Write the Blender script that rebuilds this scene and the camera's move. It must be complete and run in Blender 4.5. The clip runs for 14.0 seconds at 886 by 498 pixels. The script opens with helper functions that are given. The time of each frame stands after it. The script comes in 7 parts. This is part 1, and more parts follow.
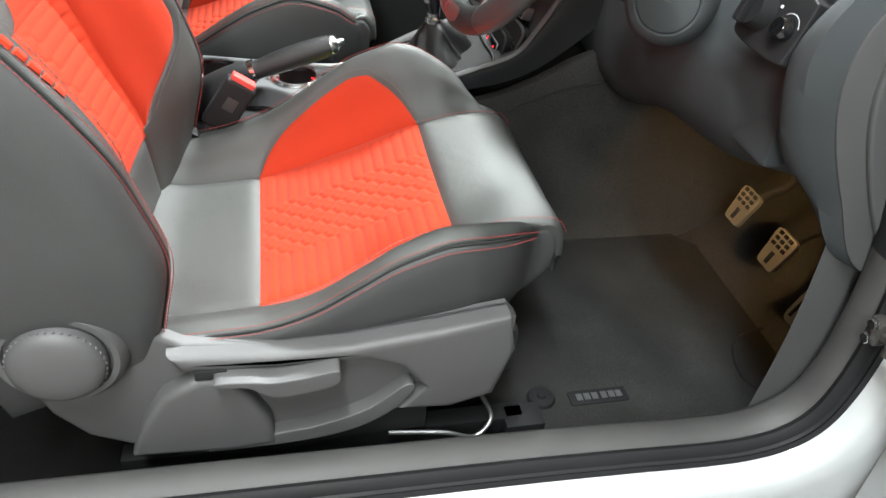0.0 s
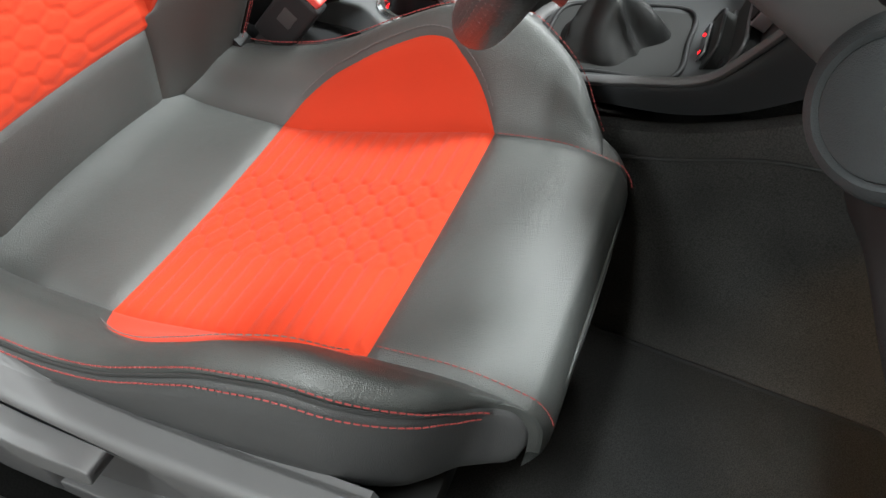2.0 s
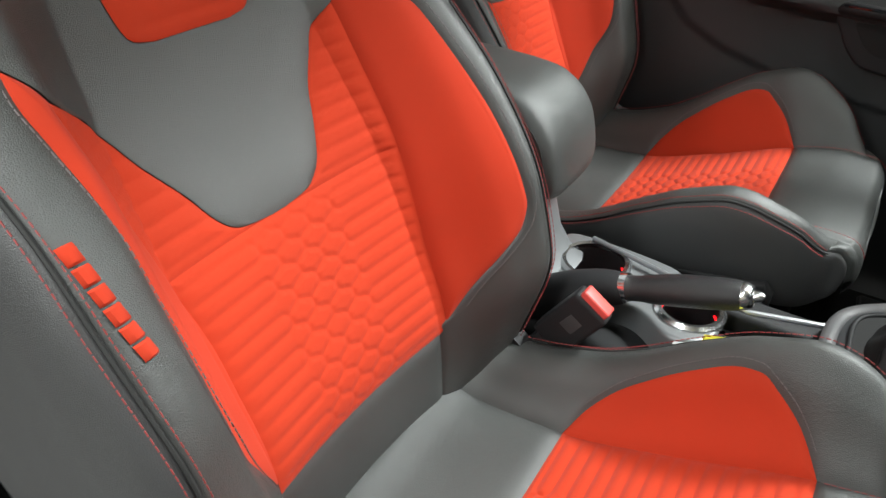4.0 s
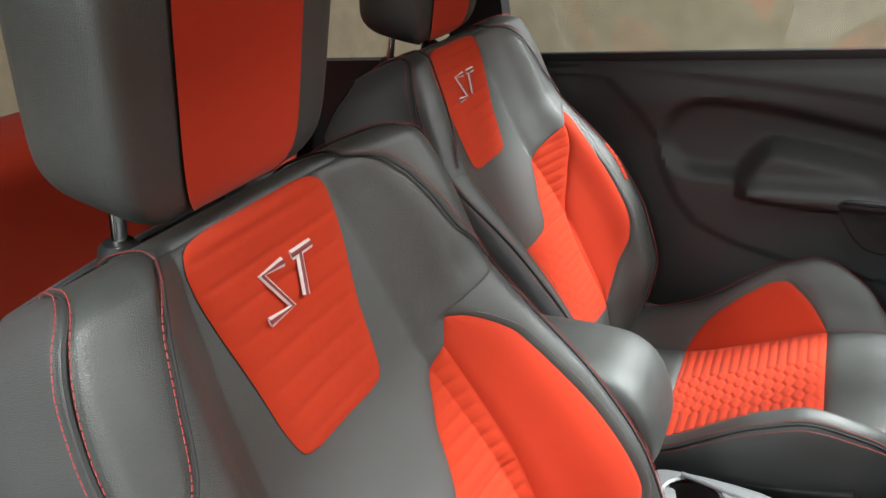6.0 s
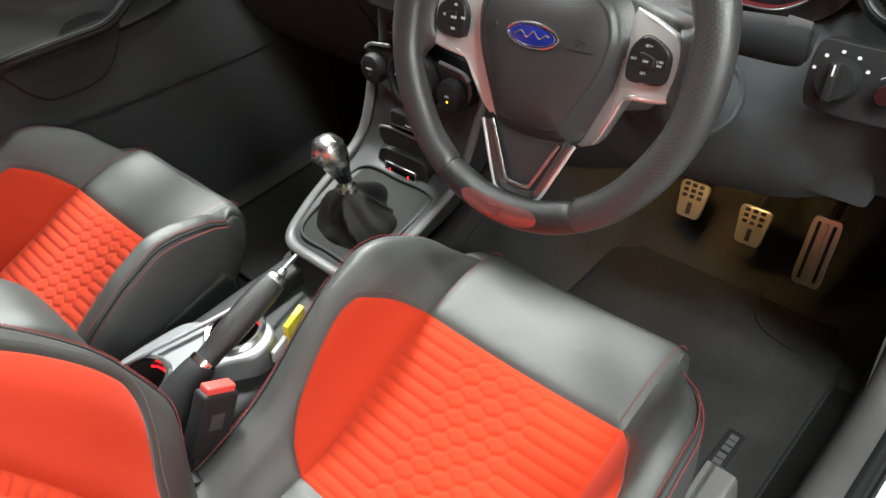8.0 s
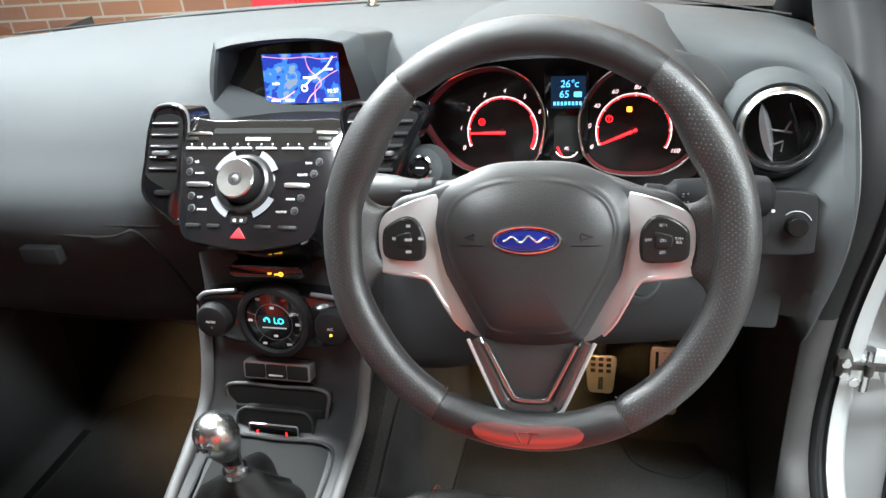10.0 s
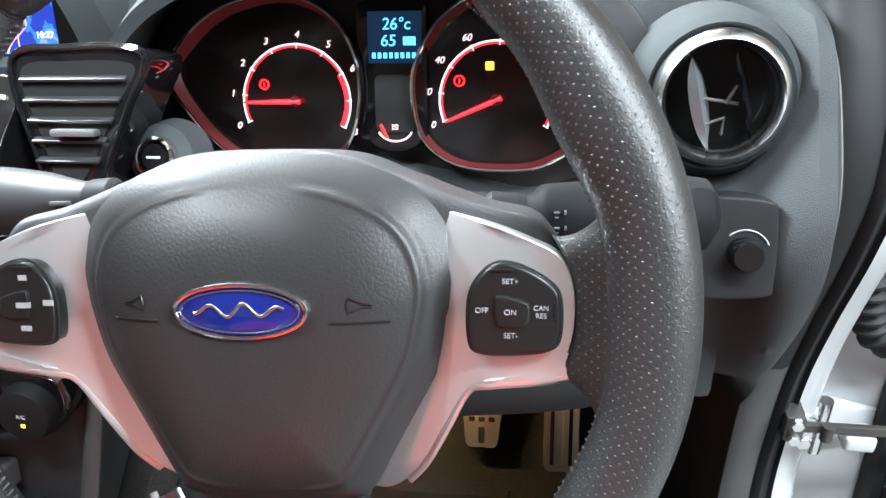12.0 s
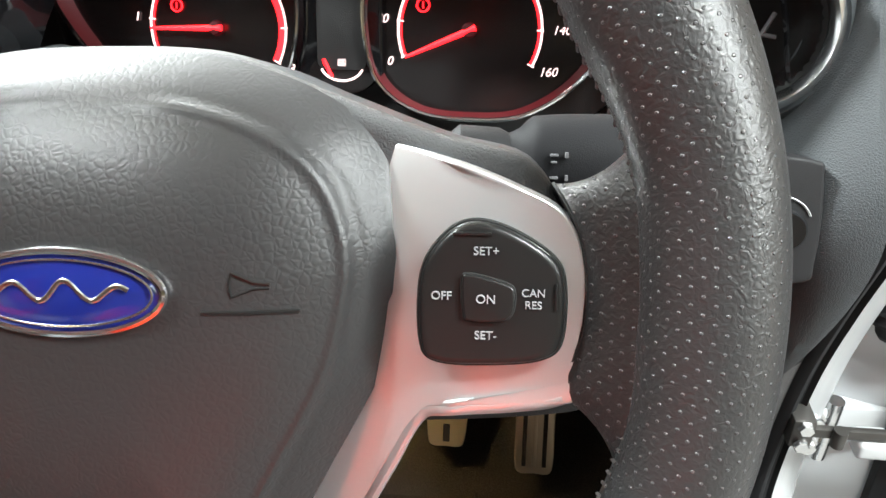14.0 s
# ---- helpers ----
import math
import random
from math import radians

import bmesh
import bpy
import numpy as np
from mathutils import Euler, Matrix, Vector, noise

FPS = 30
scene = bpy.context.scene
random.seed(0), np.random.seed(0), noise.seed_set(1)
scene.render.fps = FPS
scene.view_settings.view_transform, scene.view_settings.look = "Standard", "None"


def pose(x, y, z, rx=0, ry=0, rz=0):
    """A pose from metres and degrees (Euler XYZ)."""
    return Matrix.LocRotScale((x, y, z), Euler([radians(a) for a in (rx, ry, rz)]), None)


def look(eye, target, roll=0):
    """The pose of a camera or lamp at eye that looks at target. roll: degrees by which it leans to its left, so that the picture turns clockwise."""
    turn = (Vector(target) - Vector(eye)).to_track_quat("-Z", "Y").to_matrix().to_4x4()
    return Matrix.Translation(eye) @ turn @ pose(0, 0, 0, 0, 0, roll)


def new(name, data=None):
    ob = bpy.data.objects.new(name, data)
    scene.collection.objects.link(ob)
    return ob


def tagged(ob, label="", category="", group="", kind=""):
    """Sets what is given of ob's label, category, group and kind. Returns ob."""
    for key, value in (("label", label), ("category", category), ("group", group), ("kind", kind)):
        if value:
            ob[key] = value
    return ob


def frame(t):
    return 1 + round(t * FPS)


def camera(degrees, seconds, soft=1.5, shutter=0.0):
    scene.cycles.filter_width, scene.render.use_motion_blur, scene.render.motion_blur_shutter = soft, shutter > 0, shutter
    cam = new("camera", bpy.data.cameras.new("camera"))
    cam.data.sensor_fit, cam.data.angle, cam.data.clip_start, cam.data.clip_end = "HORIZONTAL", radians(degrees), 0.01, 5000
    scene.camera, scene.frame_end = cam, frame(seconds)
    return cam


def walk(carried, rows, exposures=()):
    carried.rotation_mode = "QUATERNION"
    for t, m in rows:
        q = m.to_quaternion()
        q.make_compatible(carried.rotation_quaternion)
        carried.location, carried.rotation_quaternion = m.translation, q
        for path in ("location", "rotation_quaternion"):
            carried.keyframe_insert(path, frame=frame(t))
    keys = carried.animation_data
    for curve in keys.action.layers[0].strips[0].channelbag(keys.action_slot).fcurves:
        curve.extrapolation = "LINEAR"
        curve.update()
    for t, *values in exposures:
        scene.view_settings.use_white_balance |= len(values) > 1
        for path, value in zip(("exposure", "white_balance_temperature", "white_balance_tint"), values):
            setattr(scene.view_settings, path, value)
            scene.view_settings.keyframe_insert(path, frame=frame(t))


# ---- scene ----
cam = camera(61.4, 14.0)
PATH = [
    (0, (0.859, -0.269, 0.82), (-0.683, 0.113, -0.395), 4.7),
    (0.5, (0.754, -0.216, 0.806), (-0.805, -0.185, -0.446), 6.0),
    (1, (0.638, -0.131, 0.799), (-0.834, -0.358, -0.536), 6.9),
    (1.5, (0.521, -0.01, 0.769), (-0.847, -0.33, -0.654), 8.4),
    (2, (0.447, 0.04, 0.737), (-0.874, -0.311, -0.723), 9.0),
    (2.5, (0.413, 0.011, 0.723), (-0.892, -0.394, -0.736), 7.6),
    (3, (0.386, -0.024, 0.735), (-0.908, -0.61, -0.673), 2.9),
    (3.5, (0.411, -0.102, 0.771), (-0.952, -0.792, -0.519), 2.5),
    (4, (0.428, -0.143, 0.819), (-0.997, -0.999, -0.294), 1.9),
    (4.2, (0.429, -0.157, 0.833), (-1.021, -1.075, -0.195), 1.6),
    (6.3, (0.474, -0.291, 1.037), (-1.168, -1.082, 0.213), -8.9),
    (6.5, (0.515, -0.299, 1.035), (-1.137, -0.941, 0.109), -10.9),
    (7, (0.619, -0.367, 1.011), (-0.997, -0.487, -0.162), -12.1),
    (7.5, (0.619, -0.398, 0.993), (-0.834, 0.04, -0.309), -11.4),
    (8, (0.411, -0.493, 0.966), (-0.753, 0.489, -0.331), -9.8),
    (8.5, (0.195, -0.531, 0.96), (-0.683, 0.794, -0.253), -9.6),
    (8.7, (0.139, -0.531, 0.966), (-0.635, 0.892, -0.208), -9.5),
    (10.8, (0.084, -0.549, 0.971), (-0.347, 1.156, 0.018), -5.0),
    (11, (0.113, -0.537, 0.969), (-0.303, 1.169, 0.013), -4.7),
    (11.5, (0.138, -0.39, 0.907), (-0.225, 1.311, -0.081), -3.9),
    (12, (0.129, -0.236, 0.841), (-0.153, 1.447, -0.202), -3.3),
    (12.5, (0.126, -0.155, 0.8), (-0.077, 1.483, -0.329), -1.6),
    (13, (0.128, -0.133, 0.786), (-0.04, 1.489, -0.371), -1.0),
    (13.5, (0.13, -0.13, 0.784), (-0.051, 1.499, -0.363), -1.0),
    (14, (0.122, -0.148, 0.777), (-0.079, 1.52, -0.308), -1.0),
]
walk(cam, [(t, look(eye, aim, roll)) for t, eye, aim, roll in PATH], [(0, 1.08, 6500, 10), (1, 1.05, 6450, 10), (1.5, 0.80, 6500, 10), (2, 0.74, 6500, 10), (3, 0.56, 6550, 10), (3.5, 0.42, 6550, 10), (4.2, 0.38, 6550, 10), (6.5, 0.95, 6500, 10), (7.0, 0.76, 6550, 10), (7.5, 0.76, 6600, 10), (8.7, 1.25, 6750, 10), (10.8, 1.22, 6050, 10), (12, 1.40, 6000, 10), (12.7, 1.40, 6400, 10), (14, 1.40, 6500, 10)])

# ---- light ----
world = bpy.data.worlds.new("garage_night")
world.use_nodes = True
world.node_tree.nodes["Background"].inputs[0].default_value = (0.55, 0.6, 0.7, 1)
world.node_tree.nodes["Background"].inputs[1].default_value = 0.003
scene.world = world


def area_lamp(name, size_x, size_y, watts, colour, m, spread=180):
    data = bpy.data.lights.new(name, "AREA")
    data.shape, data.size, data.size_y, data.energy, data.color = "RECTANGLE", size_x, size_y, watts, colour
    data.spread = radians(spread)
    ob = new(name, data)
    ob.matrix_world = m
    return ob


COOL = (0.93, 1.0, 0.99)
WARM = (1.0, 0.60, 0.25)
area_lamp("ceiling_lamp_front", 1.8, 0.4, 50, COOL, look((-0.9, 2.2, 2.4), (-0.3, 0.0, 0.5)))
# Fill added to brighten the front wall; no fixture is known there.
area_lamp("wall_fill_light", 1.6, 0.3, 26, COOL, look((-0.5, 1.55, 2.45), (-0.5, 2.75, 0.7)))
area_lamp("ceiling_lamp_door", 0.16, 1.5, 70, COOL, look((0.86, -0.45, 2.35), (0.42, -0.45, 0.3)))
area_lamp("ceiling_lamp_far", 0.32, 0.32, 125, COOL, look((-1.55, 0.75, 2.35), (-0.1, -0.2, 0.3)))
# Fill from the door side, added below the ceiling; its source is unseen.
area_lamp("door_side_fill", 0.4, 0.8, 28, COOL, look((2.2, -0.80, 1.75), (0.1, -0.4, 0.6)))
# Cabin fill; no lit lamp is known under the roof.
area_lamp("cabin_fill_light", 0.12, 0.06, 2.0, COOL, look((-0.33, -0.08, 1.165), (-0.30, -0.16, 0.2)))
area_lamp("footwell_lamp_driver", 0.05, 0.03, 0.28, WARM, look((0.0, 0.34, 0.336), (-0.09, 0.48, 0.14)), 115)
area_lamp("footwell_lamp_passenger", 0.05, 0.03, 0.50, WARM, look((-0.70, 0.40, 0.275), (-0.62, 0.50, 0.0)), 120)


# ---- materials ----
def material(name, colour, rough=0.5, metal=0.0, grain=None, mottle=0.0, coat=0.0, spread=0.0, emit=0.0, spec=0.5):
    """grain: (cells per metre, bump strength, kind); mottle: how far tone and gloss wander; emit: strength of own light."""
    m = bpy.data.materials.new(name)
    m.use_nodes = True
    nt = m.node_tree
    b = nt.nodes["Principled BSDF"]
    b.inputs["Base Color"].default_value = (*colour, 1)
    b.inputs["Roughness"].default_value = rough
    b.inputs["Metallic"].default_value = metal
    b.inputs["Coat Weight"].default_value = coat
    b.inputs["Specular IOR Level"].default_value = spec
    if emit:
        b.inputs["Emission Color"].default_value = (*colour, 1)
        b.inputs["Emission Strength"].default_value = emit
    tc = nt.nodes.new("ShaderNodeTexCoord")
    if mottle:
        big = nt.nodes.new("ShaderNodeTexNoise")
        big.inputs["Scale"].default_value = 9.0
        big.inputs["Detail"].default_value = 6.0
        nt.links.new(tc.outputs["Object"], big.inputs["Vector"])
        ramp = nt.nodes.new("ShaderNodeMapRange")
        ramp.inputs["From Min"].default_value, ramp.inputs["From Max"].default_value = 0.3, 0.7
        ramp.inputs["To Min"].default_value, ramp.inputs["To Max"].default_value = 1 - mottle, 1 + mottle
        nt.links.new(big.outputs["Fac"], ramp.inputs["Value"])
        mix = nt.nodes.new("ShaderNodeVectorMath")
        mix.operation = "SCALE"
        mix.inputs[0].default_value = colour
        nt.links.new(ramp.outputs["Result"], mix.inputs["Scale"])
        nt.links.new(mix.outputs["Vector"], b.inputs["Base Color"])
        rr = nt.nodes.new("ShaderNodeMath")
        rr.operation = "MULTIPLY"
        rr.inputs[1].default_value = rough
        nt.links.new(ramp.outputs["Result"], rr.inputs[0])
        nt.links.new(rr.outputs[0], b.inputs["Roughness"])
    if grain:
        size, strength, kind = grain
        if kind == "leather":
            warp = nt.nodes.new("ShaderNodeTexNoise")
            warp.inputs["Scale"].default_value = size * 0.6
            warp.inputs["Detail"].default_value = 1.0
            nt.links.new(tc.outputs["Object"], warp.inputs["Vector"])
            bend = nt.nodes.new("ShaderNodeVectorMath")
            bend.operation = "MULTIPLY_ADD"
            bend.inputs[1].default_value = (0.9 / size,) * 3
            nt.links.new(warp.outputs["Color"], bend.inputs[0])
            nt.links.new(tc.outputs["Object"], bend.inputs[2])
            tex = nt.nodes.new("ShaderNodeTexVoronoi")
            tex.feature = "DISTANCE_TO_EDGE"
            tex.inputs["Scale"].default_value = size
            tex.inputs["Randomness"].default_value = 1.0
            crease = nt.nodes.new("ShaderNodeMapRange")
            crease.interpolation_type = "SMOOTHSTEP"
            crease.inputs["From Max"].default_value = 0.30
            nt.links.new(tex.outputs["Distance"], crease.inputs["Value"])
            out = crease.outputs["Result"]
        elif kind == "weave":
            tex = nt.nodes.new("ShaderNodeTexWave")
            tex.wave_type, tex.bands_direction = "BANDS", "DIAGONAL"
            tex.inputs["Scale"].default_value = size
            tex.inputs["Distortion"].default_value = 1.5
            tex.inputs["Detail"].default_value = 2.0
            tex.inputs["Detail Scale"].default_value = 3.0
            out = tex.outputs["Fac"]
        else:
            tex = nt.nodes.new("ShaderNodeTexNoise")
            tex.inputs["Scale"].default_value = size
            tex.inputs["Detail"].default_value = 4.0
            out = tex.outputs["Fac"]
        nt.links.new(bend.outputs[0] if kind == "leather" else tc.outputs["Object"], tex.inputs["Vector"])
        bump = nt.nodes.new("ShaderNodeBump")
        bump.inputs["Strength"].default_value = strength
        bump.inputs["Distance"].default_value = 0.4 / size
        nt.links.new(out, bump.inputs["Height"])
        nt.links.new(bump.outputs["Normal"], b.inputs["Normal"])
    if spread:
        b.inputs["Sheen Weight"].default_value = spread
        b.inputs["Sheen Roughness"].default_value = 0.5
    return m


LEATHER = material("seat_leather", (0.036, 0.038, 0.0365), 0.49, grain=(620, 0.34, "leather"), mottle=0.14, spec=0.66)


def creased(mat, size, depth):
    """Adds soft wrinkles under the grain of a leather."""
    nt = mat.node_tree
    grain_bump = nt.nodes["Bump"]
    tc = nt.nodes["Texture Coordinate"]
    squeeze = nt.nodes.new("ShaderNodeMapping")
    squeeze.inputs["Scale"].default_value = (1.0, 2.2, 1.6)
    nt.links.new(tc.outputs["Object"], squeeze.inputs["Vector"])
    folds = nt.nodes.new("ShaderNodeTexNoise")
    folds.inputs["Scale"].default_value, folds.inputs["Detail"].default_value = size, 2.0
    folds.inputs["Distortion"].default_value = 1.2
    nt.links.new(squeeze.outputs[0], folds.inputs["Vector"])
    soft = nt.nodes.new("ShaderNodeBump")
    soft.inputs["Strength"].default_value, soft.inputs["Distance"].default_value = 0.6, depth
    nt.links.new(folds.outputs["Fac"], soft.inputs["Height"])
    nt.links.new(soft.outputs["Normal"], grain_bump.inputs["Normal"])


creased(LEATHER, 15.0, 0.0011)
LEATHER_SIDE = material("seat_vinyl", (0.040, 0.040, 0.041), 0.52, grain=(650, 0.35, "leather"), mottle=0.10)
RED = material("red_fabric", (0.41, 0.033, 0.011), 0.85, grain=(900, 0.35, "weave"), mottle=0.06, spread=0.04, spec=0.12)
RED_SMOOTH = material("red_smooth_fabric", (0.40, 0.030, 0.010), 0.80, grain=(1400, 0.2, "noise"), mottle=0.05, spread=0.06, spec=0.15)
THREAD_RED = material("red_thread", (0.22, 0.028, 0.026), 0.7)
THREAD_DARK = material("grey_thread", (0.09, 0.08, 0.08), 0.7)
SEAM = material("seam_shadow_gap", (0.012, 0.012, 0.012), 0.8)
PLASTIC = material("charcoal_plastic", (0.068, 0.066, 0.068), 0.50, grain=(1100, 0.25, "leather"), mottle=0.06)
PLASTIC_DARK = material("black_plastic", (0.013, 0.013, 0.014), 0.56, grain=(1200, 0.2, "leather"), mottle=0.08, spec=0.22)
DASH = material("soft_dash_plastic", (0.041, 0.045, 0.048), 0.68, grain=(700, 0.35, "leather"), mottle=0.06, spec=0.22)
GLOSS = material("piano_black", (0.006, 0.006, 0.007), 0.10, coat=0.6)
SATIN = material("satin_silver", (0.64, 0.645, 0.65), 0.24, metal=1.0, grain=(2500, 0.03, "noise"))
PAINTED = material("silver_painted_trim", (0.33, 0.34, 0.36), 0.34, metal=0.75, mottle=0.04)
CHROME = material("chrome", (0.80, 0.80, 0.81), 0.10, metal=1.0)
STEEL = material("brushed_pedal_steel", (0.64, 0.58, 0.48), 0.30, metal=0.9, grain=(900, 0.12, "noise"))
RUBBER = material("black_rubber", (0.012, 0.012, 0.013), 0.66, mottle=0.12, spec=0.25)
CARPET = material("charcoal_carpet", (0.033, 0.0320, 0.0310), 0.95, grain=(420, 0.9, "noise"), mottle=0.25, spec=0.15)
MAT_CLOTH = material("black_mat_pile", (0.021, 0.0206, 0.0202), 0.95, grain=(520, 0.9, "noise"), mottle=0.3, spec=0.15)


def fuzzy(mat, size, low, high):
    """Breaks the tone of a pile up into light and dark tufts."""
    nt = mat.node_tree
    b = nt.nodes["Principled BSDF"]
    base = b.inputs["Base Color"].links[0].from_socket
    tuft = nt.nodes.new("ShaderNodeTexNoise")
    tuft.inputs["Scale"].default_value, tuft.inputs["Detail"].default_value = size, 2.0
    nt.links.new(nt.nodes["Texture Coordinate"].outputs["Object"], tuft.inputs["Vector"])
    span = nt.nodes.new("ShaderNodeMapRange")
    span.inputs["From Min"].default_value, span.inputs["From Max"].default_value = 0.35, 0.65
    span.inputs["To Min"].default_value, span.inputs["To Max"].default_value = low, high
    nt.links.new(tuft.outputs["Fac"], span.inputs["Value"])
    mul = nt.nodes.new("ShaderNodeVectorMath")
    mul.operation = "SCALE"
    nt.links.new(base, mul.inputs[0])
    nt.links.new(span.outputs[0], mul.inputs["Scale"])
    nt.links.new(mul.outputs["Vector"], b.inputs["Base Color"])


# Darker copy of the carpet: shade on the floor is put into its colour.
CARPET_SHADED = material("shaded_carpet", (0.008, 0.0078, 0.0076), 0.95, grain=(420, 0.9, "noise"), mottle=0.25, spec=0.1)
fuzzy(CARPET_SHADED, 600, 0.70, 1.30)
fuzzy(CARPET, 600, 0.70, 1.30)
fuzzy(MAT_CLOTH, 650, 0.65, 1.35)
WHITE_PAINT = material("white_car_paint", (0.46, 0.47, 0.48), 0.24, coat=0.5)
HEADLINER = material("pale_headliner", (0.50, 0.50, 0.49), 0.9, grain=(600, 0.4, "noise"))
# Several hollows are flat plates of this, their shade put into the colour.
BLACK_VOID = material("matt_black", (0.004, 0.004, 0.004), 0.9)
WHITE_INK = material("white_print", (0.62, 0.63, 0.64), 0.6)
INK_DIM = material("embossed_mark", (0.035, 0.035, 0.036), 0.4)
BADGE_BLUE = material("badge_blue", (0.010, 0.020, 0.19), 0.15, coat=0.8)
RED_PLASTIC = material("red_button_plastic", (0.55, 0.06, 0.05), 0.4)
RED_METAL = material("brushed_badge_metal", (0.46, 0.20, 0.19), 0.30, metal=0.9, grain=(1500, 0.05, "noise"))
RED_LINE = material("dark_red_emboss", (0.16, 0.02, 0.02), 0.5)
GLOW_RED = material("red_dial_light", (1.0, 0.008, 0.012), 0.5, emit=2.6)
GLOW_RED_DIM = material("red_dial_haze", (0.06, 0.002, 0.004), 0.5, emit=0.12)
GLOW_WHITE = material("white_dial_light", (1.0, 0.72, 0.70), 0.5, emit=0.75)
GLOW_BLUE = material("blue_display_light", (0.12, 0.55, 1.0), 0.5, emit=1.0)
GLOW_CYAN = material("cyan_display_light", (0.05, 0.85, 1.0), 0.5, emit=1.1)
GLOW_AMBER = material("amber_lamp", (1.0, 0.50, 0.04), 0.5, emit=1.3)
YELLOW = material("yellow_tag", (0.70, 0.66, 0.05), 0.6)


# ---- mesh tools ----
def finish(name, bm, mat, parent=None, label="", angle=38, smooth=True):
    me = bpy.data.meshes.new(name)
    bm.to_mesh(me)
    bm.free()
    me.materials.append(mat)
    if smooth:
        me.shade_smooth()
        me.set_sharp_from_angle(angle=radians(angle))
    ob = new(name, me)
    if parent:
        ob.parent = parent
    if label:
        ob["label"] = label
    return ob


def part(name, bm, mat, parent, label="", angle=38):
    return finish(name, bm, mat, parent, label, angle)


def thing(name, label, category, m=None, group="", kind=""):
    ob = new(name)
    ob.empty_display_size = 0.05
    if m is not None:
        ob.matrix_basis = m
    return tagged(ob, label, category, group, kind)


def spline(xs, ys):
    """A smooth curve through the knots that does not overshoot (monotone cubic)."""
    xs, ys = np.array(xs, float), np.array(ys, float)
    h, d = np.diff(xs), np.diff(ys) / np.diff(xs)
    m = np.zeros(len(xs))
    m[0], m[-1] = d[0], d[-1]
    for i in range(1, len(xs) - 1):
        if d[i - 1] * d[i] > 0:
            w1, w2 = 2 * h[i] + h[i - 1], h[i] + 2 * h[i - 1]
            m[i] = (w1 + w2) / (w1 / d[i - 1] + w2 / d[i])

    def f(x):
        x = np.clip(np.asarray(x, float), xs[0], xs[-1])
        i = np.clip(np.searchsorted(xs, x, side="right") - 1, 0, len(xs) - 2)
        t = (x - xs[i]) / h[i]
        return ((1 + 2 * t) * (1 - t) ** 2 * ys[i] + t * (1 - t) ** 2 * h[i] * m[i]
                + t * t * (3 - 2 * t) * ys[i + 1] + t * t * (t - 1) * h[i] * m[i + 1])
    return f


def smooth_path(points, n, closed=False):
    """n points along a Catmull-Rom curve through the given ones."""
    p = np.array(points, float)
    k = len(p)
    out = []
    spans = k if closed else k - 1
    for j in range(n):
        s = j / (n if closed else n - 1) * spans
        i = min(int(s), spans - 1)
        t = s - i
        if closed:
            a, b, c, d = p[(i - 1) % k], p[i % k], p[(i + 1) % k], p[(i + 2) % k]
        else:
            a, b, c, d = p[max(i - 1, 0)], p[i], p[i + 1], p[min(i + 2, k - 1)]
        out.append(0.5 * (2 * b + (c - a) * t + (2 * a - 5 * b + 4 * c - d) * t * t + (3 * b - 3 * c + d - a) * t ** 3))
    return np.array(out)


def sheet(pos, bm=None, close_u=False, close_v=False):
    """A mesh from an array of positions, shape (rows, columns, 3)."""
    bm = bm or bmesh.new()
    r, c = pos.shape[:2]
    vs = [[bm.verts.new(pos[i, j]) for j in range(c)] for i in range(r)]
    for i in range(r if close_v else r - 1):
        for j in range(c if close_u else c - 1):
            a, b, d, e = vs[i][j], vs[i][(j + 1) % c], vs[(i + 1) % r][(j + 1) % c], vs[(i + 1) % r][j]
            try:
                bm.faces.new((a, b, d, e))
            except ValueError:
                pass
    return bm


def tube(points, radius, n=10, bm=None, closed=False, squash=1.0, caps=True):
    """A round (or squashed) bar along points; radius may be a list."""
    p = np.array(points, float)
    k = len(p)
    rad = np.full(k, radius, float) if np.isscalar(radius) else np.array(radius, float)
    if closed:
        tan = np.roll(p, -1, 0) - np.roll(p, 1, 0)
    else:
        tan = np.gradient(p, axis=0)
    tan /= np.linalg.norm(tan, axis=1)[:, None] + 1e-12
    ref = np.array([0, 0, 1.0]) if abs(tan[0][2]) < 0.9 else np.array([1.0, 0, 0])
    side = np.cross(tan[0], ref)
    side /= np.linalg.norm(side)
    rows = []
    for i in range(k):
        side = side - tan[i] * (side @ tan[i])
        side /= np.linalg.norm(side) + 1e-12
        up = np.cross(side, tan[i])
        a = np.arange(n) / n * 2 * np.pi
        rows.append(p[i] + rad[i] * (np.cos(a)[:, None] * side + squash * np.sin(a)[:, None] * up))
    bm = bm or bmesh.new()
    before = len(bm.faces)
    pos = np.array(rows)
    vs = [[bm.verts.new(v) for v in row] for row in pos]
    for i in range(k if closed else k - 1):
        for j in range(n):
            bm.faces.new((vs[i][j], vs[i][(j + 1) % n], vs[(i + 1) % k][(j + 1) % n], vs[(i + 1) % k][j]))
    if caps and not closed:
        bm.faces.new(vs[0][::-1])
        bm.faces.new(vs[-1])
    return bm


def bevelled(bm, width, segments=2):
    bm.edges.ensure_lookup_table()
    sharp = [e for e in bm.edges if len(e.link_faces) == 2 and e.calc_face_angle(0) > 0.5]
    bmesh.ops.bevel(bm, geom=sharp, offset=width, segments=segments, profile=0.6, affect="EDGES", clamp_overlap=True)
    return bm


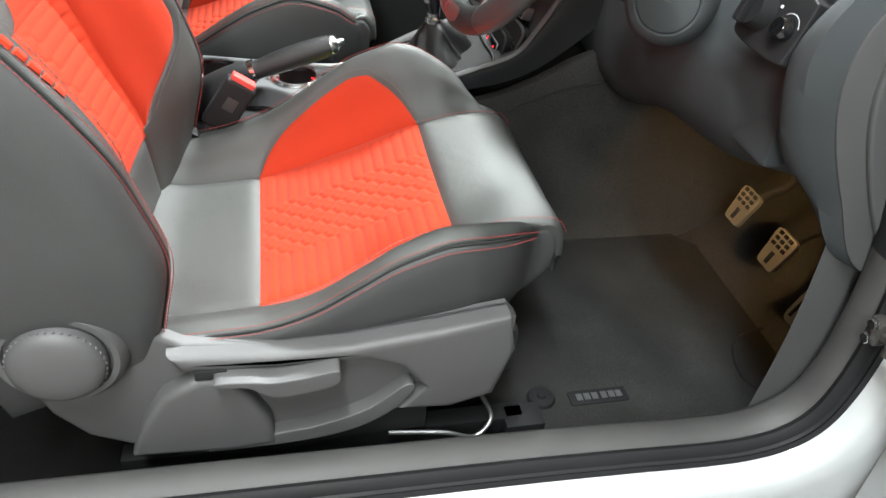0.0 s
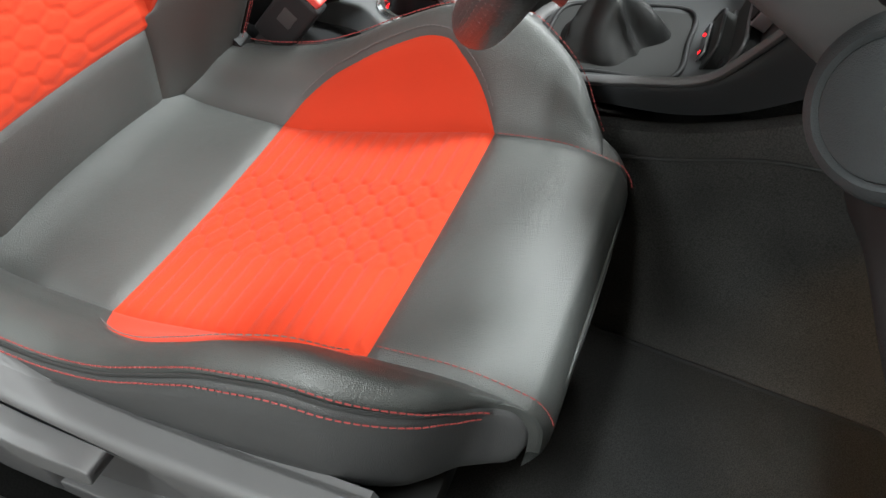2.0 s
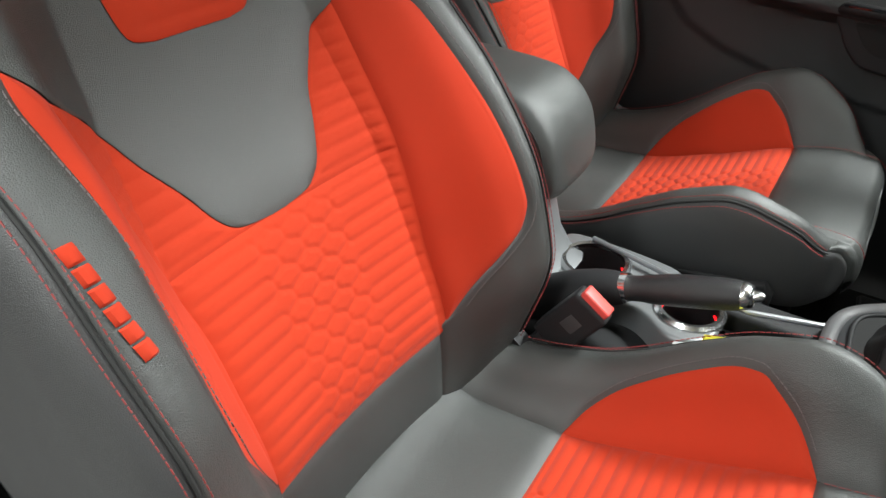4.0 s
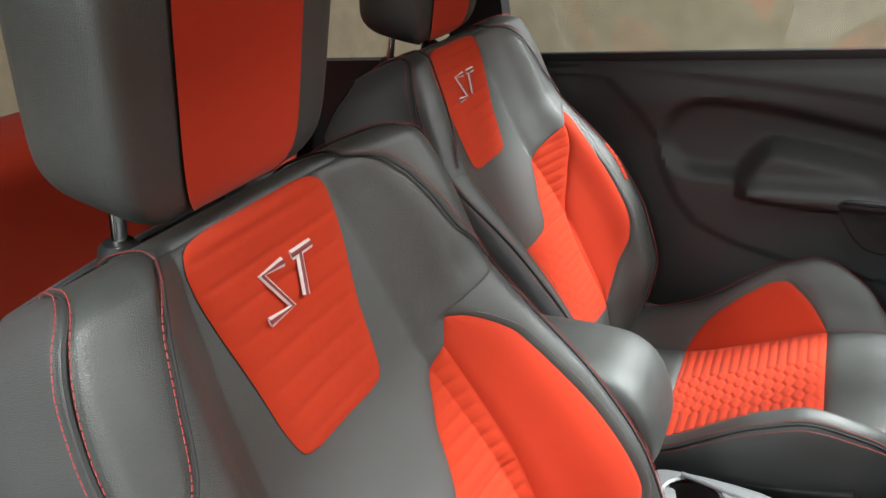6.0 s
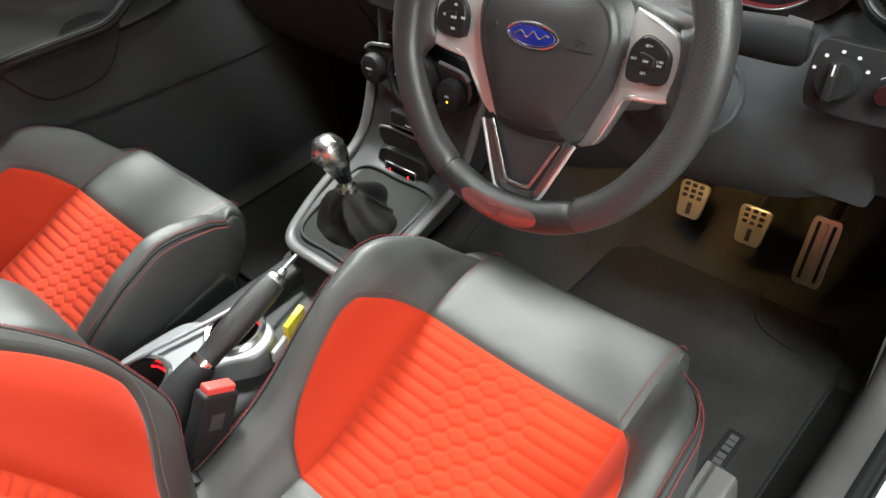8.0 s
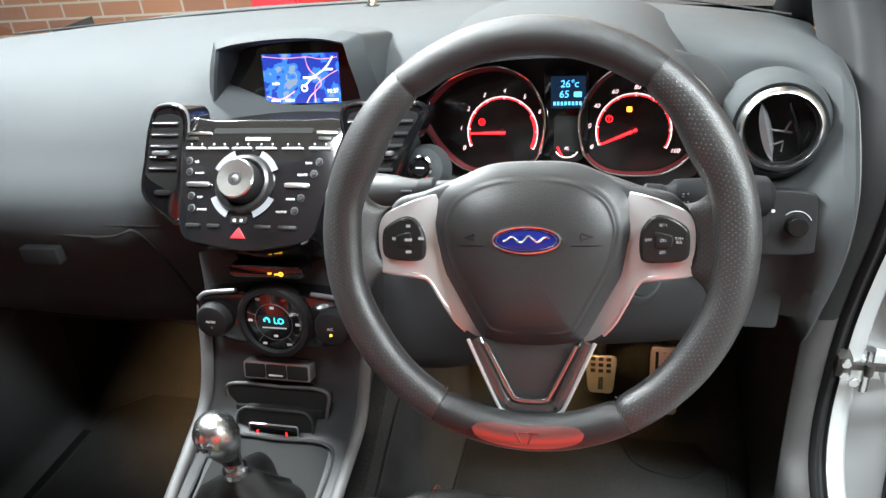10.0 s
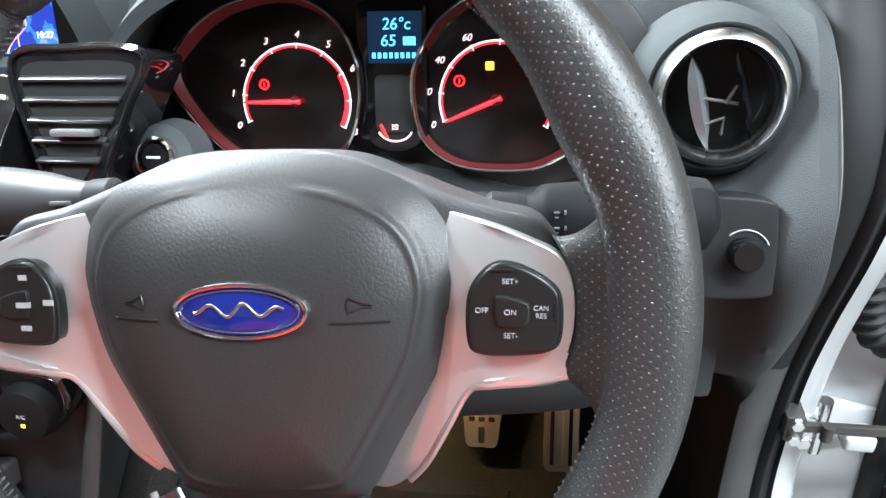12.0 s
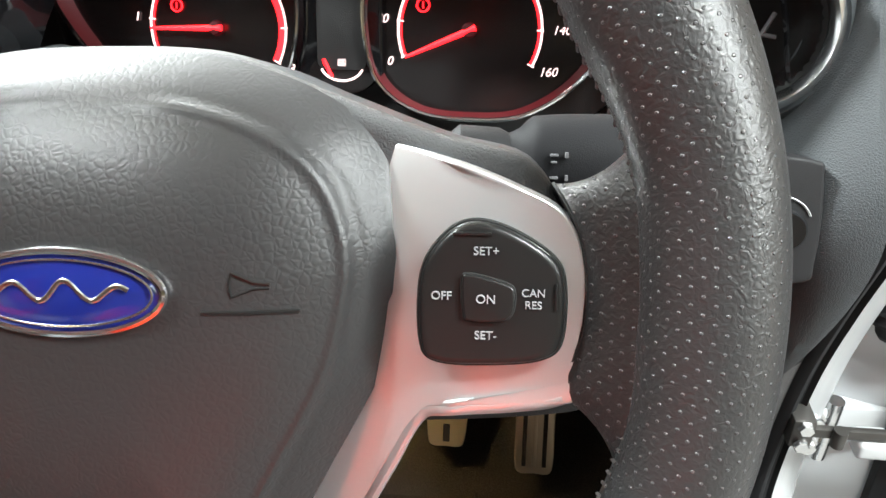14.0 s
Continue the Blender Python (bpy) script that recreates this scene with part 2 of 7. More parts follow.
def box(x0, x1, y0, y1, z0, z1, bevel=0.003, segments=2, m=None):
    bm = bmesh.new()
    bmesh.ops.create_cube(bm, size=1.0)
    bmesh.ops.transform(bm, matrix=Matrix.LocRotScale(((x0 + x1) / 2, (y0 + y1) / 2, (z0 + z1) / 2), None, (x1 - x0, y1 - y0, z1 - z0)), verts=bm.verts)
    if bevel:
        bevelled(bm, bevel, segments)
    if m is not None:
        bmesh.ops.transform(bm, matrix=m, verts=bm.verts)
    return bm


def plate(outline, z0, z1, bevel=0.002, segments=2, m=None):
    """A flat piece of the given outline (x, y) between z0 and z1, its upper edge rounded."""
    bm = bmesh.new()
    lo = [bm.verts.new((x, y, z0)) for x, y in outline]
    hi = [bm.verts.new((x, y, z1)) for x, y in outline]
    n = len(outline)
    bm.faces.new(lo[::-1])
    top = bm.faces.new(hi)
    for i in range(n):
        bm.faces.new((lo[i], lo[(i + 1) % n], hi[(i + 1) % n], hi[i]))
    bmesh.ops.recalc_face_normals(bm, faces=bm.faces)
    if bevel:
        bmesh.ops.bevel(bm, geom=list(top.edges), offset=bevel, segments=segments, profile=0.6, affect="EDGES", clamp_overlap=True)
    if m is not None:
        bmesh.ops.transform(bm, matrix=m, verts=bm.verts)
    return bm


def lathe(profile, n=40, m=None):
    """A turned body: profile is a list of (radius, height) about z."""
    a = np.arange(n) / n * 2 * np.pi
    pos = np.array([[(r * math.cos(t), r * math.sin(t), z) for t in a] for r, z in profile])
    bm = sheet(pos, close_u=True)
    bmesh.ops.remove_doubles(bm, verts=bm.verts, dist=1e-6)
    bmesh.ops.recalc_face_normals(bm, faces=bm.faces)
    if m is not None:
        bmesh.ops.transform(bm, matrix=m, verts=bm.verts)
    return bm


def rounded(w, h, r, n=5, cx=0.0, cy=0.0):
    """The outline of a rectangle with round corners."""
    out = []
    for sx, sy, a0 in ((1, 1, 0), (-1, 1, 90), (-1, -1, 180), (1, -1, 270)):
        for i in range(n + 1):
            a = radians(a0 + 90 * i / n)
            out.append((cx + sx * (w / 2 - r) + r * math.cos(a), cy + sy * (h / 2 - r) + r * math.sin(a)))
    return out


def oval(rx, ry, n=32, cx=0.0, cy=0.0):
    return [(cx + rx * math.cos(2 * math.pi * i / n), cy + ry * math.sin(2 * math.pi * i / n)) for i in range(n)]


def moved(bm, m):
    bmesh.ops.transform(bm, matrix=m, verts=bm.verts)
    return bm


def merge(*bms):
    """Several pieces of one part in one mesh."""
    first = bms[0]
    for other in bms[1:]:
        me = bpy.data.meshes.new("piece")
        other.to_mesh(me)
        other.free()
        first.from_mesh(me)
        bpy.data.meshes.remove(me)
    return first


def carved(bm, *cutters):
    """The piece with other pieces cut out of it."""
    me = bpy.data.meshes.new("piece")
    bm.to_mesh(me)
    bm.free()
    body = bpy.data.objects.new("piece", me)
    scene.collection.objects.link(body)
    tools = []
    for c in cutters:
        cm = bpy.data.meshes.new("cutter")
        c.to_mesh(cm)
        c.free()
        tool = bpy.data.objects.new("cutter", cm)
        scene.collection.objects.link(tool)
        mod = body.modifiers.new("cut", "BOOLEAN")
        mod.operation, mod.solver, mod.object = "DIFFERENCE", "EXACT", tool
        tools.append(tool)
    done = bpy.data.meshes.new_from_object(body.evaluated_get(bpy.context.evaluated_depsgraph_get()))
    out = bmesh.new()
    out.from_mesh(done)
    for ob in (body, *tools):
        old = ob.data
        bpy.data.objects.remove(ob)
        bpy.data.meshes.remove(old)
    bpy.data.meshes.remove(done)
    return out


def lettering(name, text, height, mat, m, parent=None, slant=0.0, thick=0.0003):
    curve = bpy.data.curves.new(name, "FONT")
    curve.body, curve.size, curve.align_x, curve.align_y = text, height * 1.4, "CENTER", "CENTER"
    curve.extrude, curve.shear = thick, slant
    holder = bpy.data.objects.new(name, curve)
    scene.collection.objects.link(holder)
    me = bpy.data.meshes.new_from_object(holder.evaluated_get(bpy.context.evaluated_depsgraph_get()))
    bpy.data.objects.remove(holder)
    bpy.data.curves.remove(curve)
    me.materials.clear()
    me.materials.append(mat)
    ob = new(name, me)
    ob.matrix_basis = m
    if parent:
        ob.parent = parent
    return ob


def frame_axes(origin, right, up):
    """A pose whose x runs along right and y along up."""
    x = Vector(right).normalized()
    z = x.cross(Vector(up)).normalized()
    y = z.cross(x)
    m = Matrix((x, y, z)).transposed().to_4x4()
    m.translation = origin
    return m


# ---- seats ----
# Seat coordinates: x towards the door, y ahead, z up from the cabin floor.
CUSH_Y = spline([0, .12, .30, .45, .60, .74, .84, .90, .95, 1.0], [-.475, -.42, -.318, -.20, -.080, .0, .040, .057, .060, .052])
CUSH_Z = spline([0, .12, .30, .45, .60, .74, .84, .90, .95, 1.0], [.205, .196, .203, .240, .285, .300, .297, .276, .246, .220])
CUSH_LOW = spline([0, .12, .30, .45, .60, .74, .84, .93, 1.0], [.190, .192, .196, .206, .220, .204, .195, .192, .190])
OUT_LOW = spline([0, .20, .30, .39, .45, .51, .60, 1], [.84, .70, .52, .44, .50, .56, .55, .55])
TAPER_OUT = spline([0, .5, .6, .64, .70, .74, .79, .84, 1], [.84, .86, .81, .73, .54, .34, .12, .05, .02])
TAPER_IN = spline([0, .5, .6, .68, .76, .84, 1], [.88, .90, .86, .74, .50, .25, .10])
V_BACK, V_FRONT = 0.30, 0.60
CREST = spline([0, .12, .21, .30, .37, .435, .495, .545, .60, .64, .71, .755, .80, 1], [.040, .046, .053, .068, .086, .108, .121, .120, .103, .083, .046, .018, .002, 0])
SIDE_X = np.array([0, .024, .046, .070, .092, .098, .096, .088])
SIDE_H = np.array([0, .36, .78, 1.0, .90, .52, -.05, -.55])
SIDE_K = np.array([0, .25, .55, .85, 1.15, 1.45, 1.75, 2.0])
SIDE_SX, SIDE_SH = spline(SIDE_K, SIDE_X), spline(SIDE_K, SIDE_H)


def make_cushion(out_low, out_taper, in_low=1.0):
    def cushion(u, v):
        u, v = np.broadcast_arrays(np.asarray(u, float), np.asarray(v, float))
        k = np.clip(np.abs(u) - 1, 0, 2)
        low = np.where(u > 0, out_low(v), in_low)
        taper = np.where(u > 0, out_taper(v), TAPER_IN(v))
        crest = CREST(v) * low
        x = np.sign(u) * (np.minimum(np.abs(u), 1) * 0.145 + SIDE_SX(k) * taper)
        up = SIDE_SH(k)
        base, low_z = CUSH_Z(v), np.minimum(CUSH_LOW(v), CUSH_Z(v) + crest - .03)
        fall = low_z + (up + .55) / 1.55 * (base + crest - low_z)
        z = np.where(k < .85, base + up * crest, fall)
        y = CUSH_Y(v) - np.clip(k - .2, 0, 2) * 0.008 * np.clip((v - .62) * 4, 0, 1) * 1.3
        dip = 0.006 * (1 - np.minimum(np.abs(u), 1) ** 2)
        return np.stack([x, y, z - dip * (v < .9)], -1)
    return cushion


cushion_surface = make_cushion(OUT_LOW, TAPER_OUT, .90)      # door-side bolster pressed low
cushion_even = make_cushion(lambda v: np.ones(np.shape(v)), TAPER_IN, .72)


BACK_Y = spline([0, .10, .24, .38, .47, .56, .66, .78, .86, .90, .95, 1.0], [-.455, -.466, -.508, -.553, -.592, -.632, -.660, -.684, -.694, -.706, -.745, -.79])
BACK_Z = spline([0, .10, .24, .38, .47, .56, .66, .78, .86, .90, .95, 1.0], [.195, .285, .390, .485, .555, .630, .710, .785, .818, .826, .815, .775])
BACK_W = spline([0, .10, .38, .56, .78, 1.0], [.120, .126, .132, .120, .100, .085])
BACK_OUT = spline([0, .10, .24, .40, .52, .62, .72, .82, .90, 1.0], [.235, .255, .266, .264, .254, .245, .236, .224, .196, .150])
BACK_FULL = spline([0, .2, .3, .375, .46, .53, .62, .75, 1], [0, .004, .010, .015, .020, .018, .010, .006, 0])
BACK_H = spline([0, .06, .16, .28, .42, .52, .62, .72, .84, .92, 1.0], [.035, .060, .100, .112, .100, .080, .060, .062, .054, .024, .0])
BACK_SEAM = spline([0, .10, .20, .37, .46, .53, .60, .70, .84, 1], [2.0, 1.93, 1.90, 1.97, 2.02, 2.12, 2.27, 2.36, 2.25, 2.15])
B_K = np.array([0, .25, .55, .85, 1.15, 1.4, 1.7, 2.0])
B_X, B_H = spline(B_K, [0, .24, .50, .74, .92, 1.0, 1.01, .97]), spline(B_K, [0, .34, .76, 1.0, .86, .50, 0, 0])
B_H_DOOR = spline(B_K, [0, .38, .84, .92, .81, .48, 0, 0])      # flatter crest on the door side
B_D = spline(B_K, [0, 0, 0, 0, 0, 0, -.045, -.150])


def back_surface(u, v):
    u, v = np.broadcast_arrays(np.asarray(u, float), np.asarray(v, float))
    k = np.clip(np.abs(u) - 1, 0, 2)
    wide = BACK_OUT(v) - BACK_W(v)
    x = np.sign(u) * (np.minimum(np.abs(u), 1) * BACK_W(v) + B_X(k) * wide)
    out = np.where(u > 0, B_H_DOOR(k), B_H(k)) * (BACK_H(v) + np.where(u > 0, BACK_FULL(v), 0)) + B_D(k) * np.clip((1.02 - v) * 4, 0.15, 1)
    lean = radians(27)
    hollow = 0.012 * (1 - np.minimum(np.abs(u), 1) ** 2) * np.clip((.85 - v) * 5, 0, 1)
    return np.stack([x, BACK_Y(v) + (out - hollow) * math.cos(lean), BACK_Z(v) + (out - hollow) * math.sin(lean) * .8], -1)


def cells(a, b, pitch, spans):
    """Depth 0..1 of a quilt whose rows run along a and follow one another along b; spans are the stitched cells of even and odd rows."""
    best, second = np.full(a.shape, 9.0), np.full(a.shape, 9.0)
    low, high = int(b.min() / pitch) - 1, int(b.max() / pitch) + 2
    for row in range(low, high):
        db = b - row * pitch
        if np.abs(db).min() > 2.5 * pitch:
            continue
        for s0, s1 in spans[row % 2]:
            da = np.maximum(np.maximum(s0 - a, a - s1), 0)
            d = np.abs(db) + 1.15 * da
            second = np.minimum(second, np.maximum(best, d))
            best = np.minimum(best, d)
    gap = np.clip((second - best) / 0.0130, 0, 1)
    return .6 * gap * gap * (3 - 2 * gap) + .4 * (1 - (1 - gap) ** 2)


CUSHION_SPANS = ([(-.3, -.049), (-.035, -.018), (-.004, .013), (.027, .044), (.058, .3)], [(-.3, -.0645), (-.0505, -.0335), (-.0195, -.0025), (.0115, .0285), (.0425, .3)])
BACK_SPANS = ([(-.3, -.046), (-.032, -.014), (.0, .018), (.032, .3)], [(-.3, -.062), (-.048, -.030), (-.016, .002), (.016, .034), (.048, .3)])


def patch(surface, lo, hi, v0, v1, nu, nv, puff=0.004, quilt=None, side=1, lift=0.0, soft=0.008):
    """A padded panel of a seat's surface between the curves lo(v) and hi(v), sunk along its seams."""
    v = np.linspace(v0, v1, nv)[:, None]
    s = np.linspace(0, 1, nu)[None, :]
    a, b = lo(v), hi(v)
    u = a + (b - a) * s
    vv = np.broadcast_to(v, u.shape)
    p = surface(u, vv)
    du, dv = surface(u + .01, vv) - surface(u - .01, vv), surface(u, np.clip(vv + .004, 0, 1)) - surface(u, np.clip(vv - .004, 0, 1))
    n = np.cross(dv, du) if surface is back_surface else np.cross(du, dv)
    n /= np.linalg.norm(n, axis=-1)[..., None] + 1e-12
    span = np.linalg.norm(surface(b, v) - surface(a, v), axis=-1)
    edge = np.minimum(np.minimum(s, 1 - s) * span, np.minimum(vv - v0, v1 - vv) * 0.75)
    off = puff * (1 - np.exp(-edge / soft)) - 0.0015 + lift
    if quilt is not None:
        spans, pitch, flip = quilt
        length = np.cumsum(np.r_[0, np.linalg.norm(np.diff(surface(np.zeros(nv), v[:, 0]), axis=0), axis=1)])[:, None]
        off = off + ((0.0016 if surface is back_surface else 0.0026) * cells(p[..., 0] * flip, np.broadcast_to(length, u.shape), pitch, spans) - 0.0006) * (1 - np.exp(-edge / 0.007))
    p = p + n * off[..., None]
    p[..., 0] *= side
    return sheet(p)


def seam_line(surface, u_of, v0, v1, n, side, radius=0.0011, lift=0.0035, dash=False):
    """A row of stitches (or a cord) lying on a seat's surface."""
    v = np.linspace(v0, v1, n)
    u = u_of(v)
    p = surface(u, v)
    du, dv = surface(u + .01, v) - surface(u - .01, v), surface(u, np.clip(v + .004, 0, 1)) - surface(u, np.clip(v - .004, 0, 1))
    nn = np.cross(dv, du) if surface is back_surface else np.cross(du, dv)
    nn /= np.linalg.norm(nn, axis=-1)[:, None] + 1e-12
    p = p + nn * lift
    p[:, 0] *= side
    if not dash:
        return tube(p, radius, 6)
    length = np.r_[0, np.cumsum(np.linalg.norm(np.diff(p, axis=0), axis=1))]
    bm = bmesh.new()
    s = 0.0
    while s + .0042 < length[-1]:
        q = np.array([[np.interp(w, length, p[:, i]) for i in range(3)] for w in (s, s + .0021, s + .0042)])
        tube(q, radius, 4, bm)
        s += .0058
    return bm


def line(value):
    return lambda v: np.full(np.shape(v), float(value))


def emblem(name, mat, line_mat, parent, m, k=1.0):
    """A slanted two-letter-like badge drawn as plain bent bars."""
    def bar(points, r):
        return tube([(x * k, y * k, 0.0006) for x, y in points], r * k, 6, squash=0.4)
    hook = [(.010, .0125), (-.009, .0125), (.003, -.0120), (-.0175, -.0120)]
    tee = [(.018, .0125), (.0370, .0125)]
    stem = [(.0250, .0115), (.0165, -.0120)]
    bm = merge(bar(hook, .0031), bar(tee, .0031), bar(stem, .0031))
    ob = part(name, moved(bm, m), mat, parent, "pale outlined badge shape")
    inner = merge(bar(hook, .0016), bar(tee, .0016), bar(stem, .0016))
    bmesh.ops.translate(inner, vec=(0, 0, 0.0009 * k), verts=inner.verts)
    part("badge_line", moved(inner, m), line_mat, parent)
    return ob


RAIL_STEEL = material("rail_steel", (.20, .20, .205), .40, metal=.8, mottle=.1)


def build_seat(side, at, label, group):
    seat = thing("car_seat", label, "car seat", pose(*at), group)
    cs, bs = cushion_surface if side > 0 else cushion_even, back_surface
    # cushion
    part("cushion_centre", patch(cs, line(-1), line(1), V_BACK, V_FRONT, 190, 150, .004, (CUSHION_SPANS, .0165, 1), side), RED, seat, "red quilted fabric centre panel")
    part("cushion_rear", patch(cs, line(-1), line(1), 0, V_BACK, 40, 36, .005, None, side), LEATHER, seat, "dark grey leather")
    part("cushion_front", patch(cs, line(-1), line(1), V_FRONT, 1, 50, 60, .006, None, side), LEATHER, seat, "dark grey leather front roll")
    part("cushion_core", patch(cs, line(-2.2), line(2.2), .01, .95, 70, 60, .001, None, side, -.007), SEAM, seat)
    wave = spline([V_BACK, .325, .37, .42, .47, .505, .53, .565, V_FRONT], [0, .27, .49, .58, .61, .57, .44, .25, 0])
    for sgn, top in ((-1, 1.0), (1, 1.1 if side > 0 else 1.0)):
        def edge(v, sgn=sgn, top=top):
            return sgn * (1 + top * wave(v))
        part("cushion_insert", patch(cs, line(sgn), edge, V_BACK, V_FRONT, 26, 70, .003, None, side), RED_SMOOTH, seat, "smooth red fabric side insert")

        def outer(v, edge=edge, sgn=sgn):
            return np.where((v > V_BACK) & (v < V_FRONT), edge(v), sgn)
        part("cushion_bolster", patch(cs, outer, line(2.15 * sgn), .02, .80, 36, 110, .004, None, side), LEATHER, seat)
        part("cushion_side", patch(cs, line(2.15 * sgn), lambda v, g=sgn: g * (3 - .45 * np.clip((v - .70) / .23, 0, 1) ** 3), 0, .93, 18, 90, .004, None, side), LEATHER_SIDE, seat)
        nose = patch(cs, line(sgn), line(2.15 * sgn), .80, .95, 24, 24, .003, None, side)
        part("bolster_nose", nose, LEATHER, seat)
        for w in (2.08, 2.24):
            part("stitching", seam_line(cs, line(w * sgn), .03, .79, 160, side, .00065, .0048, True), THREAD_RED, seat, "red top stitching")
        part("piping", seam_line(cs, line(2.16 * sgn), .03, .80, 80, side, .0016, .001), SEAM, seat)
        part("stitching", seam_line(cs, lambda v, e=edge, g=sgn: e(v) + .07 * g, V_BACK + .02, V_FRONT - .01, 120, side, .0006, .0042, True), THREAD_DARK, seat)
        part("stitching", seam_line(cs, line(.96 * sgn), V_FRONT + .01, .90, 90, side, .00055, .0058, True), THREAD_RED, seat, "red top stitching")
    # backrest
    vb, vt, vy = .10, .538, .372
    waists = {-1: spline([vy, .376, .385, .395, .43, .47, .50, .52, vt], [.06, .28, .38, .45, .58, .70, .85, .96, 1.16]), 1: spline([vy, .376, .385, .395, .43, .47, .495, .515, vt], [.06, .30, .42, .48, .62, .83, .95, 1.08, 1.47])}
    flanks = {-1: spline([0, .19, .40, .475, vt, 1], [1.05, 1.06, 1.12, 1.14, 1.16, 1.16]), 1: spline([0, .10, .19, .265, .375, .45, .505, vt, 1], [1.05, 1.0, .95, .94, 1.02, 1.22, 1.40, 1.47, 1.47])}
    edges = {-1: spline([.115, .15, .18, .21, .245, .365, .435, .505, .54, .558, .566], [1.06, 1.25, 1.45, 1.63, 1.70, 1.69, 1.66, 1.63, 1.50, 1.38, 1.28]), 1: spline([.115, .18, .24, .30, .395, .44, .47, .515, .545, .566], [1.01, 1.22, 1.42, 1.48, 1.50, 1.51, 1.55, 1.64, 1.69, 1.68])}
    yokes = {g: spline([vt, .552, .566, .590, .615, .66, .72, .78, .84, .875], [float(flanks[g](vt)), (1.22 if g < 0 else 1.56), float(edges[g](.566)), 1.98, 1.93, 1.74, 1.64, 1.54, 1.40, 1.24]) for g in (-1, 1)}
    part("back_core", patch(bs, line(-2.2), line(2.2), .01, .97, 70, 80, .001, None, side, -.007), SEAM, seat)
    part("back_lower", patch(bs, lambda v: -flanks[-1](v), flanks[1], vb, vy, 190, 130, .003, (BACK_SPANS, .0175, 1), side), RED, seat, "red quilted fabric lower back panel")
    part("back_base", patch(bs, line(-1), line(1), 0, vb, 40, 18, .004, None, side), LEATHER, seat)
    high = spline([.554, .557, .563, .58, .65, .735, .775, .82, .85, .868, .876], [.34, .47, .53, .58, .69, .86, .92, .95, .92, .82, .62])
    for sgn in (-1, 1):
        waist, flank, yoke = waists[sgn], flanks[sgn], yokes[sgn]
        part("back_quilt", patch(bs, (lambda v: -flanks[-1](v)) if sgn < 0 else waist, (lambda v: -waists[-1](v)) if sgn < 0 else flank, vy, vt, 60, 80, .003, (BACK_SPANS, .0175, 1), side), RED, seat)

        def edge(v, sgn=sgn):
            return sgn * edges[sgn](v)

        def inner(v, sgn=sgn):
            return sgn * np.where(v < vt, flanks[sgn](v), yokes[sgn](v))
        part("back_insert", patch(bs, inner, edge, .115, .566, 30, 120, .004, None, side), RED_SMOOTH, seat, "smooth red fabric bolster insert")

        def outer(v, sgn=sgn):
            return sgn * np.where((v > .115) & (v < .566), edges[sgn](v), np.where(v < .3, 1.0, edges[sgn](.566)))
        part("back_bolster", patch(bs, outer, lambda v, g=sgn: g * BACK_SEAM(v), 0, .592, 40, 130, .0022, None, side, 0, .0035), LEATHER, seat)
        part("back_shoulder", patch(bs, lambda v, g=sgn: g * (yokes[g](v) - .03), lambda v, g=sgn: g * BACK_SEAM(v), .585, 1, 40, 90, .0026, None, side, 0, .0035), LEATHER, seat, "dark leather shoulder")
        part("back_side", patch(bs, lambda v, g=sgn: g * BACK_SEAM(v), line(3 * sgn), 0, 1, 60, 120, .0022, None, side, 0, .0035), LEATHER_SIDE, seat, "grey vinyl side of the backrest")
        for w in (-.055, .060):
            part("stitching", seam_line(bs, lambda v, g=sgn, w=w: g * (BACK_SEAM(v) + w), .02, .97, 220, side, .00055, .0042, True), THREAD_RED, seat, "red top stitching")
        part("piping", seam_line(bs, lambda v, g=sgn: g * BACK_SEAM(v), .01, .98, 120, side, .0017, .001), SEAM, seat)
        part("stitching", seam_line(bs, lambda v, g=sgn: g * (yokes[g](v) + .06), .60, .97, 110, side, .00055, .0048, True), THREAD_RED, seat, "red top stitching")
        part("piping", seam_line(bs, lambda v, g=sgn: g * yokes[g](v), .60, .97, 70, side, .0014, .0035), SEAM, seat)
        part("stitching", seam_line(bs, lambda v, g=sgn: g * (edges[g](v) + .06), .13, .555, 140, side, .0006, .0040, True), THREAD_DARK, seat)
    part("back_upper", patch(bs, lambda v: -high(v), high, .554, .876, 60, 90, .003, (([(-.4, .4)], [(-.4, .4)]), .026, 1), side, .0045), RED, seat, "red upper panel with ribbed foot")
    def yoke_edge(v, g):
        return g * np.where(v < vt, waists[g](v), yokes[g](v))
    part("back_yoke", patch(bs, lambda v: yoke_edge(v, -1), lambda v: yoke_edge(v, 1), vy, .875, 100, 190, .0020, None, side, .0014), LEATHER, seat, "raised dark leather yoke")
    part("back_top", patch(bs, line(-1.25), line(1.25), .875, 1, 40, 26, .003, None, side), LEATHER, seat)
    # rear shell closes the backrest
    v = np.linspace(0, 1, 40)
    left, right = bs(np.full(40, -3.0), v), bs(np.full(40, 3.0), v)
    rows = np.array([[l + (r - l) * s + np.array([0, -.02 * math.sin(math.pi * s), 0]) for s in np.linspace(0, 1, 12)] for l, r in zip(left, right)])
    rows[..., 0] *= side
    part("back_shell", sheet(rows), LEATHER_SIDE, seat)
    # badges on the backrest
    mid = bs(np.array(0.0), np.array(.725))
    em = frame_axes((mid[0], mid[1] + .0085, mid[2] + .003), (-1, 0, 0), (0, -.30, 1))
    emblem("back_badge", material("badge_thread", (.58, .46, .46), .7), RED_LINE, seat, em @ pose(-.012, 0, 0), 1.5)
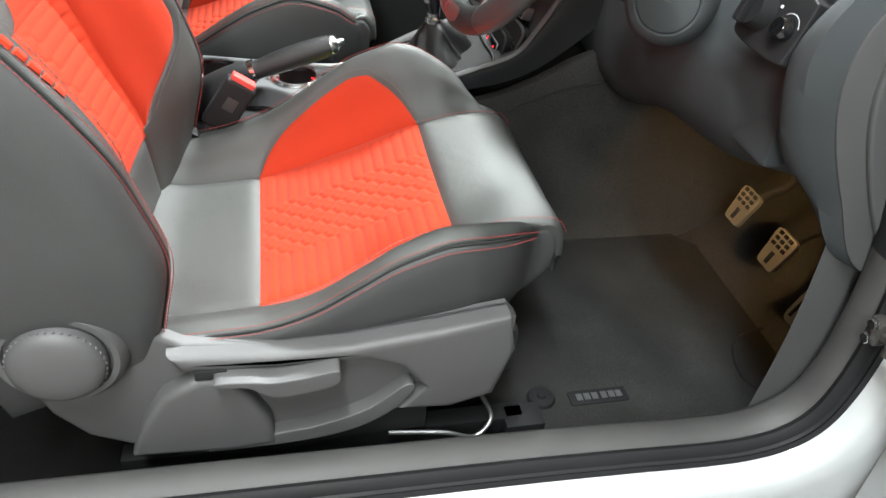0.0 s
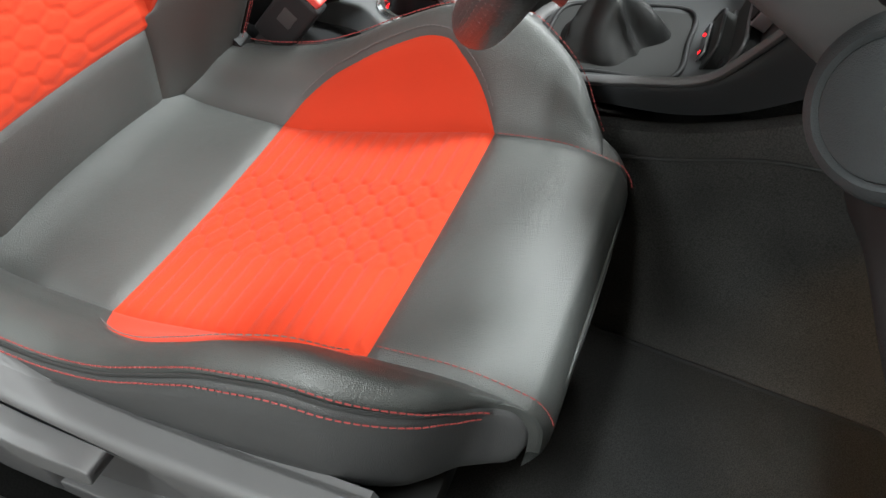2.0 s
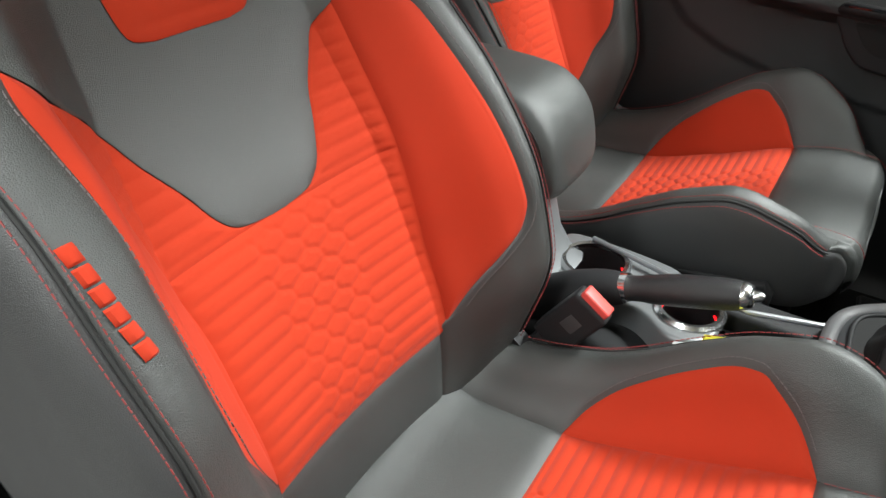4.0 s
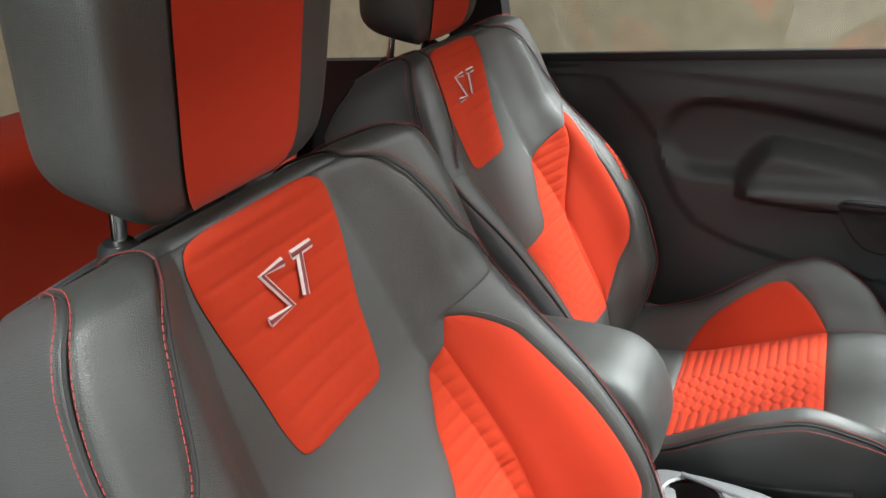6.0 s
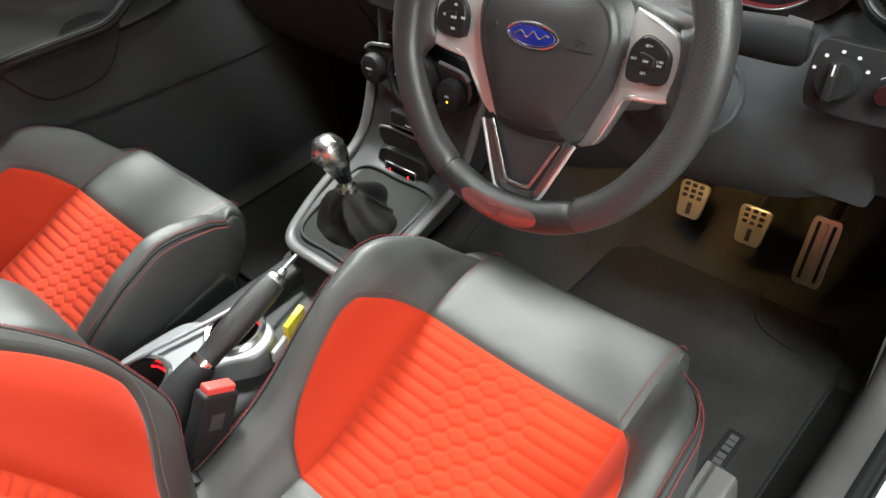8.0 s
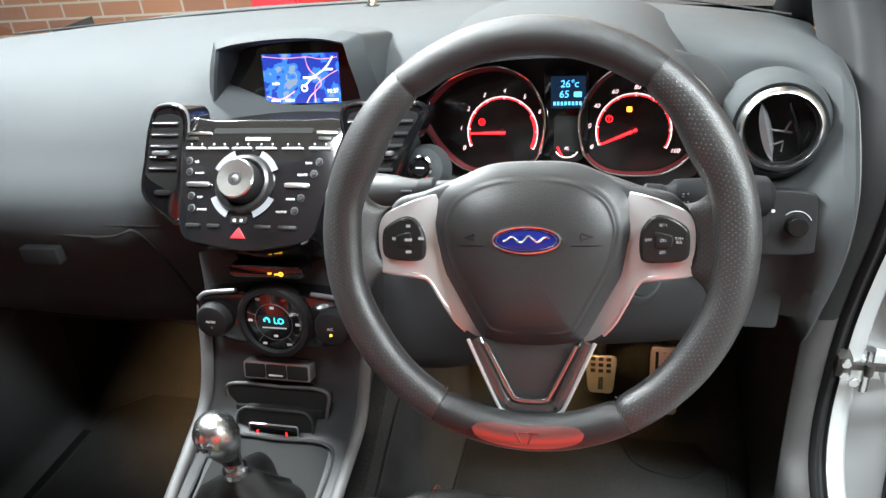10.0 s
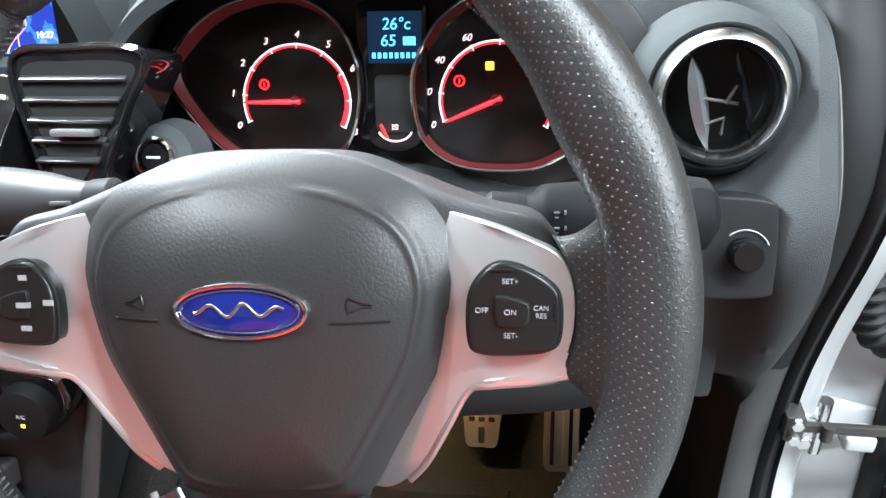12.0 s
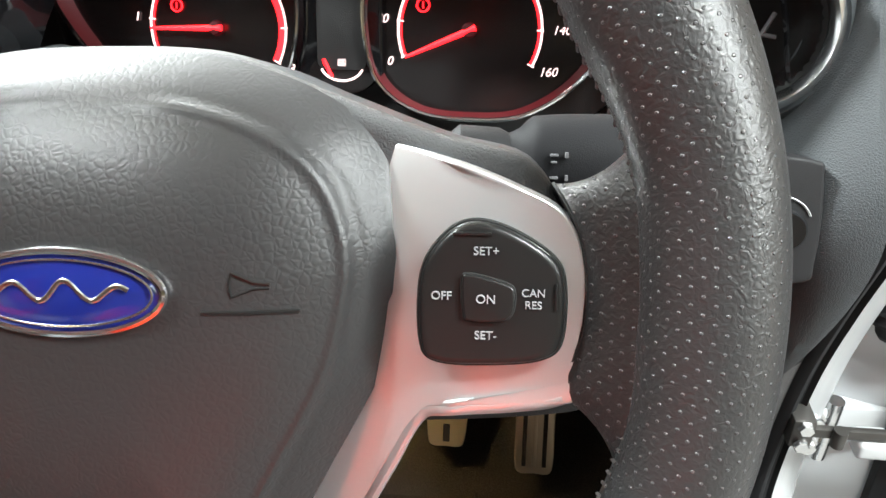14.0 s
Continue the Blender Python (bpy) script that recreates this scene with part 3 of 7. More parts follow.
    # a row of plain bars stands for the lettering on the bolster
    spans = ((0, .72), (.82, 1.52), (1.62, 2.32), (2.42, 3.16), (3.26, 3.96), (4.06, 4.85))
    def strip(s0, s1, w0, w1):
        """A raised strip of embroidery between two places along and across the bolster."""
        rows = []
        for f in (0, .12, .5, .88, 1):
            s_at = s0 + (s1 - s0) * f
            vv = .462 - .0875 * s_at / 4.8
            us = 1.900 - .135 * s_at / 4.8 + np.linspace(w0, w1, 5)
            q, q2 = bs(us, np.full(5, vv)), bs(us, np.full(5, vv + .01))
            nrm = np.cross(q2 - q, bs(us + .05, np.full(5, vv)) - q)
            nrm /= np.linalg.norm(nrm, axis=1)[:, None]
            lift = np.array([.0020, .0040, .0042, .0040, .0020]) * (1 if 0 < f < 1 else .6)
            rows.append(q + nrm * lift[:, None])
        rows = np.array(rows)
        rows[..., 0] *= side
        return sheet(rows)
    for a, b in spans:
        part("bolster_mark", strip(a, b, -.056, .056), RED_SMOOTH, seat, "red embroidered plain bar")
    # headrest
    hm = pose(0, -.733, .956, -14)
    rows = []
    for i in range(33):
        f = -1 + 2 * i / 32
        w = .128 * (1 - abs(f) ** 5 * .22)
        row = []
        for t in np.arange(32) / 32 * 2 * math.pi:
            c, s = math.cos(t), math.sin(t)
            sx, sy = math.copysign(abs(c) ** .35, c), math.copysign(abs(s) ** .5, s)
            shrink = (1 - abs(f) ** 8) ** .5 if abs(f) < 1 else 0.0
            row.append((sx * w * max(shrink, .02) * (1 + .05 * f), sy * .062 * max(shrink, .02) + .018 * (c * c), f * .124))
        rows.append(row)
    rows = np.array(rows)
    rows[..., 0] *= side
    head = sheet(rows, close_u=True)
    moved(head, hm)
    headrest = part("headrest", head, LEATHER, seat, "grey leather headrest with red front")
    wrap = []
    for i in range(33):
        f = -.985 + 1.985 * i / 32
        shrink = (1 - min(abs(f), .9999) ** 8) ** .5
        w = .128 * (1 - abs(f) ** 5 * .22) * shrink * (1 + .05 * f)
        row = []
        for t in np.linspace(1.38, math.pi - 1.38, 25):
            c, s = math.cos(t), math.sin(t)
            row.append((math.copysign(abs(c) ** .35, c) * w, abs(s) ** .5 * .062 * shrink + .018 * c * c + .0025, f * .1255))
        wrap.append(row)
    part("front_cover", moved(sheet(np.array(wrap)), hm), RED_SMOOTH, headrest, "red fabric headrest front")
    for sgn in (-1, 1):
        part("headrest_post", tube([(sgn * .076, -.775, .79), (sgn * .074, -.750, .90)], .0065, 14), CHROME, headrest, "chrome post")
        part("post_guide", lathe([(.0, .014), (.012, .014), (.016, .010), (.018, 0), (.018, -.012)], 24, pose(sgn * .076, -.772, .802, -8)), PLASTIC_DARK, seat)
    # plastic base
    outline = [(-.566, .252), (-.558, .285), (-.535, .306), (-.503, .312), (-.471, .300), (-.440, .268), (-.396, .236), (-.30, .226), (-.219, .228), (-.12, .240), (-.037, .252), (-.024, .235), (-.026, .19), (-.045, .125), (-.10, .108), (-.18, .094), (-.234, .084), (-.308, .078), (-.40, .080), (-.474, .085), (-.515, .108), (-.545, .150), (-.560, .20)]
    turn = Matrix(((0, 0, 1, 0), (1, 0, 0, 0), (0, 1, 0, 0), (0, 0, 0, 1)))
    if side < 0:
        turn = Matrix.Diagonal((-1, 1, 1, 1)) @ turn

    def side_plate(name, pts, x0, x1, bev, lab="", mat=PLASTIC):
        return part(name, plate(pts, x0, x1, bev, 4, turn), mat, seat, lab)
    side_plate("side_valance", outline, .222, .240, .007, "charcoal plastic seat valance")
    side_plate("valance_top", [(-.412, .238), (-.39, .234), (-.30, .226), (-.219, .228), (-.12, .240), (-.037, .252), (-.026, .20), (-.046, .128), (-.10, .112), (-.165, .118), (-.130, .150), (-.160, .190), (-.20, .208), (-.36, .210), (-.40, .215)], .228, .259, .012)
    side_plate("valance_foot", [(-.470, .088), (-.450, .140), (-.425, .180), (-.385, .203), (-.352, .200), (-.330, .165), (-.312, .125), (-.308, .085), (-.36, .080)], .228, .262, .010)
    side_plate("valance_sweep", smooth_path([(-.39, .080), (-.308, .098), (-.26, .104), (-.20, .125), (-.155, .160), (-.145, .150), (-.17, .118), (-.21, .094), (-.26, .082), (-.32, .078)], 40, True), .228, .258, .005)
    knob = pose(side * .240, -.512, .250, 0, 90 * side, 0)
    part("recliner_collar", lathe([(.0, -.010), (.064, -.010), (.066, .004), (.064, .014), (.058, .020), (.052, .020), (.048, .014), (.0, .014)], 48, knob), PLASTIC, seat)
    dial = part("recliner_dial", lathe([(.0465, .008), (.0475, .020), (.0465, .029), (.043, .034), (.036, .0375), (.02, .0405), (.0, .0415)], 56, knob), PLASTIC, seat, "round recliner dial with ribbed rim")
    nubs = bmesh.new()
    for i in range(40):
        a = 2 * math.pi * i / 40
        bmesh.ops.create_icosphere(nubs, subdivisions=1, radius=.0022, matrix=knob @ Matrix.Translation((.0462 * math.cos(a), .0462 * math.sin(a), .0275)))
    part("dial_grip", nubs, PLASTIC, dial)
    lever = side_plate("height_lever", smooth_path([(-.362, .214), (-.330, .212), (-.304, .208), (-.270, .211), (-.238, .2165), (-.2315, .212), (-.2335, .198), (-.246, .191), (-.272, .186), (-.297, .183), (-.314, .190), (-.332, .203), (-.362, .2075)], 64, True), .252, .279, .006, "flat paddle of the seat height lever")
    part("lever_slot", box(min(side * .245, side * .2615), max(side * .245, side * .2615), -.386, -.352, .204, .2165, .001), BLACK_VOID, seat)
    inner_plate = plate([(y, z) for y, z in outline], .205, .232, .008, 3, Matrix.Diagonal((-1, 1, 1, 1)) @ turn)
    part("inner_valance", inner_plate, PLASTIC_DARK, seat)
    part("recliner_cover", lathe([(.0, .03), (.035, .028), (.055, .018), (.062, 0), (.060, -.02)], 36, pose(-side * .225, -.475, .335, 0, -90 * side, 0)), PLASTIC, seat, "grey plastic recliner cover")
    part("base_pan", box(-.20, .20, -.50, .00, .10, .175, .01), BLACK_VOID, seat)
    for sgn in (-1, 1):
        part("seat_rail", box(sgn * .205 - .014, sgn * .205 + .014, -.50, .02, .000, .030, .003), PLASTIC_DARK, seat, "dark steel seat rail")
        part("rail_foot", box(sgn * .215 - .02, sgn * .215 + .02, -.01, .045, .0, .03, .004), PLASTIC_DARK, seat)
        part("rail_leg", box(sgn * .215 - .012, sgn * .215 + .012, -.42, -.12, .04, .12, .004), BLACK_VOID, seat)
    wire = smooth_path([(side * .235, -.17, .048), (side * .248, -.10, .052), (side * .25, -.06, .040), (side * .235, -.035, .055), (side * .20, -.04, .06)], 24)
    part("rail_wire", tube(wire, .0030, 8), RAIL_STEEL, seat)
    return seat


XS = .016
build_seat(1, (XS, 0, 0), "dark leather sports seat with red quilted centre and red inserts", "front seats")
build_seat(-1, (-.688, -.152, .004), "matching red and dark leather sports seat further back", "front seats")


# ---- the cabin's shell ----
XC = -.33          # middle of the car
tagged(finish("floor", merge(box(-1.02, .33, -1.9, .80, -.06, -.018, 0)), CARPET_SHADED), "carpeted cabin floor darkened for shade", "floor", kind="structure")


def swept(sections, n_x=40, n_p=60):
    """A skin through profiles (x, [(y, z), ...]) that follow one another along x."""
    xs = [s[0] for s in sections]
    prof = np.array([smooth_path(s[1], n_p) for s in sections])
    x = np.linspace(xs[0], xs[-1], n_x)
    pos = np.zeros((n_x, n_p, 3))
    for j in range(n_p):
        pos[:, j, 0] = x
        pos[:, j, 1] = spline(xs, prof[:, j, 0])(x)
        pos[:, j, 2] = spline(xs, prof[:, j, 1])(x)
    return sheet(pos)


toe = swept([(-1.02, [(.33, -.019), (.45, -.010), (.56, .04), (.66, .16), (.72, .32), (.76, .60)]), (.33, [(.33, -.019), (.45, -.010), (.56, .04), (.66, .16), (.72, .32), (.76, .60)])], 6, 40)
tagged(finish("toe_board", toe, CARPET), "dark carpeted toe board of both footwells", "floor", kind="structure")
tagged(finish("bulkhead", box(-1.05, .36, .78, .82, -.06, .66, 0), BLACK_VOID), "black bulkhead behind the dashboard", "wall", kind="structure")
# tunnel under the console
tun = swept([(-.46, [(.76, .02), (.2, .00), (-.2, -.015), (-1.2, -.015)]), (-.43, [(.76, .22), (.2, .20), (-.2, .15), (-1.2, .13)]), (-.33, [(.76, .24), (.2, .22), (-.2, .17), (-1.2, .15)]), (-.23, [(.76, .22), (.2, .20), (-.2, .15), (-1.2, .13)]), (-.20, [(.76, .02), (.2, .00), (-.2, -.015), (-1.2, -.015)])], 24, 24)
tagged(finish("tunnel", tun, CARPET), "dark carpeted transmission tunnel", "floor", kind="structure")


for sgn, where in ((1, "driver's"), (-1, "passenger's")):
    flank = []
    for y in np.linspace(-.10, .74, 36):
        top = float(spline([-.10, 0, .08, .14, .20, .30, .74], [.235, .268, .288, .312, .345, .37, .38])(y))
        wob = .002 * math.sin(y * 17) + .0015 * math.sin(y * 41)
        flank.append([(XC + sgn * (dx + wob), y, z) for dx, z in ((.150, -.020), (.134, .004), (.127, .05), (.123, top * .55), (.119, top - .045), (.117, top - .012), (.112, top - .002), (.100, top), (.080, top - .01))])
    tagged(finish("tunnel_flank", sheet(np.array(flank)), CARPET), "dark carpeted flank of the tunnel on the " + where + " side", "floor", kind="structure")
    tagged(finish("tunnel_seam", tube([(XC + sgn * .1215, y, float(spline([-.08, .08, .20, .40], [.215, .258, .300, .318])(y))) for y in np.linspace(-.08, .40, 24)], .0022, 6), SEAM), "seam along the tunnel carpet", "trim", kind="structure")


def floor_mat(x0, x1, y0, y1, label, badge):
    t = thing("floor_mat", label, "floor mat", pose((x0 + x1) / 2, (y0 + y1) / 2, -.016), "floor mats")
    w, h = x1 - x0, y1 - y0
    pts = [(-w / 2, -h / 2), (w / 2, -h / 2), (w / 2, h * .32), (w * .36, h / 2), (-w * .34, h / 2), (-w / 2, h * .38)]
    pts = smooth_path([p for a, b in zip(pts, pts[1:] + pts[:1]) for p in (a, tuple(np.array(a) + (np.array(b) - a) * .08), tuple(np.array(a) + (np.array(b) - a) * .5), tuple(np.array(a) + (np.array(b) - a) * .92))], 72, True)
    part("mat_body", plate(pts, 0, .012, .004, 2), MAT_CLOTH, t)
    part("edge_binding", tube([(x, y, .009) for x, y in pts], .0045, 8, closed=True), RUBBER, t, "black bound edge")
    if badge:
        c = ((x0 + x1) / 2, (y0 + y1) / 2)
        plaque = part("plaque", plate(rounded(.026, .090, .003, 3, .188 - c[0], .150 - c[1]), .008, .0145, .001), PLASTIC_DARK, t, "dark rubber badge plaque")
        marks = merge(*[box(.188 - c[0] - .006, .188 - c[0] + .006, .150 - c[1] + dy - .0045, .150 - c[1] + dy + .0045, .0148, .0158, 0) for dy in (-.03, -.018, -.006, .008, .020, .031)])
        part("plaque_mark", marks, material("plaque_silver", (.10, .10, .105), .4, metal=.3), plaque, "dull silver plain bars")
        part("fixing", lathe([(0, .022), (.006, .022), (.007, .018), (.018, .017), (.021, .012), (.021, .006)], 32, pose(.180 - c[0], .064 - c[1], 0)), PLASTIC_DARK, t, "round mat fixing")
        rib = smooth_path([(.16, .05), (.12, .02), (.05, .04), (.02, .10), (.02, .17)], 30)
        part("heel_rib", tube([(x + .03, y + .13, .012) for x, y in rib], .0035, 6), RUBBER, t)
    return t


floor_mat(-.185, .255, -.02, .50, "black carpet floor mat with a small plaque", True)
floor_mat(-.93, -.47, -.05, .48, "plain black passenger floor mat", False)

# driver's door opening: sill, kick panel, pillar and seal
PIL = smooth_path([(.310, -1.25, .122), (.310, -.90, .115), (.310, -.60, .108), (.310, -.30, .101), (.310, -.05, .094), (.310, .10, .087), (.311, .20, .082), (.312, .265, .084), (.313, .312, .098), (.314, .342, .128), (.315, .356, .18), (.317, .358, .25), (.319, .350, .34), (.322, .332, .42), (.325, .305, .51), (.328, .298, .58), (.330, .325, .65), (.330, .39, .72), (.325, .47, .78), (.318, .44, .86), (.308, .36, .94), (.295, .22, 1.03), (.280, .06, 1.10), (.265, -.10, 1.15)], 220)
trim_rows, seal_rows, jamb_rows = [], [], []
for q, d in zip(PIL, np.gradient(PIL, axis=0)):
    d = d / np.linalg.norm(d)
    n = np.array([0, d[2], -d[1]])
    n = n / (np.linalg.norm(n) + 1e-9)      # points away from the opening
    low = min(max((.40 - q[2]) / .15, 0), 1)  # 1 along the sill and its corner, 0 up the pillar

    def at(dx, dn):
        return q + n * dn + np.array([dx, 0, 0])
    trim_rows.append([at(-.026, .05 + .06 * low), at(-.012, .030), at(-.005, .002), at(.004, -.006), at(.016, -.0075), at(.030, -.0065), at(.038, -.001)])
    seal_rows.append([at(.036, .002), at(.040, -.004), at(.046, -.006), at(.051, -.002), at(.054, .006), at(.058, .0075), at(.062, .004), at(.066, .012)])
    thin = 1 - .55 * min(max((q[2] - .58) / .14, 0), 1)
    jamb_rows.append([at(.064, .010), at(.072, .012), at(.086, .018), at(.094, .030), at(.097, .055 * thin), at(.098 - .004 * low, (.11 + .10 * low) * thin), at(.098 - .012 * low, (.115 + .195 * low) * thin)])
SILL = material("scuffed_sill_plastic", (.058, .056, .056), .52, grain=(900, .3, "leather"), mottle=.16, spec=.4)
turn_up = next(i for i, q in enumerate(PIL) if q[2] > .36 and q[1] > .2)
tagged(finish("sill_trim", sheet(np.array(trim_rows[:turn_up + 1])), SILL), "charcoal plastic door sill trim", "trim", kind="structure")
tagged(finish("door_seal", merge(sheet(np.array(trim_rows[turn_up:])), sheet(np.array(seal_rows))), RUBBER), "black rubber seal round the driver's door opening", "trim", kind="structure")
tagged(finish("door_jamb", sheet(np.array(jamb_rows)), WHITE_PAINT), "white painted sill and front door pillar", "wall", kind="structure")
kick = sheet(np.array([[(x, y + w, z) for z, w in zip(np.linspace(-.02, .46, 14), .02 * np.sin(np.linspace(0, 3, 14)))] for x, y in ((.305, .285), (.302, .34), (.298, .42), (.292, .55), (.285, .74))]))
tagged(finish("kick_panel", kick, PLASTIC), "charcoal plastic footwell side trim", "trim", kind="structure")

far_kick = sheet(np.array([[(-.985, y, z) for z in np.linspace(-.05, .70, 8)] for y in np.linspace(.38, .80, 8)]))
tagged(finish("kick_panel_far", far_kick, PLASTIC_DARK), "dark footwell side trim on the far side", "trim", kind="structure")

# rest of the body: passenger side, roof, rear
def slab(name, verts, thick, mat, label, category, kind="structure"):
    """A flat panel from four corners with a thickness."""
    a = [Vector(v) for v in verts]
    n = (a[1] - a[0]).cross(a[3] - a[0]).normalized() * thick
    bm = bmesh.new()
    lo, hi = [bm.verts.new(v) for v in a], [bm.verts.new(v + n) for v in a]
    bm.faces.new(lo[::-1])
    bm.faces.new(hi)
    for i in range(4):
        bm.faces.new((lo[i], lo[(i + 1) % 4], hi[(i + 1) % 4], hi[i]))
    return tagged(finish(name, bm, mat), label, category, kind=kind)


roof = swept([(-.98, [(-.05, 1.10), (-.5, 1.12), (-1.2, 1.11), (-1.7, 1.05)]), (-.90, [(-.08, 1.17), (-.5, 1.19), (-1.2, 1.17), (-1.7, 1.10)]), (XC, [(-.10, 1.20), (-.5, 1.23), (-1.2, 1.21), (-1.7, 1.13)]), (.24, [(-.08, 1.17), (-.5, 1.19), (-1.2, 1.17), (-1.7, 1.10)]), (.31, [(-.05, 1.10), (-.5, 1.12), (-1.2, 1.11), (-1.7, 1.05)])], 30, 30)
tagged(finish("ceiling", roof, HEADLINER), "pale grey fabric headliner under the car roof", "ceiling", kind="structure")
outer_roof = swept([(-1.0, [(-.05, 1.12), (-.5, 1.14), (-1.2, 1.13), (-1.7, 1.07)]), (-.90, [(-.08, 1.20), (-.5, 1.22), (-1.2, 1.20), (-1.7, 1.13)]), (XC, [(-.10, 1.23), (-.5, 1.26), (-1.2, 1.24), (-1.7, 1.16)]), (.24, [(-.08, 1.20), (-.5, 1.22), (-1.2, 1.20), (-1.7, 1.13)]), (.33, [(-.05, 1.12), (-.5, 1.14), (-1.2, 1.13), (-1.7, 1.07)])], 30, 30)
tagged(finish("roof_skin", outer_roof, WHITE_PAINT), "white painted car roof", "roof", kind="structure")
slab("wall_rear", [(-1.0, -1.75, 0), (.33, -1.75, 0), (.30, -1.70, .75), (-.97, -1.70, .75)], -.03, PLASTIC_DARK, "dark trim behind the rear seat", "wall")
slab("wall_rear_quarter", [(.33, -.86, 0), (.33, -1.75, 0), (.31, -1.72, .75), (.31, -.86, .75)], .03, PLASTIC_DARK, "dark rear side trim on the driver's side", "wall")
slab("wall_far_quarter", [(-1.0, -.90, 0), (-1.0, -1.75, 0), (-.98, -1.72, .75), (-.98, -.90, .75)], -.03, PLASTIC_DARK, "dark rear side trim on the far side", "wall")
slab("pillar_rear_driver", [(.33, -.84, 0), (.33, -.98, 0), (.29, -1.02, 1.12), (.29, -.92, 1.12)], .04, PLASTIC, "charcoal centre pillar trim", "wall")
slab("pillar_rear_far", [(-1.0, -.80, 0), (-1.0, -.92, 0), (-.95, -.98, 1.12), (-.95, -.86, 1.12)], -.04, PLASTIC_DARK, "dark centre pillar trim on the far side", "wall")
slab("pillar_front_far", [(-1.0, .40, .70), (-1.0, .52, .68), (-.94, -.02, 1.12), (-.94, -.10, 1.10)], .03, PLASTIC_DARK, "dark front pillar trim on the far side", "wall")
apil = tube(smooth_path([(.325, .62, .70), (.315, .42, .86), (.295, .18, 1.02), (.27, -.08, 1.14)], 20), [.05 - .001 * i for i in range(20)], 14, squash=.6)
tagged(finish("pillar_front_driver", apil, PLASTIC_DARK), "dark trimmed windscreen pillar on the driver's side", "wall", kind="structure")
glass = bpy.data.materials.new("window_glass")
glass.use_nodes = True
gt = glass.node_tree
gt.nodes.remove(gt.nodes["Principled BSDF"])
mixer, clear, shine = gt.nodes.new("ShaderNodeMixShader"), gt.nodes.new("ShaderNodeBsdfTransparent"), gt.nodes.new("ShaderNodeBsdfGlossy")
clear.inputs[0].default_value = (.90, .93, .92, 1)
shine.inputs["Roughness"].default_value = 0.02
mixer.inputs[0].default_value = 0.06
gt.links.new(clear.outputs[0], mixer.inputs[1])
gt.links.new(shine.outputs[0], mixer.inputs[2])
gt.links.new(mixer.outputs[0], gt.nodes["Material Output"].inputs[0])
ws = swept([(-.98, [(.62, .70), (.3, .90), (-.06, 1.12)]), (XC, [(.84, .69), (.42, .95), (-.10, 1.21)]), (.32, [(.62, .70), (.3, .90), (-.06, 1.12)])], 24, 20)
w1 = tagged(finish("window_1", ws, glass), "clear windscreen glass", "window", kind="structure")
w1.visible_shadow = False
w2 = slab("window_2", [(-.995, -.86, .70), (-.995, .42, .70), (-.95, -.06, 1.10), (-.95, -.86, 1.11)], .004, glass, "clear passenger door glass", "window")
w2.visible_shadow = False
cowl = swept([(-.99, [(.60, .705), (.66, .70), (.72, .66)]), (XC, [(.80, .695), (.87, .69), (.93, .65)]), (.33, [(.60, .705), (.66, .70), (.72, .66)])], 30, 12)
tagged(finish("scuttle_panel", cowl, RUBBER), "black windscreen scuttle and seal", "trim", kind="structure")
bonnet = swept([(-1.05, [(.70, .60), (1.2, .50), (1.8, .33)]), (XC, [(.92, .63), (1.3, .535), (1.9, .35)]), (.40, [(.70, .60), (1.2, .50), (1.8, .33)])], 30, 14)
tagged(finish("bonnet", bonnet, WHITE_PAINT), "white painted bonnet beyond the windscreen", "car panel", kind="structure")


# Far door trim: shade on the far side is put into this dark colour.
SHADED_DOOR_TRIM = material("shaded_door_trim", (.024, .024, .025), .50, grain=(900, .3, "leather"), mottle=.08, spec=.3)


def inside(a, b, poly, soft):
    """1 well inside a closed outline, 0 outside, with a soft edge of that width."""
    poly = np.array(poly, float)
    hit, far = np.zeros(a.shape, bool), np.full(a.shape, 9.0)
    for (ax, ay), (bx, by) in zip(poly, np.roll(poly, -1, 0)):
        ex, ey = bx - ax, by - ay
        t = np.clip(((a - ax) * ex + (b - ay) * ey) / (ex * ex + ey * ey + 1e-12), 0, 1)
        far = np.minimum(far, np.hypot(a - ax - t * ex, b - ay - t * ey))
        cross = ((ay > b) != (by > b)) & (a < ex * (b - ay) / (ey + 1e-12) + ax)
        hit ^= cross
    t = np.clip(np.where(hit, far, 0) / soft, 0, 1)
    return t * t * (3 - 2 * t)


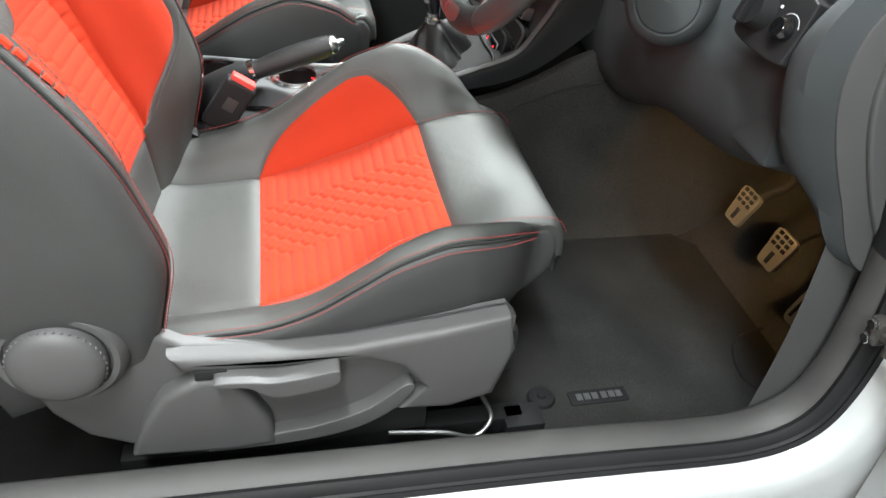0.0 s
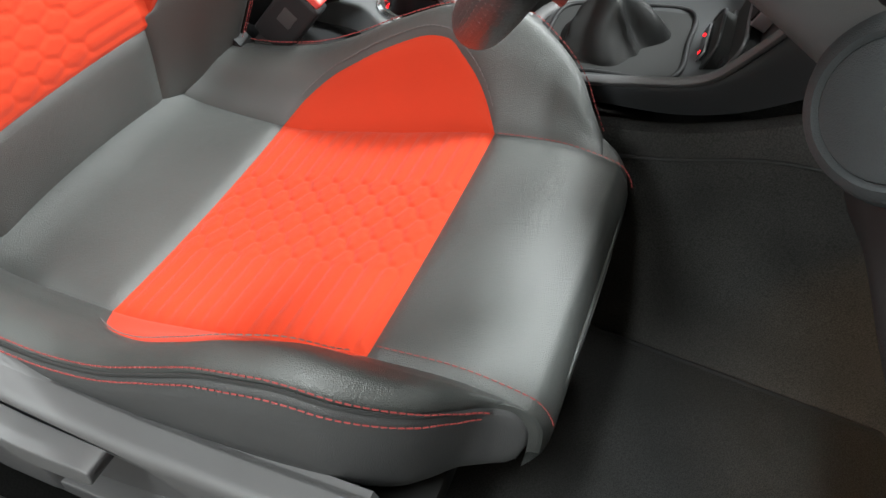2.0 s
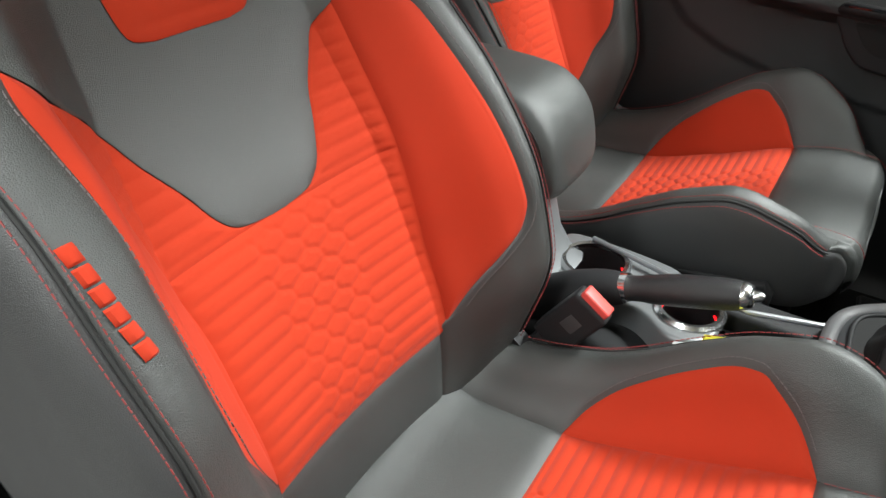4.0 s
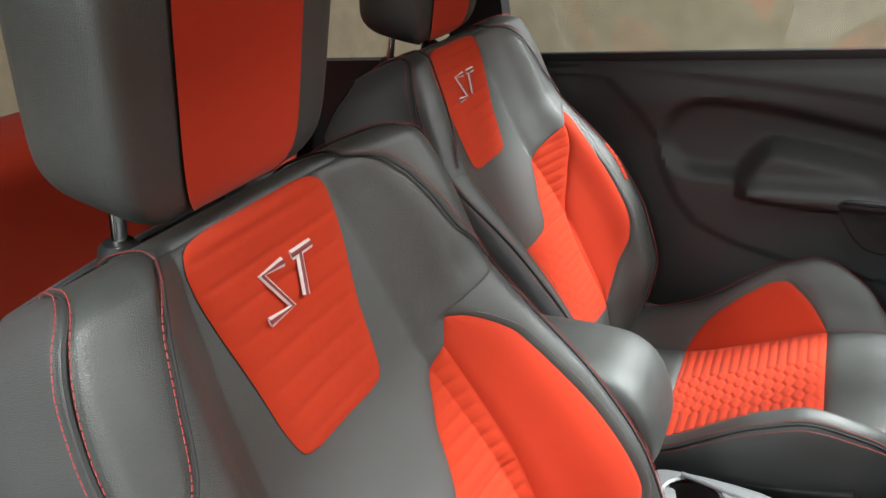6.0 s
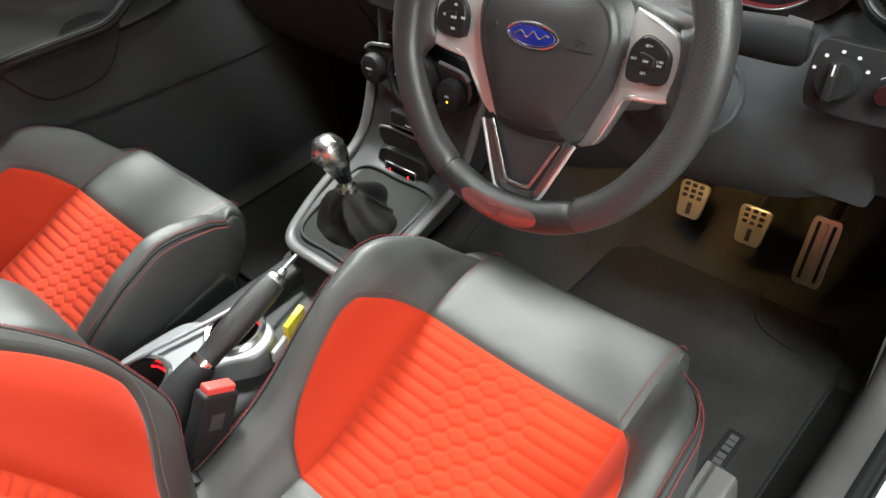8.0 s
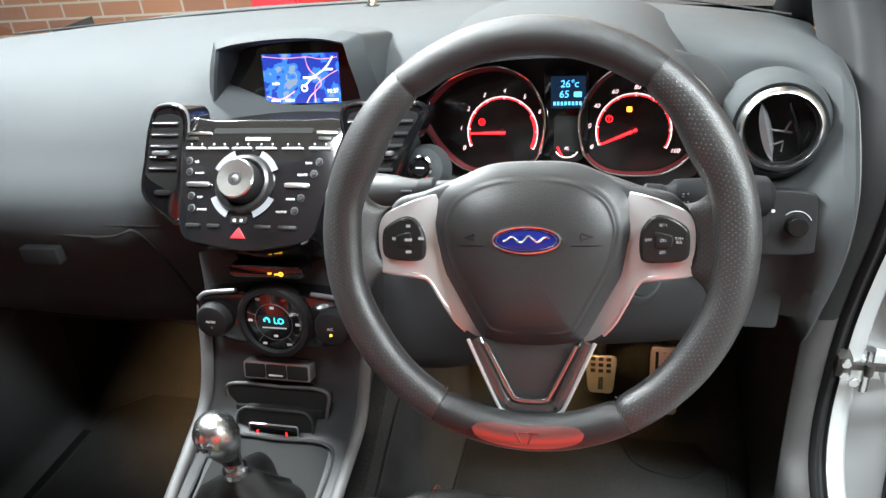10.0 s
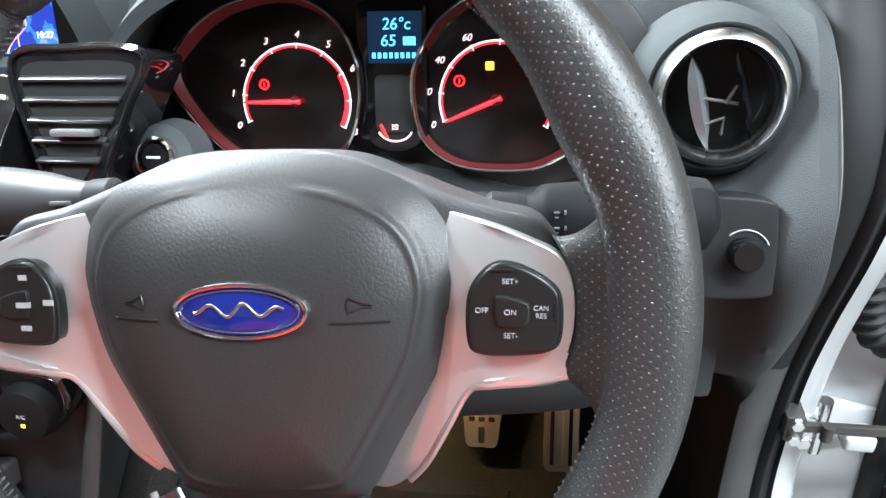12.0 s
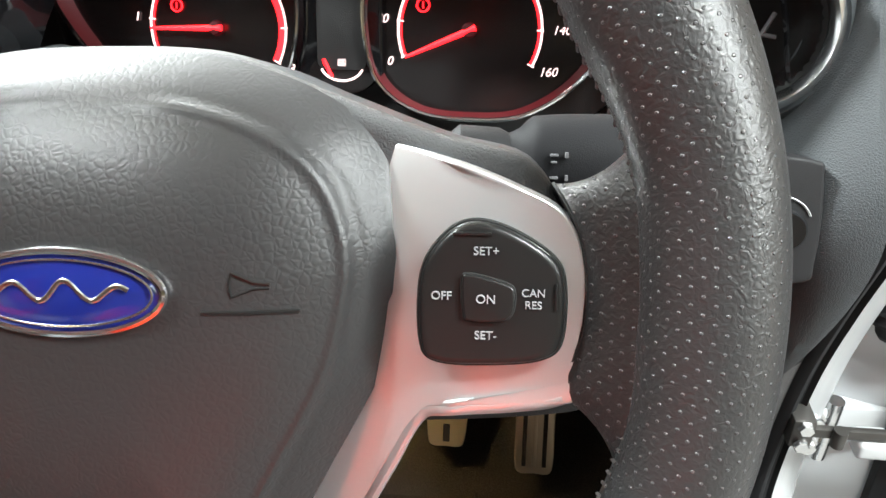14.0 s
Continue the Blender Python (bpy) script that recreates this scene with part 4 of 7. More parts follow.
def passenger_door():
    d = tagged(thing("door_2", "closed passenger door with a plastic card darkened for shade and chrome handle", "door"), kind="structure")
    recess = smooth_path([(-.562, .607), (-.535, .651), (-.483, .673), (-.378, .666), (-.227, .633), (-.082, .599), (.10, .570), (.30, .54), (.33, .47), (.10, .47), (-.15, .500), (-.417, .508), (-.512, .516), (-.555, .560)], 60, True)
    pad = smooth_path([(-.409, .548), (-.417, .507), (-.396, .473), (-.224, .457), (-.05, .450), (.12, .460), (.14, .485), (.02, .500), (-.082, .511), (-.127, .542), (-.206, .570), (-.297, .589), (-.364, .596)], 60, True)
    lower = np.array([(-.600, .640), (-.564, .584), (-.552, .529), (-.522, .465), (-.485, .418), (-.411, .383), (-.299, .352), (-.10, .325), (.20, .300), (.45, .290), (.45, .80), (-.90, .80), (-.90, .72), (-.66, .70)])
    top = np.array([(-.90, .735), (-.60, .715), (-.492, .704), (-.326, .684), (-.132, .655), (.05, .615), (.45, .56), (.45, .80), (-.90, .80)])
    yy, zz = np.meshgrid(np.linspace(.42, -.86, 150), np.linspace(-.03, .735, 110), indexing="ij")
    base = spline([-.03, .02, .08, .20, .32, .40, .50, .60, .66, .71, .735], [-.960, -.985, -.978, -.967, -.964, -.968, -.972, -.978, -.975, -.985, -1.0])(zz)
    xx = base - .030 * inside(yy, zz, recess, .030) + .055 * inside(yy, zz, pad, .035) + .007 * inside(yy, zz, lower, .008) + .006 * inside(yy, zz, top, .012)
    part("door_card", sheet(np.stack([xx, yy, zz], -1)), SHADED_DOOR_TRIM, d, "charcoal moulded door card with a recessed arm rest")
    flat = Matrix(((0, 0, 1, 0), (1, 0, 0, 0), (0, 1, 0, 0), (0, 0, 0, 1)))
    pocket = smooth_path([(-.232, .497), (-.222, .455), (-.198, .422), (-.170, .408), (-.095, .405), (-.050, .432), (-.020, .480), (-.030, .500), (-.13, .505)], 48, True)
    part("switch_pod", plate([tuple(p) for p in pocket], -.985, -.918, .012, 4, flat), PLASTIC_DARK, d, "dark moulded grab pocket")
    # Flat black plate stands for the shaded hollow of the pocket.
    part("pocket_shade", plate([(-.13 + (y + .13) * .70, .462 + (z - .462) * .55) for y, z in pocket], -.925, -.9165, .002, 2, flat), BLACK_VOID, d)
    pull = smooth_path([(-.935, -.235, .490), (-.912, -.218, .500), (-.905, -.149, .500), (-.905, -.054, .496), (-.905, -.010, .512), (-.908, .021, .531), (-.918, .080, .565), (-.945, .130, .595)], 40)
    part("pull_handle", tube(pull, .0135, 14, squash=.75), PLASTIC_DARK, d, "dark door pull")
    part("pull_inlay", tube([(x + .009, y, z + .006) for x, y, z in pull[3:34]], .0055, 8, squash=.6), GLOSS, d, "gloss strip on the pull")
    bezel = plate(rounded(.105, .064, .012, 5, -.015, .650), 0, .016, .006, 3, Matrix(((0, 0, 1, -.970), (1, 0, 0, 0), (0, 1, 0, 0), (0, 0, 0, 1))))
    handle = part("release_handle", bezel, SATIN, d, "silver door release surround")
    part("release_lever", plate(rounded(.072, .040, .008, 5, -.015, .650), 0, .0175, .004, 3, Matrix(((0, 0, 1, -.970), (1, 0, 0, 0), (0, 1, 0, 0), (0, 0, 0, 1)))), CHROME, handle)
    part("upper_ledge", box(-1.03, -.985, -.86, .42, .70, .735, .012, 3), PLASTIC_DARK, d)
    part("window_seal", box(-1.0, -.985, -.86, .42, .735, .752, .004), RUBBER, d)
    part("outer_skin", box(-1.07, -1.04, -.88, .50, -.12, .72, .01), WHITE_PAINT, d)
    part("window_frame", tube(smooth_path([(-.985, .44, .72), (-.965, .20, .90), (-.945, -.06, 1.10), (-.945, -.45, 1.125), (-.945, -.86, 1.12)], 30), .018, 8), RUBBER, d)
    return d


passenger_door()


def open_door():
    """The driver's door, swung wide open on its hinges."""
    d = tagged(thing("door_1", "open white driver's door swung out on its hinges", "door", pose(.445, .455, 0, 0, 0, 72)), kind="structure")
    # door coordinates: y points back along the closed door, x outward
    skin = plate(smooth_path([(0.0, -.18), (-1.05, -.16), (-1.10, .1), (-1.08, .70), (-.6, .72), (.0, .70), (.03, .4), (.02, 0)], 60, True), 0, .035, .012, 3, Matrix(((0, 0, 1, .045), (1, 0, 0, 0), (0, 1, 0, 0), (0, 0, 0, 1))))
    part("outer_skin", skin, WHITE_PAINT, d)
    edge = plate(smooth_path([(0.0, -.15), (-1.0, -.13), (-1.05, .1), (-1.03, .68), (-.6, .70), (.0, .68), (.025, .4), (.015, 0)], 60, True), 0, .10, .018, 3, Matrix(((0, 0, 1, -.05), (1, 0, 0, 0), (0, 1, 0, 0), (0, 0, 0, 1))))
    part("inner_frame", edge, WHITE_PAINT, d)
    part("door_card", plate(smooth_path([(-.13, -.06), (-.95, -.06), (-1.0, .1), (-.98, .68), (-.6, .70), (-.13, .69), (-.12, .4)], 50, True), 0, .05, .015, 3, Matrix(((0, 0, -1, -.045), (1, 0, 0, 0), (0, 1, 0, 0), (0, 0, 0, 1)))), PLASTIC, d, "charcoal door card")
    loop = smooth_path([(-.075, -.06), (-.12, -.10), (-.5, -.115), (-.98, -.09), (-1.03, .2), (-1.01, .66), (-.5, .70), (-.065, .68), (-.055, .4), (-.060, .2)], 80, True)
    part("weather_seal", tube([(-.056, y, z) for y, z in loop], .013, 8, closed=True), RUBBER, d, "black weather seal")
    part("window_frame", tube(smooth_path([(-.01, -.02, .68), (-.02, -.22, .90), (-.03, -.50, 1.10), (-.03, -.95, 1.12), (-.01, -1.05, .70)], 50), .016, 8), RUBBER, d, "black window frame")
    part("mirror_base", plate(smooth_path([(-.02, .68), (-.20, .68), (-.06, .84), (-.02, .80)], 24, True), -.02, .02, .006, 2, Matrix(((0, 0, 1, 0), (1, 0, 0, 0), (0, 1, 0, 0), (0, 0, 0, 1)))), RUBBER, d)
    return d


open_door()


def hinge(z, label):
    h = thing("hinge_assembly", label, "hinge", pose(.405, .385, z), "door hinges")
    part("body_leaf", box(-.02, .015, -.005, .05, -.028, .028, .004), WHITE_PAINT, h)
    part("door_leaf", box(.01, .075, .005, .03, -.022, .022, .004), WHITE_PAINT, h)
    part("pin", tube([(.012, 0, -.036), (.012, 0, .036)], .008, 12), SATIN, h, "steel hinge pin")
    for s in (-1, 1):
        part("bolt", lathe([(0, .008), (.007, .008), (.008, .006), (.008, 0), (.011, 0), (.011, -.002)], 6, pose(-.004, -.006, s * .016, 90)), SATIN, h)
    return h


hinge(.545, "white painted upper door hinge with bolts")
hinge(.250, "white painted lower door hinge with bolts")
DARK_STEEL = material("dull_strap_steel", (.085, .08, .075), .48, metal=.7, mottle=.15)
strap = thing("door_check_strap", "steel door check strap with black end stop", "check strap", pose(.375, .345, .285))
part("arm", box(0, .16, -.003, .004, -.005, .005, .0015), DARK_STEEL, strap)
part("bracket", box(-.010, .010, -.006, .03, -.016, .016, .004), DARK_STEEL, strap)
part("housing", box(.050, .080, -.006, .020, -.026, -.007, .005, 3), WHITE_PAINT, strap, "white painted strap housing")
for z in (-.010, .010):
    part("bolt", lathe([(0, .006), (.006, .006), (.007, .004), (.007, 0)], 6, pose(0, -.006, z, 90)), SATIN, strap)
part("end_stop", box(.14, .17, -.016, .018, -.020, .020, .005), RUBBER, strap)
part("roller", tube([(.03, -.006, -.009), (.03, -.006, .009)], .006, 12), DARK_STEEL, strap)
loom = thing("door_loom_gaiter", "black corrugated rubber wiring gaiter between pillar and door", "wiring gaiter")
gp = smooth_path([(.380, .398, .470), (.392, .396, .488), (.412, .392, .480), (.427, .389, .440), (.434, .388, .400), (.450, .388, .368), (.50, .39, .350)], 90)
part("bellows", tube(gp, [.0155 + .003 * math.sin(i * 1.25) for i in range(90)], 16), RUBBER, loom)
part("collar", tube(gp[:6], .018, 16), RUBBER, loom)
lamp_unit = thing("footwell_light", "small warm footwell courtesy light", "lamp", pose(.04, .34, .372))
part("lens", box(-.02, .02, -.012, .012, -.006, .004, .002), GLOW_AMBER, lamp_unit)

# Unseen lamp body, made up to go with the cabin fill; its lens glows.
dome = thing("cabin_fill_lamp", "added fill lamp under the front of the car roof", "lamp", pose(-.33, -.08, 1.185))
part("lens", box(-.07, .07, -.04, .04, -.008, .004, .004), material("fill_lamp_lens", (.9, .95, 1.0), .4, emit=0.8), dome)
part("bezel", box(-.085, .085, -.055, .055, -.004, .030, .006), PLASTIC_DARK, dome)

# rear bench, seen behind the front seats
bench = thing("rear_bench", "red and dark grey rear bench seat", "rear seat", pose(XC, -1.30, 0))
part("bench_cushion", box(-.58, .58, -.30, .22, .08, .27, .05, 4), LEATHER_SIDE, bench)
part("bench_back", box(-.58, .58, -.06, .08, 0, .62, .05, 4, pose(0, -.27, .22, -20)), RED_SMOOTH, bench, "red fabric rear backrest")

# garage round the car
tagged(finish("ground", box(-6, 6, -6, 7, -.30, -.22, 0), material("garage_concrete", (.28, .27, .26), .7, grain=(60, .3, "noise"), mottle=.2)), "grey concrete garage floor", "ground", kind="structure")
BRICK = bpy.data.materials.new("garage_brick")
BRICK.use_nodes = True
bt = BRICK.node_tree
bk = bt.nodes.new("ShaderNodeTexBrick")
bk.inputs["Color1"].default_value, bk.inputs["Color2"].default_value, bk.inputs["Mortar"].default_value = (.34, .15, .08, 1), (.24, .10, .06, 1), (.42, .36, .30, 1)
bk.inputs["Scale"].default_value, bk.inputs["Brick Width"].default_value, bk.inputs["Row Height"].default_value, bk.inputs["Mortar Size"].default_value = 1.0, .225, .075, .006
btc, bmap = bt.nodes.new("ShaderNodeTexCoord"), bt.nodes.new("ShaderNodeMapping")
bmap.inputs["Rotation"].default_value = (radians(90), 0, 0)
bt.links.new(btc.outputs["Object"], bmap.inputs["Vector"])
bt.links.new(bmap.outputs["Vector"], bk.inputs["Vector"])
bt.links.new(bk.outputs["Color"], bt.nodes["Principled BSDF"].inputs["Base Color"])
bt.nodes["Principled BSDF"].inputs["Roughness"].default_value = .85
WOOD = material("orange_wood_panel", (.42, .21, .085), .5, grain=(40, .2, "noise"), mottle=.25)
PLASTER = material("cream_plaster", (.34, .28, .20), .85, grain=(120, .2, "noise"), mottle=.12)
tagged(finish("wall_front", box(-4.0, 3.4, 2.75, 2.95, -.3, 2.6, 0), BRICK), "brown brick garage wall", "wall", kind="structure")
tagged(finish("wall_panelling", box(-.85, 3.2, 2.66, 2.74, -.3, 2.6, .01), WOOD), "orange-brown wooden panelling on the garage wall", "wall", kind="structure")
tagged(finish("wall_left", box(-4.2, -4.0, -6, 4.2, -.3, 2.6, 0), PLASTER), "cream plastered garage wall", "wall", kind="structure")
tagged(finish("wall_right", box(3.4, 3.6, -6, 4.2, -.3, 2.6, 0), PLASTER), "cream plastered garage wall", "wall", kind="structure")
tagged(finish("wall_back", box(-6, 6, -6.2, -6.0, -.3, 2.6, 0), PLASTER), "cream plastered garage wall", "wall", kind="structure")
tagged(finish("garage_ceiling", box(-6, 6, -6.2, 4.2, 2.6, 2.7, 0), PLASTER), "pale garage ceiling", "ceiling", kind="structure")
cab = thing("tool_cabinet", "red metal tool cabinet against the brick wall", "cabinet", pose(-1.31, 2.50, -.22))
part("carcass", box(-.105, .105, -.22, .22, 0, .95, .012), material("red_cabinet_paint", (.55, .02, .03), .35, mottle=.05), cab)
for i in range(4):
    part("drawer", box(-.09, .09, -.235, -.21, .10 + i * .21, .28 + i * .21, .006), material("red_drawer_paint", (.50, .02, .03), .35), cab)


# ---- steering wheel ----
# Wheel coordinates: x right, y up in the rim's plane, z towards the driver.
TILT = 24.0
WHEEL = Matrix.Translation((.004, .005, .660)) @ pose(0, 0, 0, 90 - TILT, 0, 0) @ pose(0, 0, 0, 0, 0, 1.6)

PERF = bpy.data.materials.new("perforated_leather")
PERF.use_nodes = True
pt = PERF.node_tree
pb = pt.nodes["Principled BSDF"]
pb.inputs["Base Color"].default_value = (.026, .026, .027, 1)
pb.inputs["Roughness"].default_value = .42
pb.inputs["Specular IOR Level"].default_value = .8
uvn = pt.nodes.new("ShaderNodeUVMap")
uvn.uv_map = "wrap"


def math_node(op, a, b=None, c=None):
    n = pt.nodes.new("ShaderNodeMath")
    n.operation = op
    for i, v in enumerate((a, b, c)):
        if v is None:
            continue
        if isinstance(v, (int, float)):
            n.inputs[i].default_value = v
        else:
            pt.links.new(v, n.inputs[i])
    return n.outputs[0]


sep = pt.nodes.new("ShaderNodeSeparateXYZ")
pt.links.new(uvn.outputs[0], sep.inputs[0])
# two staggered grids of holes, 4.6 mm along the rim and 5.0 mm round it
hx, hy = math_node("DIVIDE", sep.outputs[0], .0046), math_node("DIVIDE", sep.outputs[1], .0050)


def hole_distance(shift):
    fx = math_node("SUBTRACT", math_node("FRACT", math_node("ADD", hx, shift)), .5)
    fy = math_node("SUBTRACT", math_node("FRACT", math_node("ADD", hy, shift)), .5)
    return math_node("SQRT", math_node("ADD", math_node("MULTIPLY", fx, fx), math_node("MULTIPLY", fy, fy)))


hole = math_node("MINIMUM", hole_distance(0.0), hole_distance(.5))
pit = pt.nodes.new("ShaderNodeMapRange")
pit.interpolation_type = "SMOOTHSTEP"
pit.inputs["From Min"].default_value, pit.inputs["From Max"].default_value = .055, .10
pt.links.new(hole, pit.inputs["Value"])
pitt = math_node("MULTIPLY", pit.outputs[0], 1.0)
ptc = pt.nodes.new("ShaderNodeTexCoord")
lv = pt.nodes.new("ShaderNodeTexVoronoi")
lv.feature = "SMOOTH_F1"
lv.inputs["Scale"].default_value = 900
pt.links.new(ptc.outputs["Object"], lv.inputs["Vector"])
height = math_node("ADD", math_node("MULTIPLY", pitt, 1.0), math_node("MULTIPLY", lv.outputs["Distance"], .16))
wrinkle = pt.nodes.new("ShaderNodeTexNoise")
wrinkle.inputs["Scale"].default_value, wrinkle.inputs["Detail"].default_value, wrinkle.inputs["Distortion"].default_value = 420, 2.0, 1.4
pt.links.new(ptc.outputs["Object"], wrinkle.inputs["Vector"])
height = math_node("ADD", height, math_node("MULTIPLY", wrinkle.outputs["Fac"], .40))
pbump = pt.nodes.new("ShaderNodeBump")
pbump.inputs["Strength"].default_value = .9
pbump.inputs["Distance"].default_value = .0007
pt.links.new(height, pbump.inputs["Height"])
pt.links.new(pbump.outputs["Normal"], pb.inputs["Normal"])
backing = pt.nodes.new("ShaderNodeMix")
backing.data_type = "RGBA"
backing.inputs[6].default_value, backing.inputs[7].default_value = (.11, .11, .115, 1), (.021, .021, .022, 1)
pt.links.new(pitt, backing.inputs[0])
pt.links.new(backing.outputs[2], pb.inputs["Base Color"])
prg = math_node("ADD", math_node("MULTIPLY", pitt, .17), .24)
pt.links.new(prg, pb.inputs["Roughness"])

WHEEL_LEATHER = material("smooth_wheel_leather", (.015, .015, .016), .38, grain=(800, .4, "leather"), mottle=.08)
AIRBAG = material("grained_airbag_plastic", (.025, .025, .026), .44, grain=(430, .095, "leather"), mottle=.05, spec=.6)
AIRBAG_RIB = material("horn_pad_edge", (.045, .046, .048), .45, grain=(900, .3, "leather"))
BUTTON = material("satin_black_button", (.012, .012, .012), .30, grain=(1500, .08, "noise"))

SPOKE_SILVER = material("silver_spoke_paint", (.80, .805, .815), .30, metal=.76, mottle=.03)
INK_GREY = material("grey_print", (.34, .35, .36), .6)
# Left stalk's black, lightened: its grey sheen is put into the colour.
STALK_SHEEN = material("stalk_sheen", (.026, .026, .027), .46, grain=(1300, .15, "leather"), spec=.4)
STALK_INK = material("dim_stalk_print", (.10, .10, .105), .6)
STALK = material("stalk_black", (.009, .009, .010), .62, grain=(1300, .15, "leather"), spec=.10)

wheel = thing("steering_wheel", "black perforated leather steering wheel with silver spokes", "steering wheel", WHEEL)

RIM_R = .1685


def rim_section(a):
    """Half width across and half depth of the rim at the angle a (degrees from the right, anticlockwise)."""
    a = (a + 180) % 360 - 180
    b = abs(abs(a) if abs(a) < 90 else 180 - abs(a))
    up = a > 0
    grip = math.exp(-((b - 27) / 13) ** 2) if up else 0.35 * math.exp(-((b - 30) / 16) ** 2)
    stub = math.exp(-((b - 2) / 10) ** 2)
    return .0162 + .0035 * grip + .0020 * stub, .0150 + .0015 * grip


def rim_piece(a0, a1, mat, name, label="", grow=0.0):
    n = max(int(abs(a1 - a0) / 1.5), 4)
    m = 36
    bm = bmesh.new()
    uv = bm.loops.layers.uv.new("wrap")
    verts, rows = [], []
    for i in range(n + 1):
        a = a0 + (a1 - a0) * i / n
        wx, wz = rim_section(a)
        tuck = 1 - .10 * math.exp(-min(i, n - i) / 1.0)
        wx, wz = (wx + grow) * tuck, (wz + grow) * tuck
        c, s = math.cos(radians(a)), math.sin(radians(a))
        shift = wx - .0162
        row = []
        for j in range(m):
            t = 2 * math.pi * j / m
            q = math.cos(t)
            r = RIM_R - shift + q * wx
            row.append(bm.verts.new((r * c, r * s, math.sin(t) * wz)))
        verts.append(row)
    for i in range(n):
        for j in range(m):
            f = bm.faces.new((verts[i][j], verts[i][(j + 1) % m], verts[i + 1][(j + 1) % m], verts[i + 1][j]))
            cs = [(i, j), (i, j + 1), (i + 1, j + 1), (i + 1, j)]
            for loop, (ii, jj) in zip(f.loops, cs):
                loop[uv].uv = (radians(a0 + (a1 - a0) * ii / n) * RIM_R, jj / m * 2 * math.pi * .0160)
    return part(name, bm, mat, wheel, label, 50)


rim_piece(52, 128, WHEEL_LEATHER, "rim_top", "smooth black leather")
rim_piece(-62, 52, PERF, "rim_grip", "perforated black leather grip")
rim_piece(128, 242, PERF, "rim_grip", "perforated black leather grip")
rim_piece(242, 298, WHEEL_LEATHER, "rim_bottom", "smooth black leather")
for a in (52, 128, 242, 298):
    rim_piece(a - .35, a + .35, SEAM, "rim_seam", grow=-.0008)
for a0, a1 in ((-62, 52), (128, 242)):
    # zigzag stitching round the inner edge of the grips
    bm = bmesh.new()
    k = int(abs(a1 - a0) / 1.3)
    for i in range(k):
        a = radians(a0 + (a1 - a0) * (i + .5) / k)
        wx, wz = rim_section(math.degrees(a))
        r = RIM_R - (wx - .0162) - wx * 1.0 + .0002
        tube([(r * math.cos(a - .004), r * math.sin(a - .004), -.0035), (r * math.cos(a + .004), r * math.sin(a + .004), .0015)], .0006, 4, bm)
    part("rim_stitching", bm, THREAD_DARK, wheel)

# thumb rests that flow from the spokes into the rim
for sgn in (-1, 1):
    pos = []
    for i in range(20):
        t = i / 19
        wide = .0295 + .036 * t ** 2
        depth = .0115 + .0038 * t
        mid = -.0085 + .0225 * t ** .75 - depth
        row = []
        for j in range(36):
            a = 2 * math.pi * j / 36
            yy = math.copysign(abs(math.sin(a)) ** .8, math.sin(a)) * (wide + (.012 * t ** 2 if math.sin(a) < 0 else 0)) - .0015
            start = .1366 - .0060 * (math.sin(a) ** 2)
            r = start + t * (RIM_R - start)
            zz = math.copysign(abs(math.cos(a)) ** .7, math.cos(a)) * depth + mid
            row.append((sgn * r * math.cos(yy / r), r * math.sin(yy / r), zz))
        pos.append(row)
    bm = sheet(np.array(pos), close_u=True)
    uvl = bm.loops.layers.uv.new("wrap")
    for f in bm.faces:
        for loop in f.loops:
            loop[uvl].uv = (loop.vert.co.y, loop.vert.co.x)
    part("thumb_rest", bm, PERF, wheel, "perforated leather thumb rest", 60)
    part("thumb_seam", tube(pos[0], .0005, 6, closed=True), SEAM, wheel)


def mirrored(points):
    return [(-x, y) for x, y in points[::-1]]


def domed(outline, rim_z, top_z, power=2.0, rings=14, n=96, skirt=.02, ridge=0.0):
    """A cushion of the given outline: edge at rim_z, crown at top_z."""
    o = smooth_path(outline, n, True)
    c = o.mean(0)
    pos = [[(x, y, rim_z - skirt) for x, y in o]]
    for i in range(rings + 1):
        f = 1 - i / rings
        z = rim_z + (top_z - rim_z) * (1 - f ** power)
        bulge = ridge * (math.exp(-((f - .82) / .016) ** 2) - .35 * math.exp(-((f - .86) / .012) ** 2))
        pos.append([(c[0] + (x - c[0]) * max(f, .001), c[1] + (y - c[1]) * max(f, .001), z + bulge * min(abs(x) / .030, 1) ** 2) for x, y in o])
    bm = sheet(np.array(pos), close_u=True)
    bmesh.ops.recalc_face_normals(bm, faces=bm.faces)
    return bm


half_bag = [(0, .0625), (.030, .0605), (.055, .0520), (.071, .0390), (.0785, .0200), (.0785, .0020), (.0720, -.0250), (.0590, -.0560), (.0460, -.0830), (.0390, -.0910), (.022, -.0945), (0, -.0955)]
half_bag = [(x * (1.04 + .07 * min(max((y + .085) / .06, 0), 1)), y * 1.03) for x, y in half_bag]
bag_line = half_bag + mirrored(half_bag[1:-1])
part("airbag_cover", domed(bag_line, -.0200, .0085, 3.2, 90, 140, .03, .0011), AIRBAG, wheel, "black grained airbag cover")
# outer wings of the hub behind the pad
half_hub = [(0, .0660), (.035, .0640), (.062, .0540), (.094, .0420), (.122, .0335), (.130, .010), (.090, .0), (.060, -.05), (.045, -.090), (0, -.094)]
part("hub_shell", plate(smooth_path(half_hub + mirrored(half_hub[1:-1]), 110, True), -.065, -.0190, .008, 4), AIRBAG_RIB, wheel, "charcoal plastic hub shell")

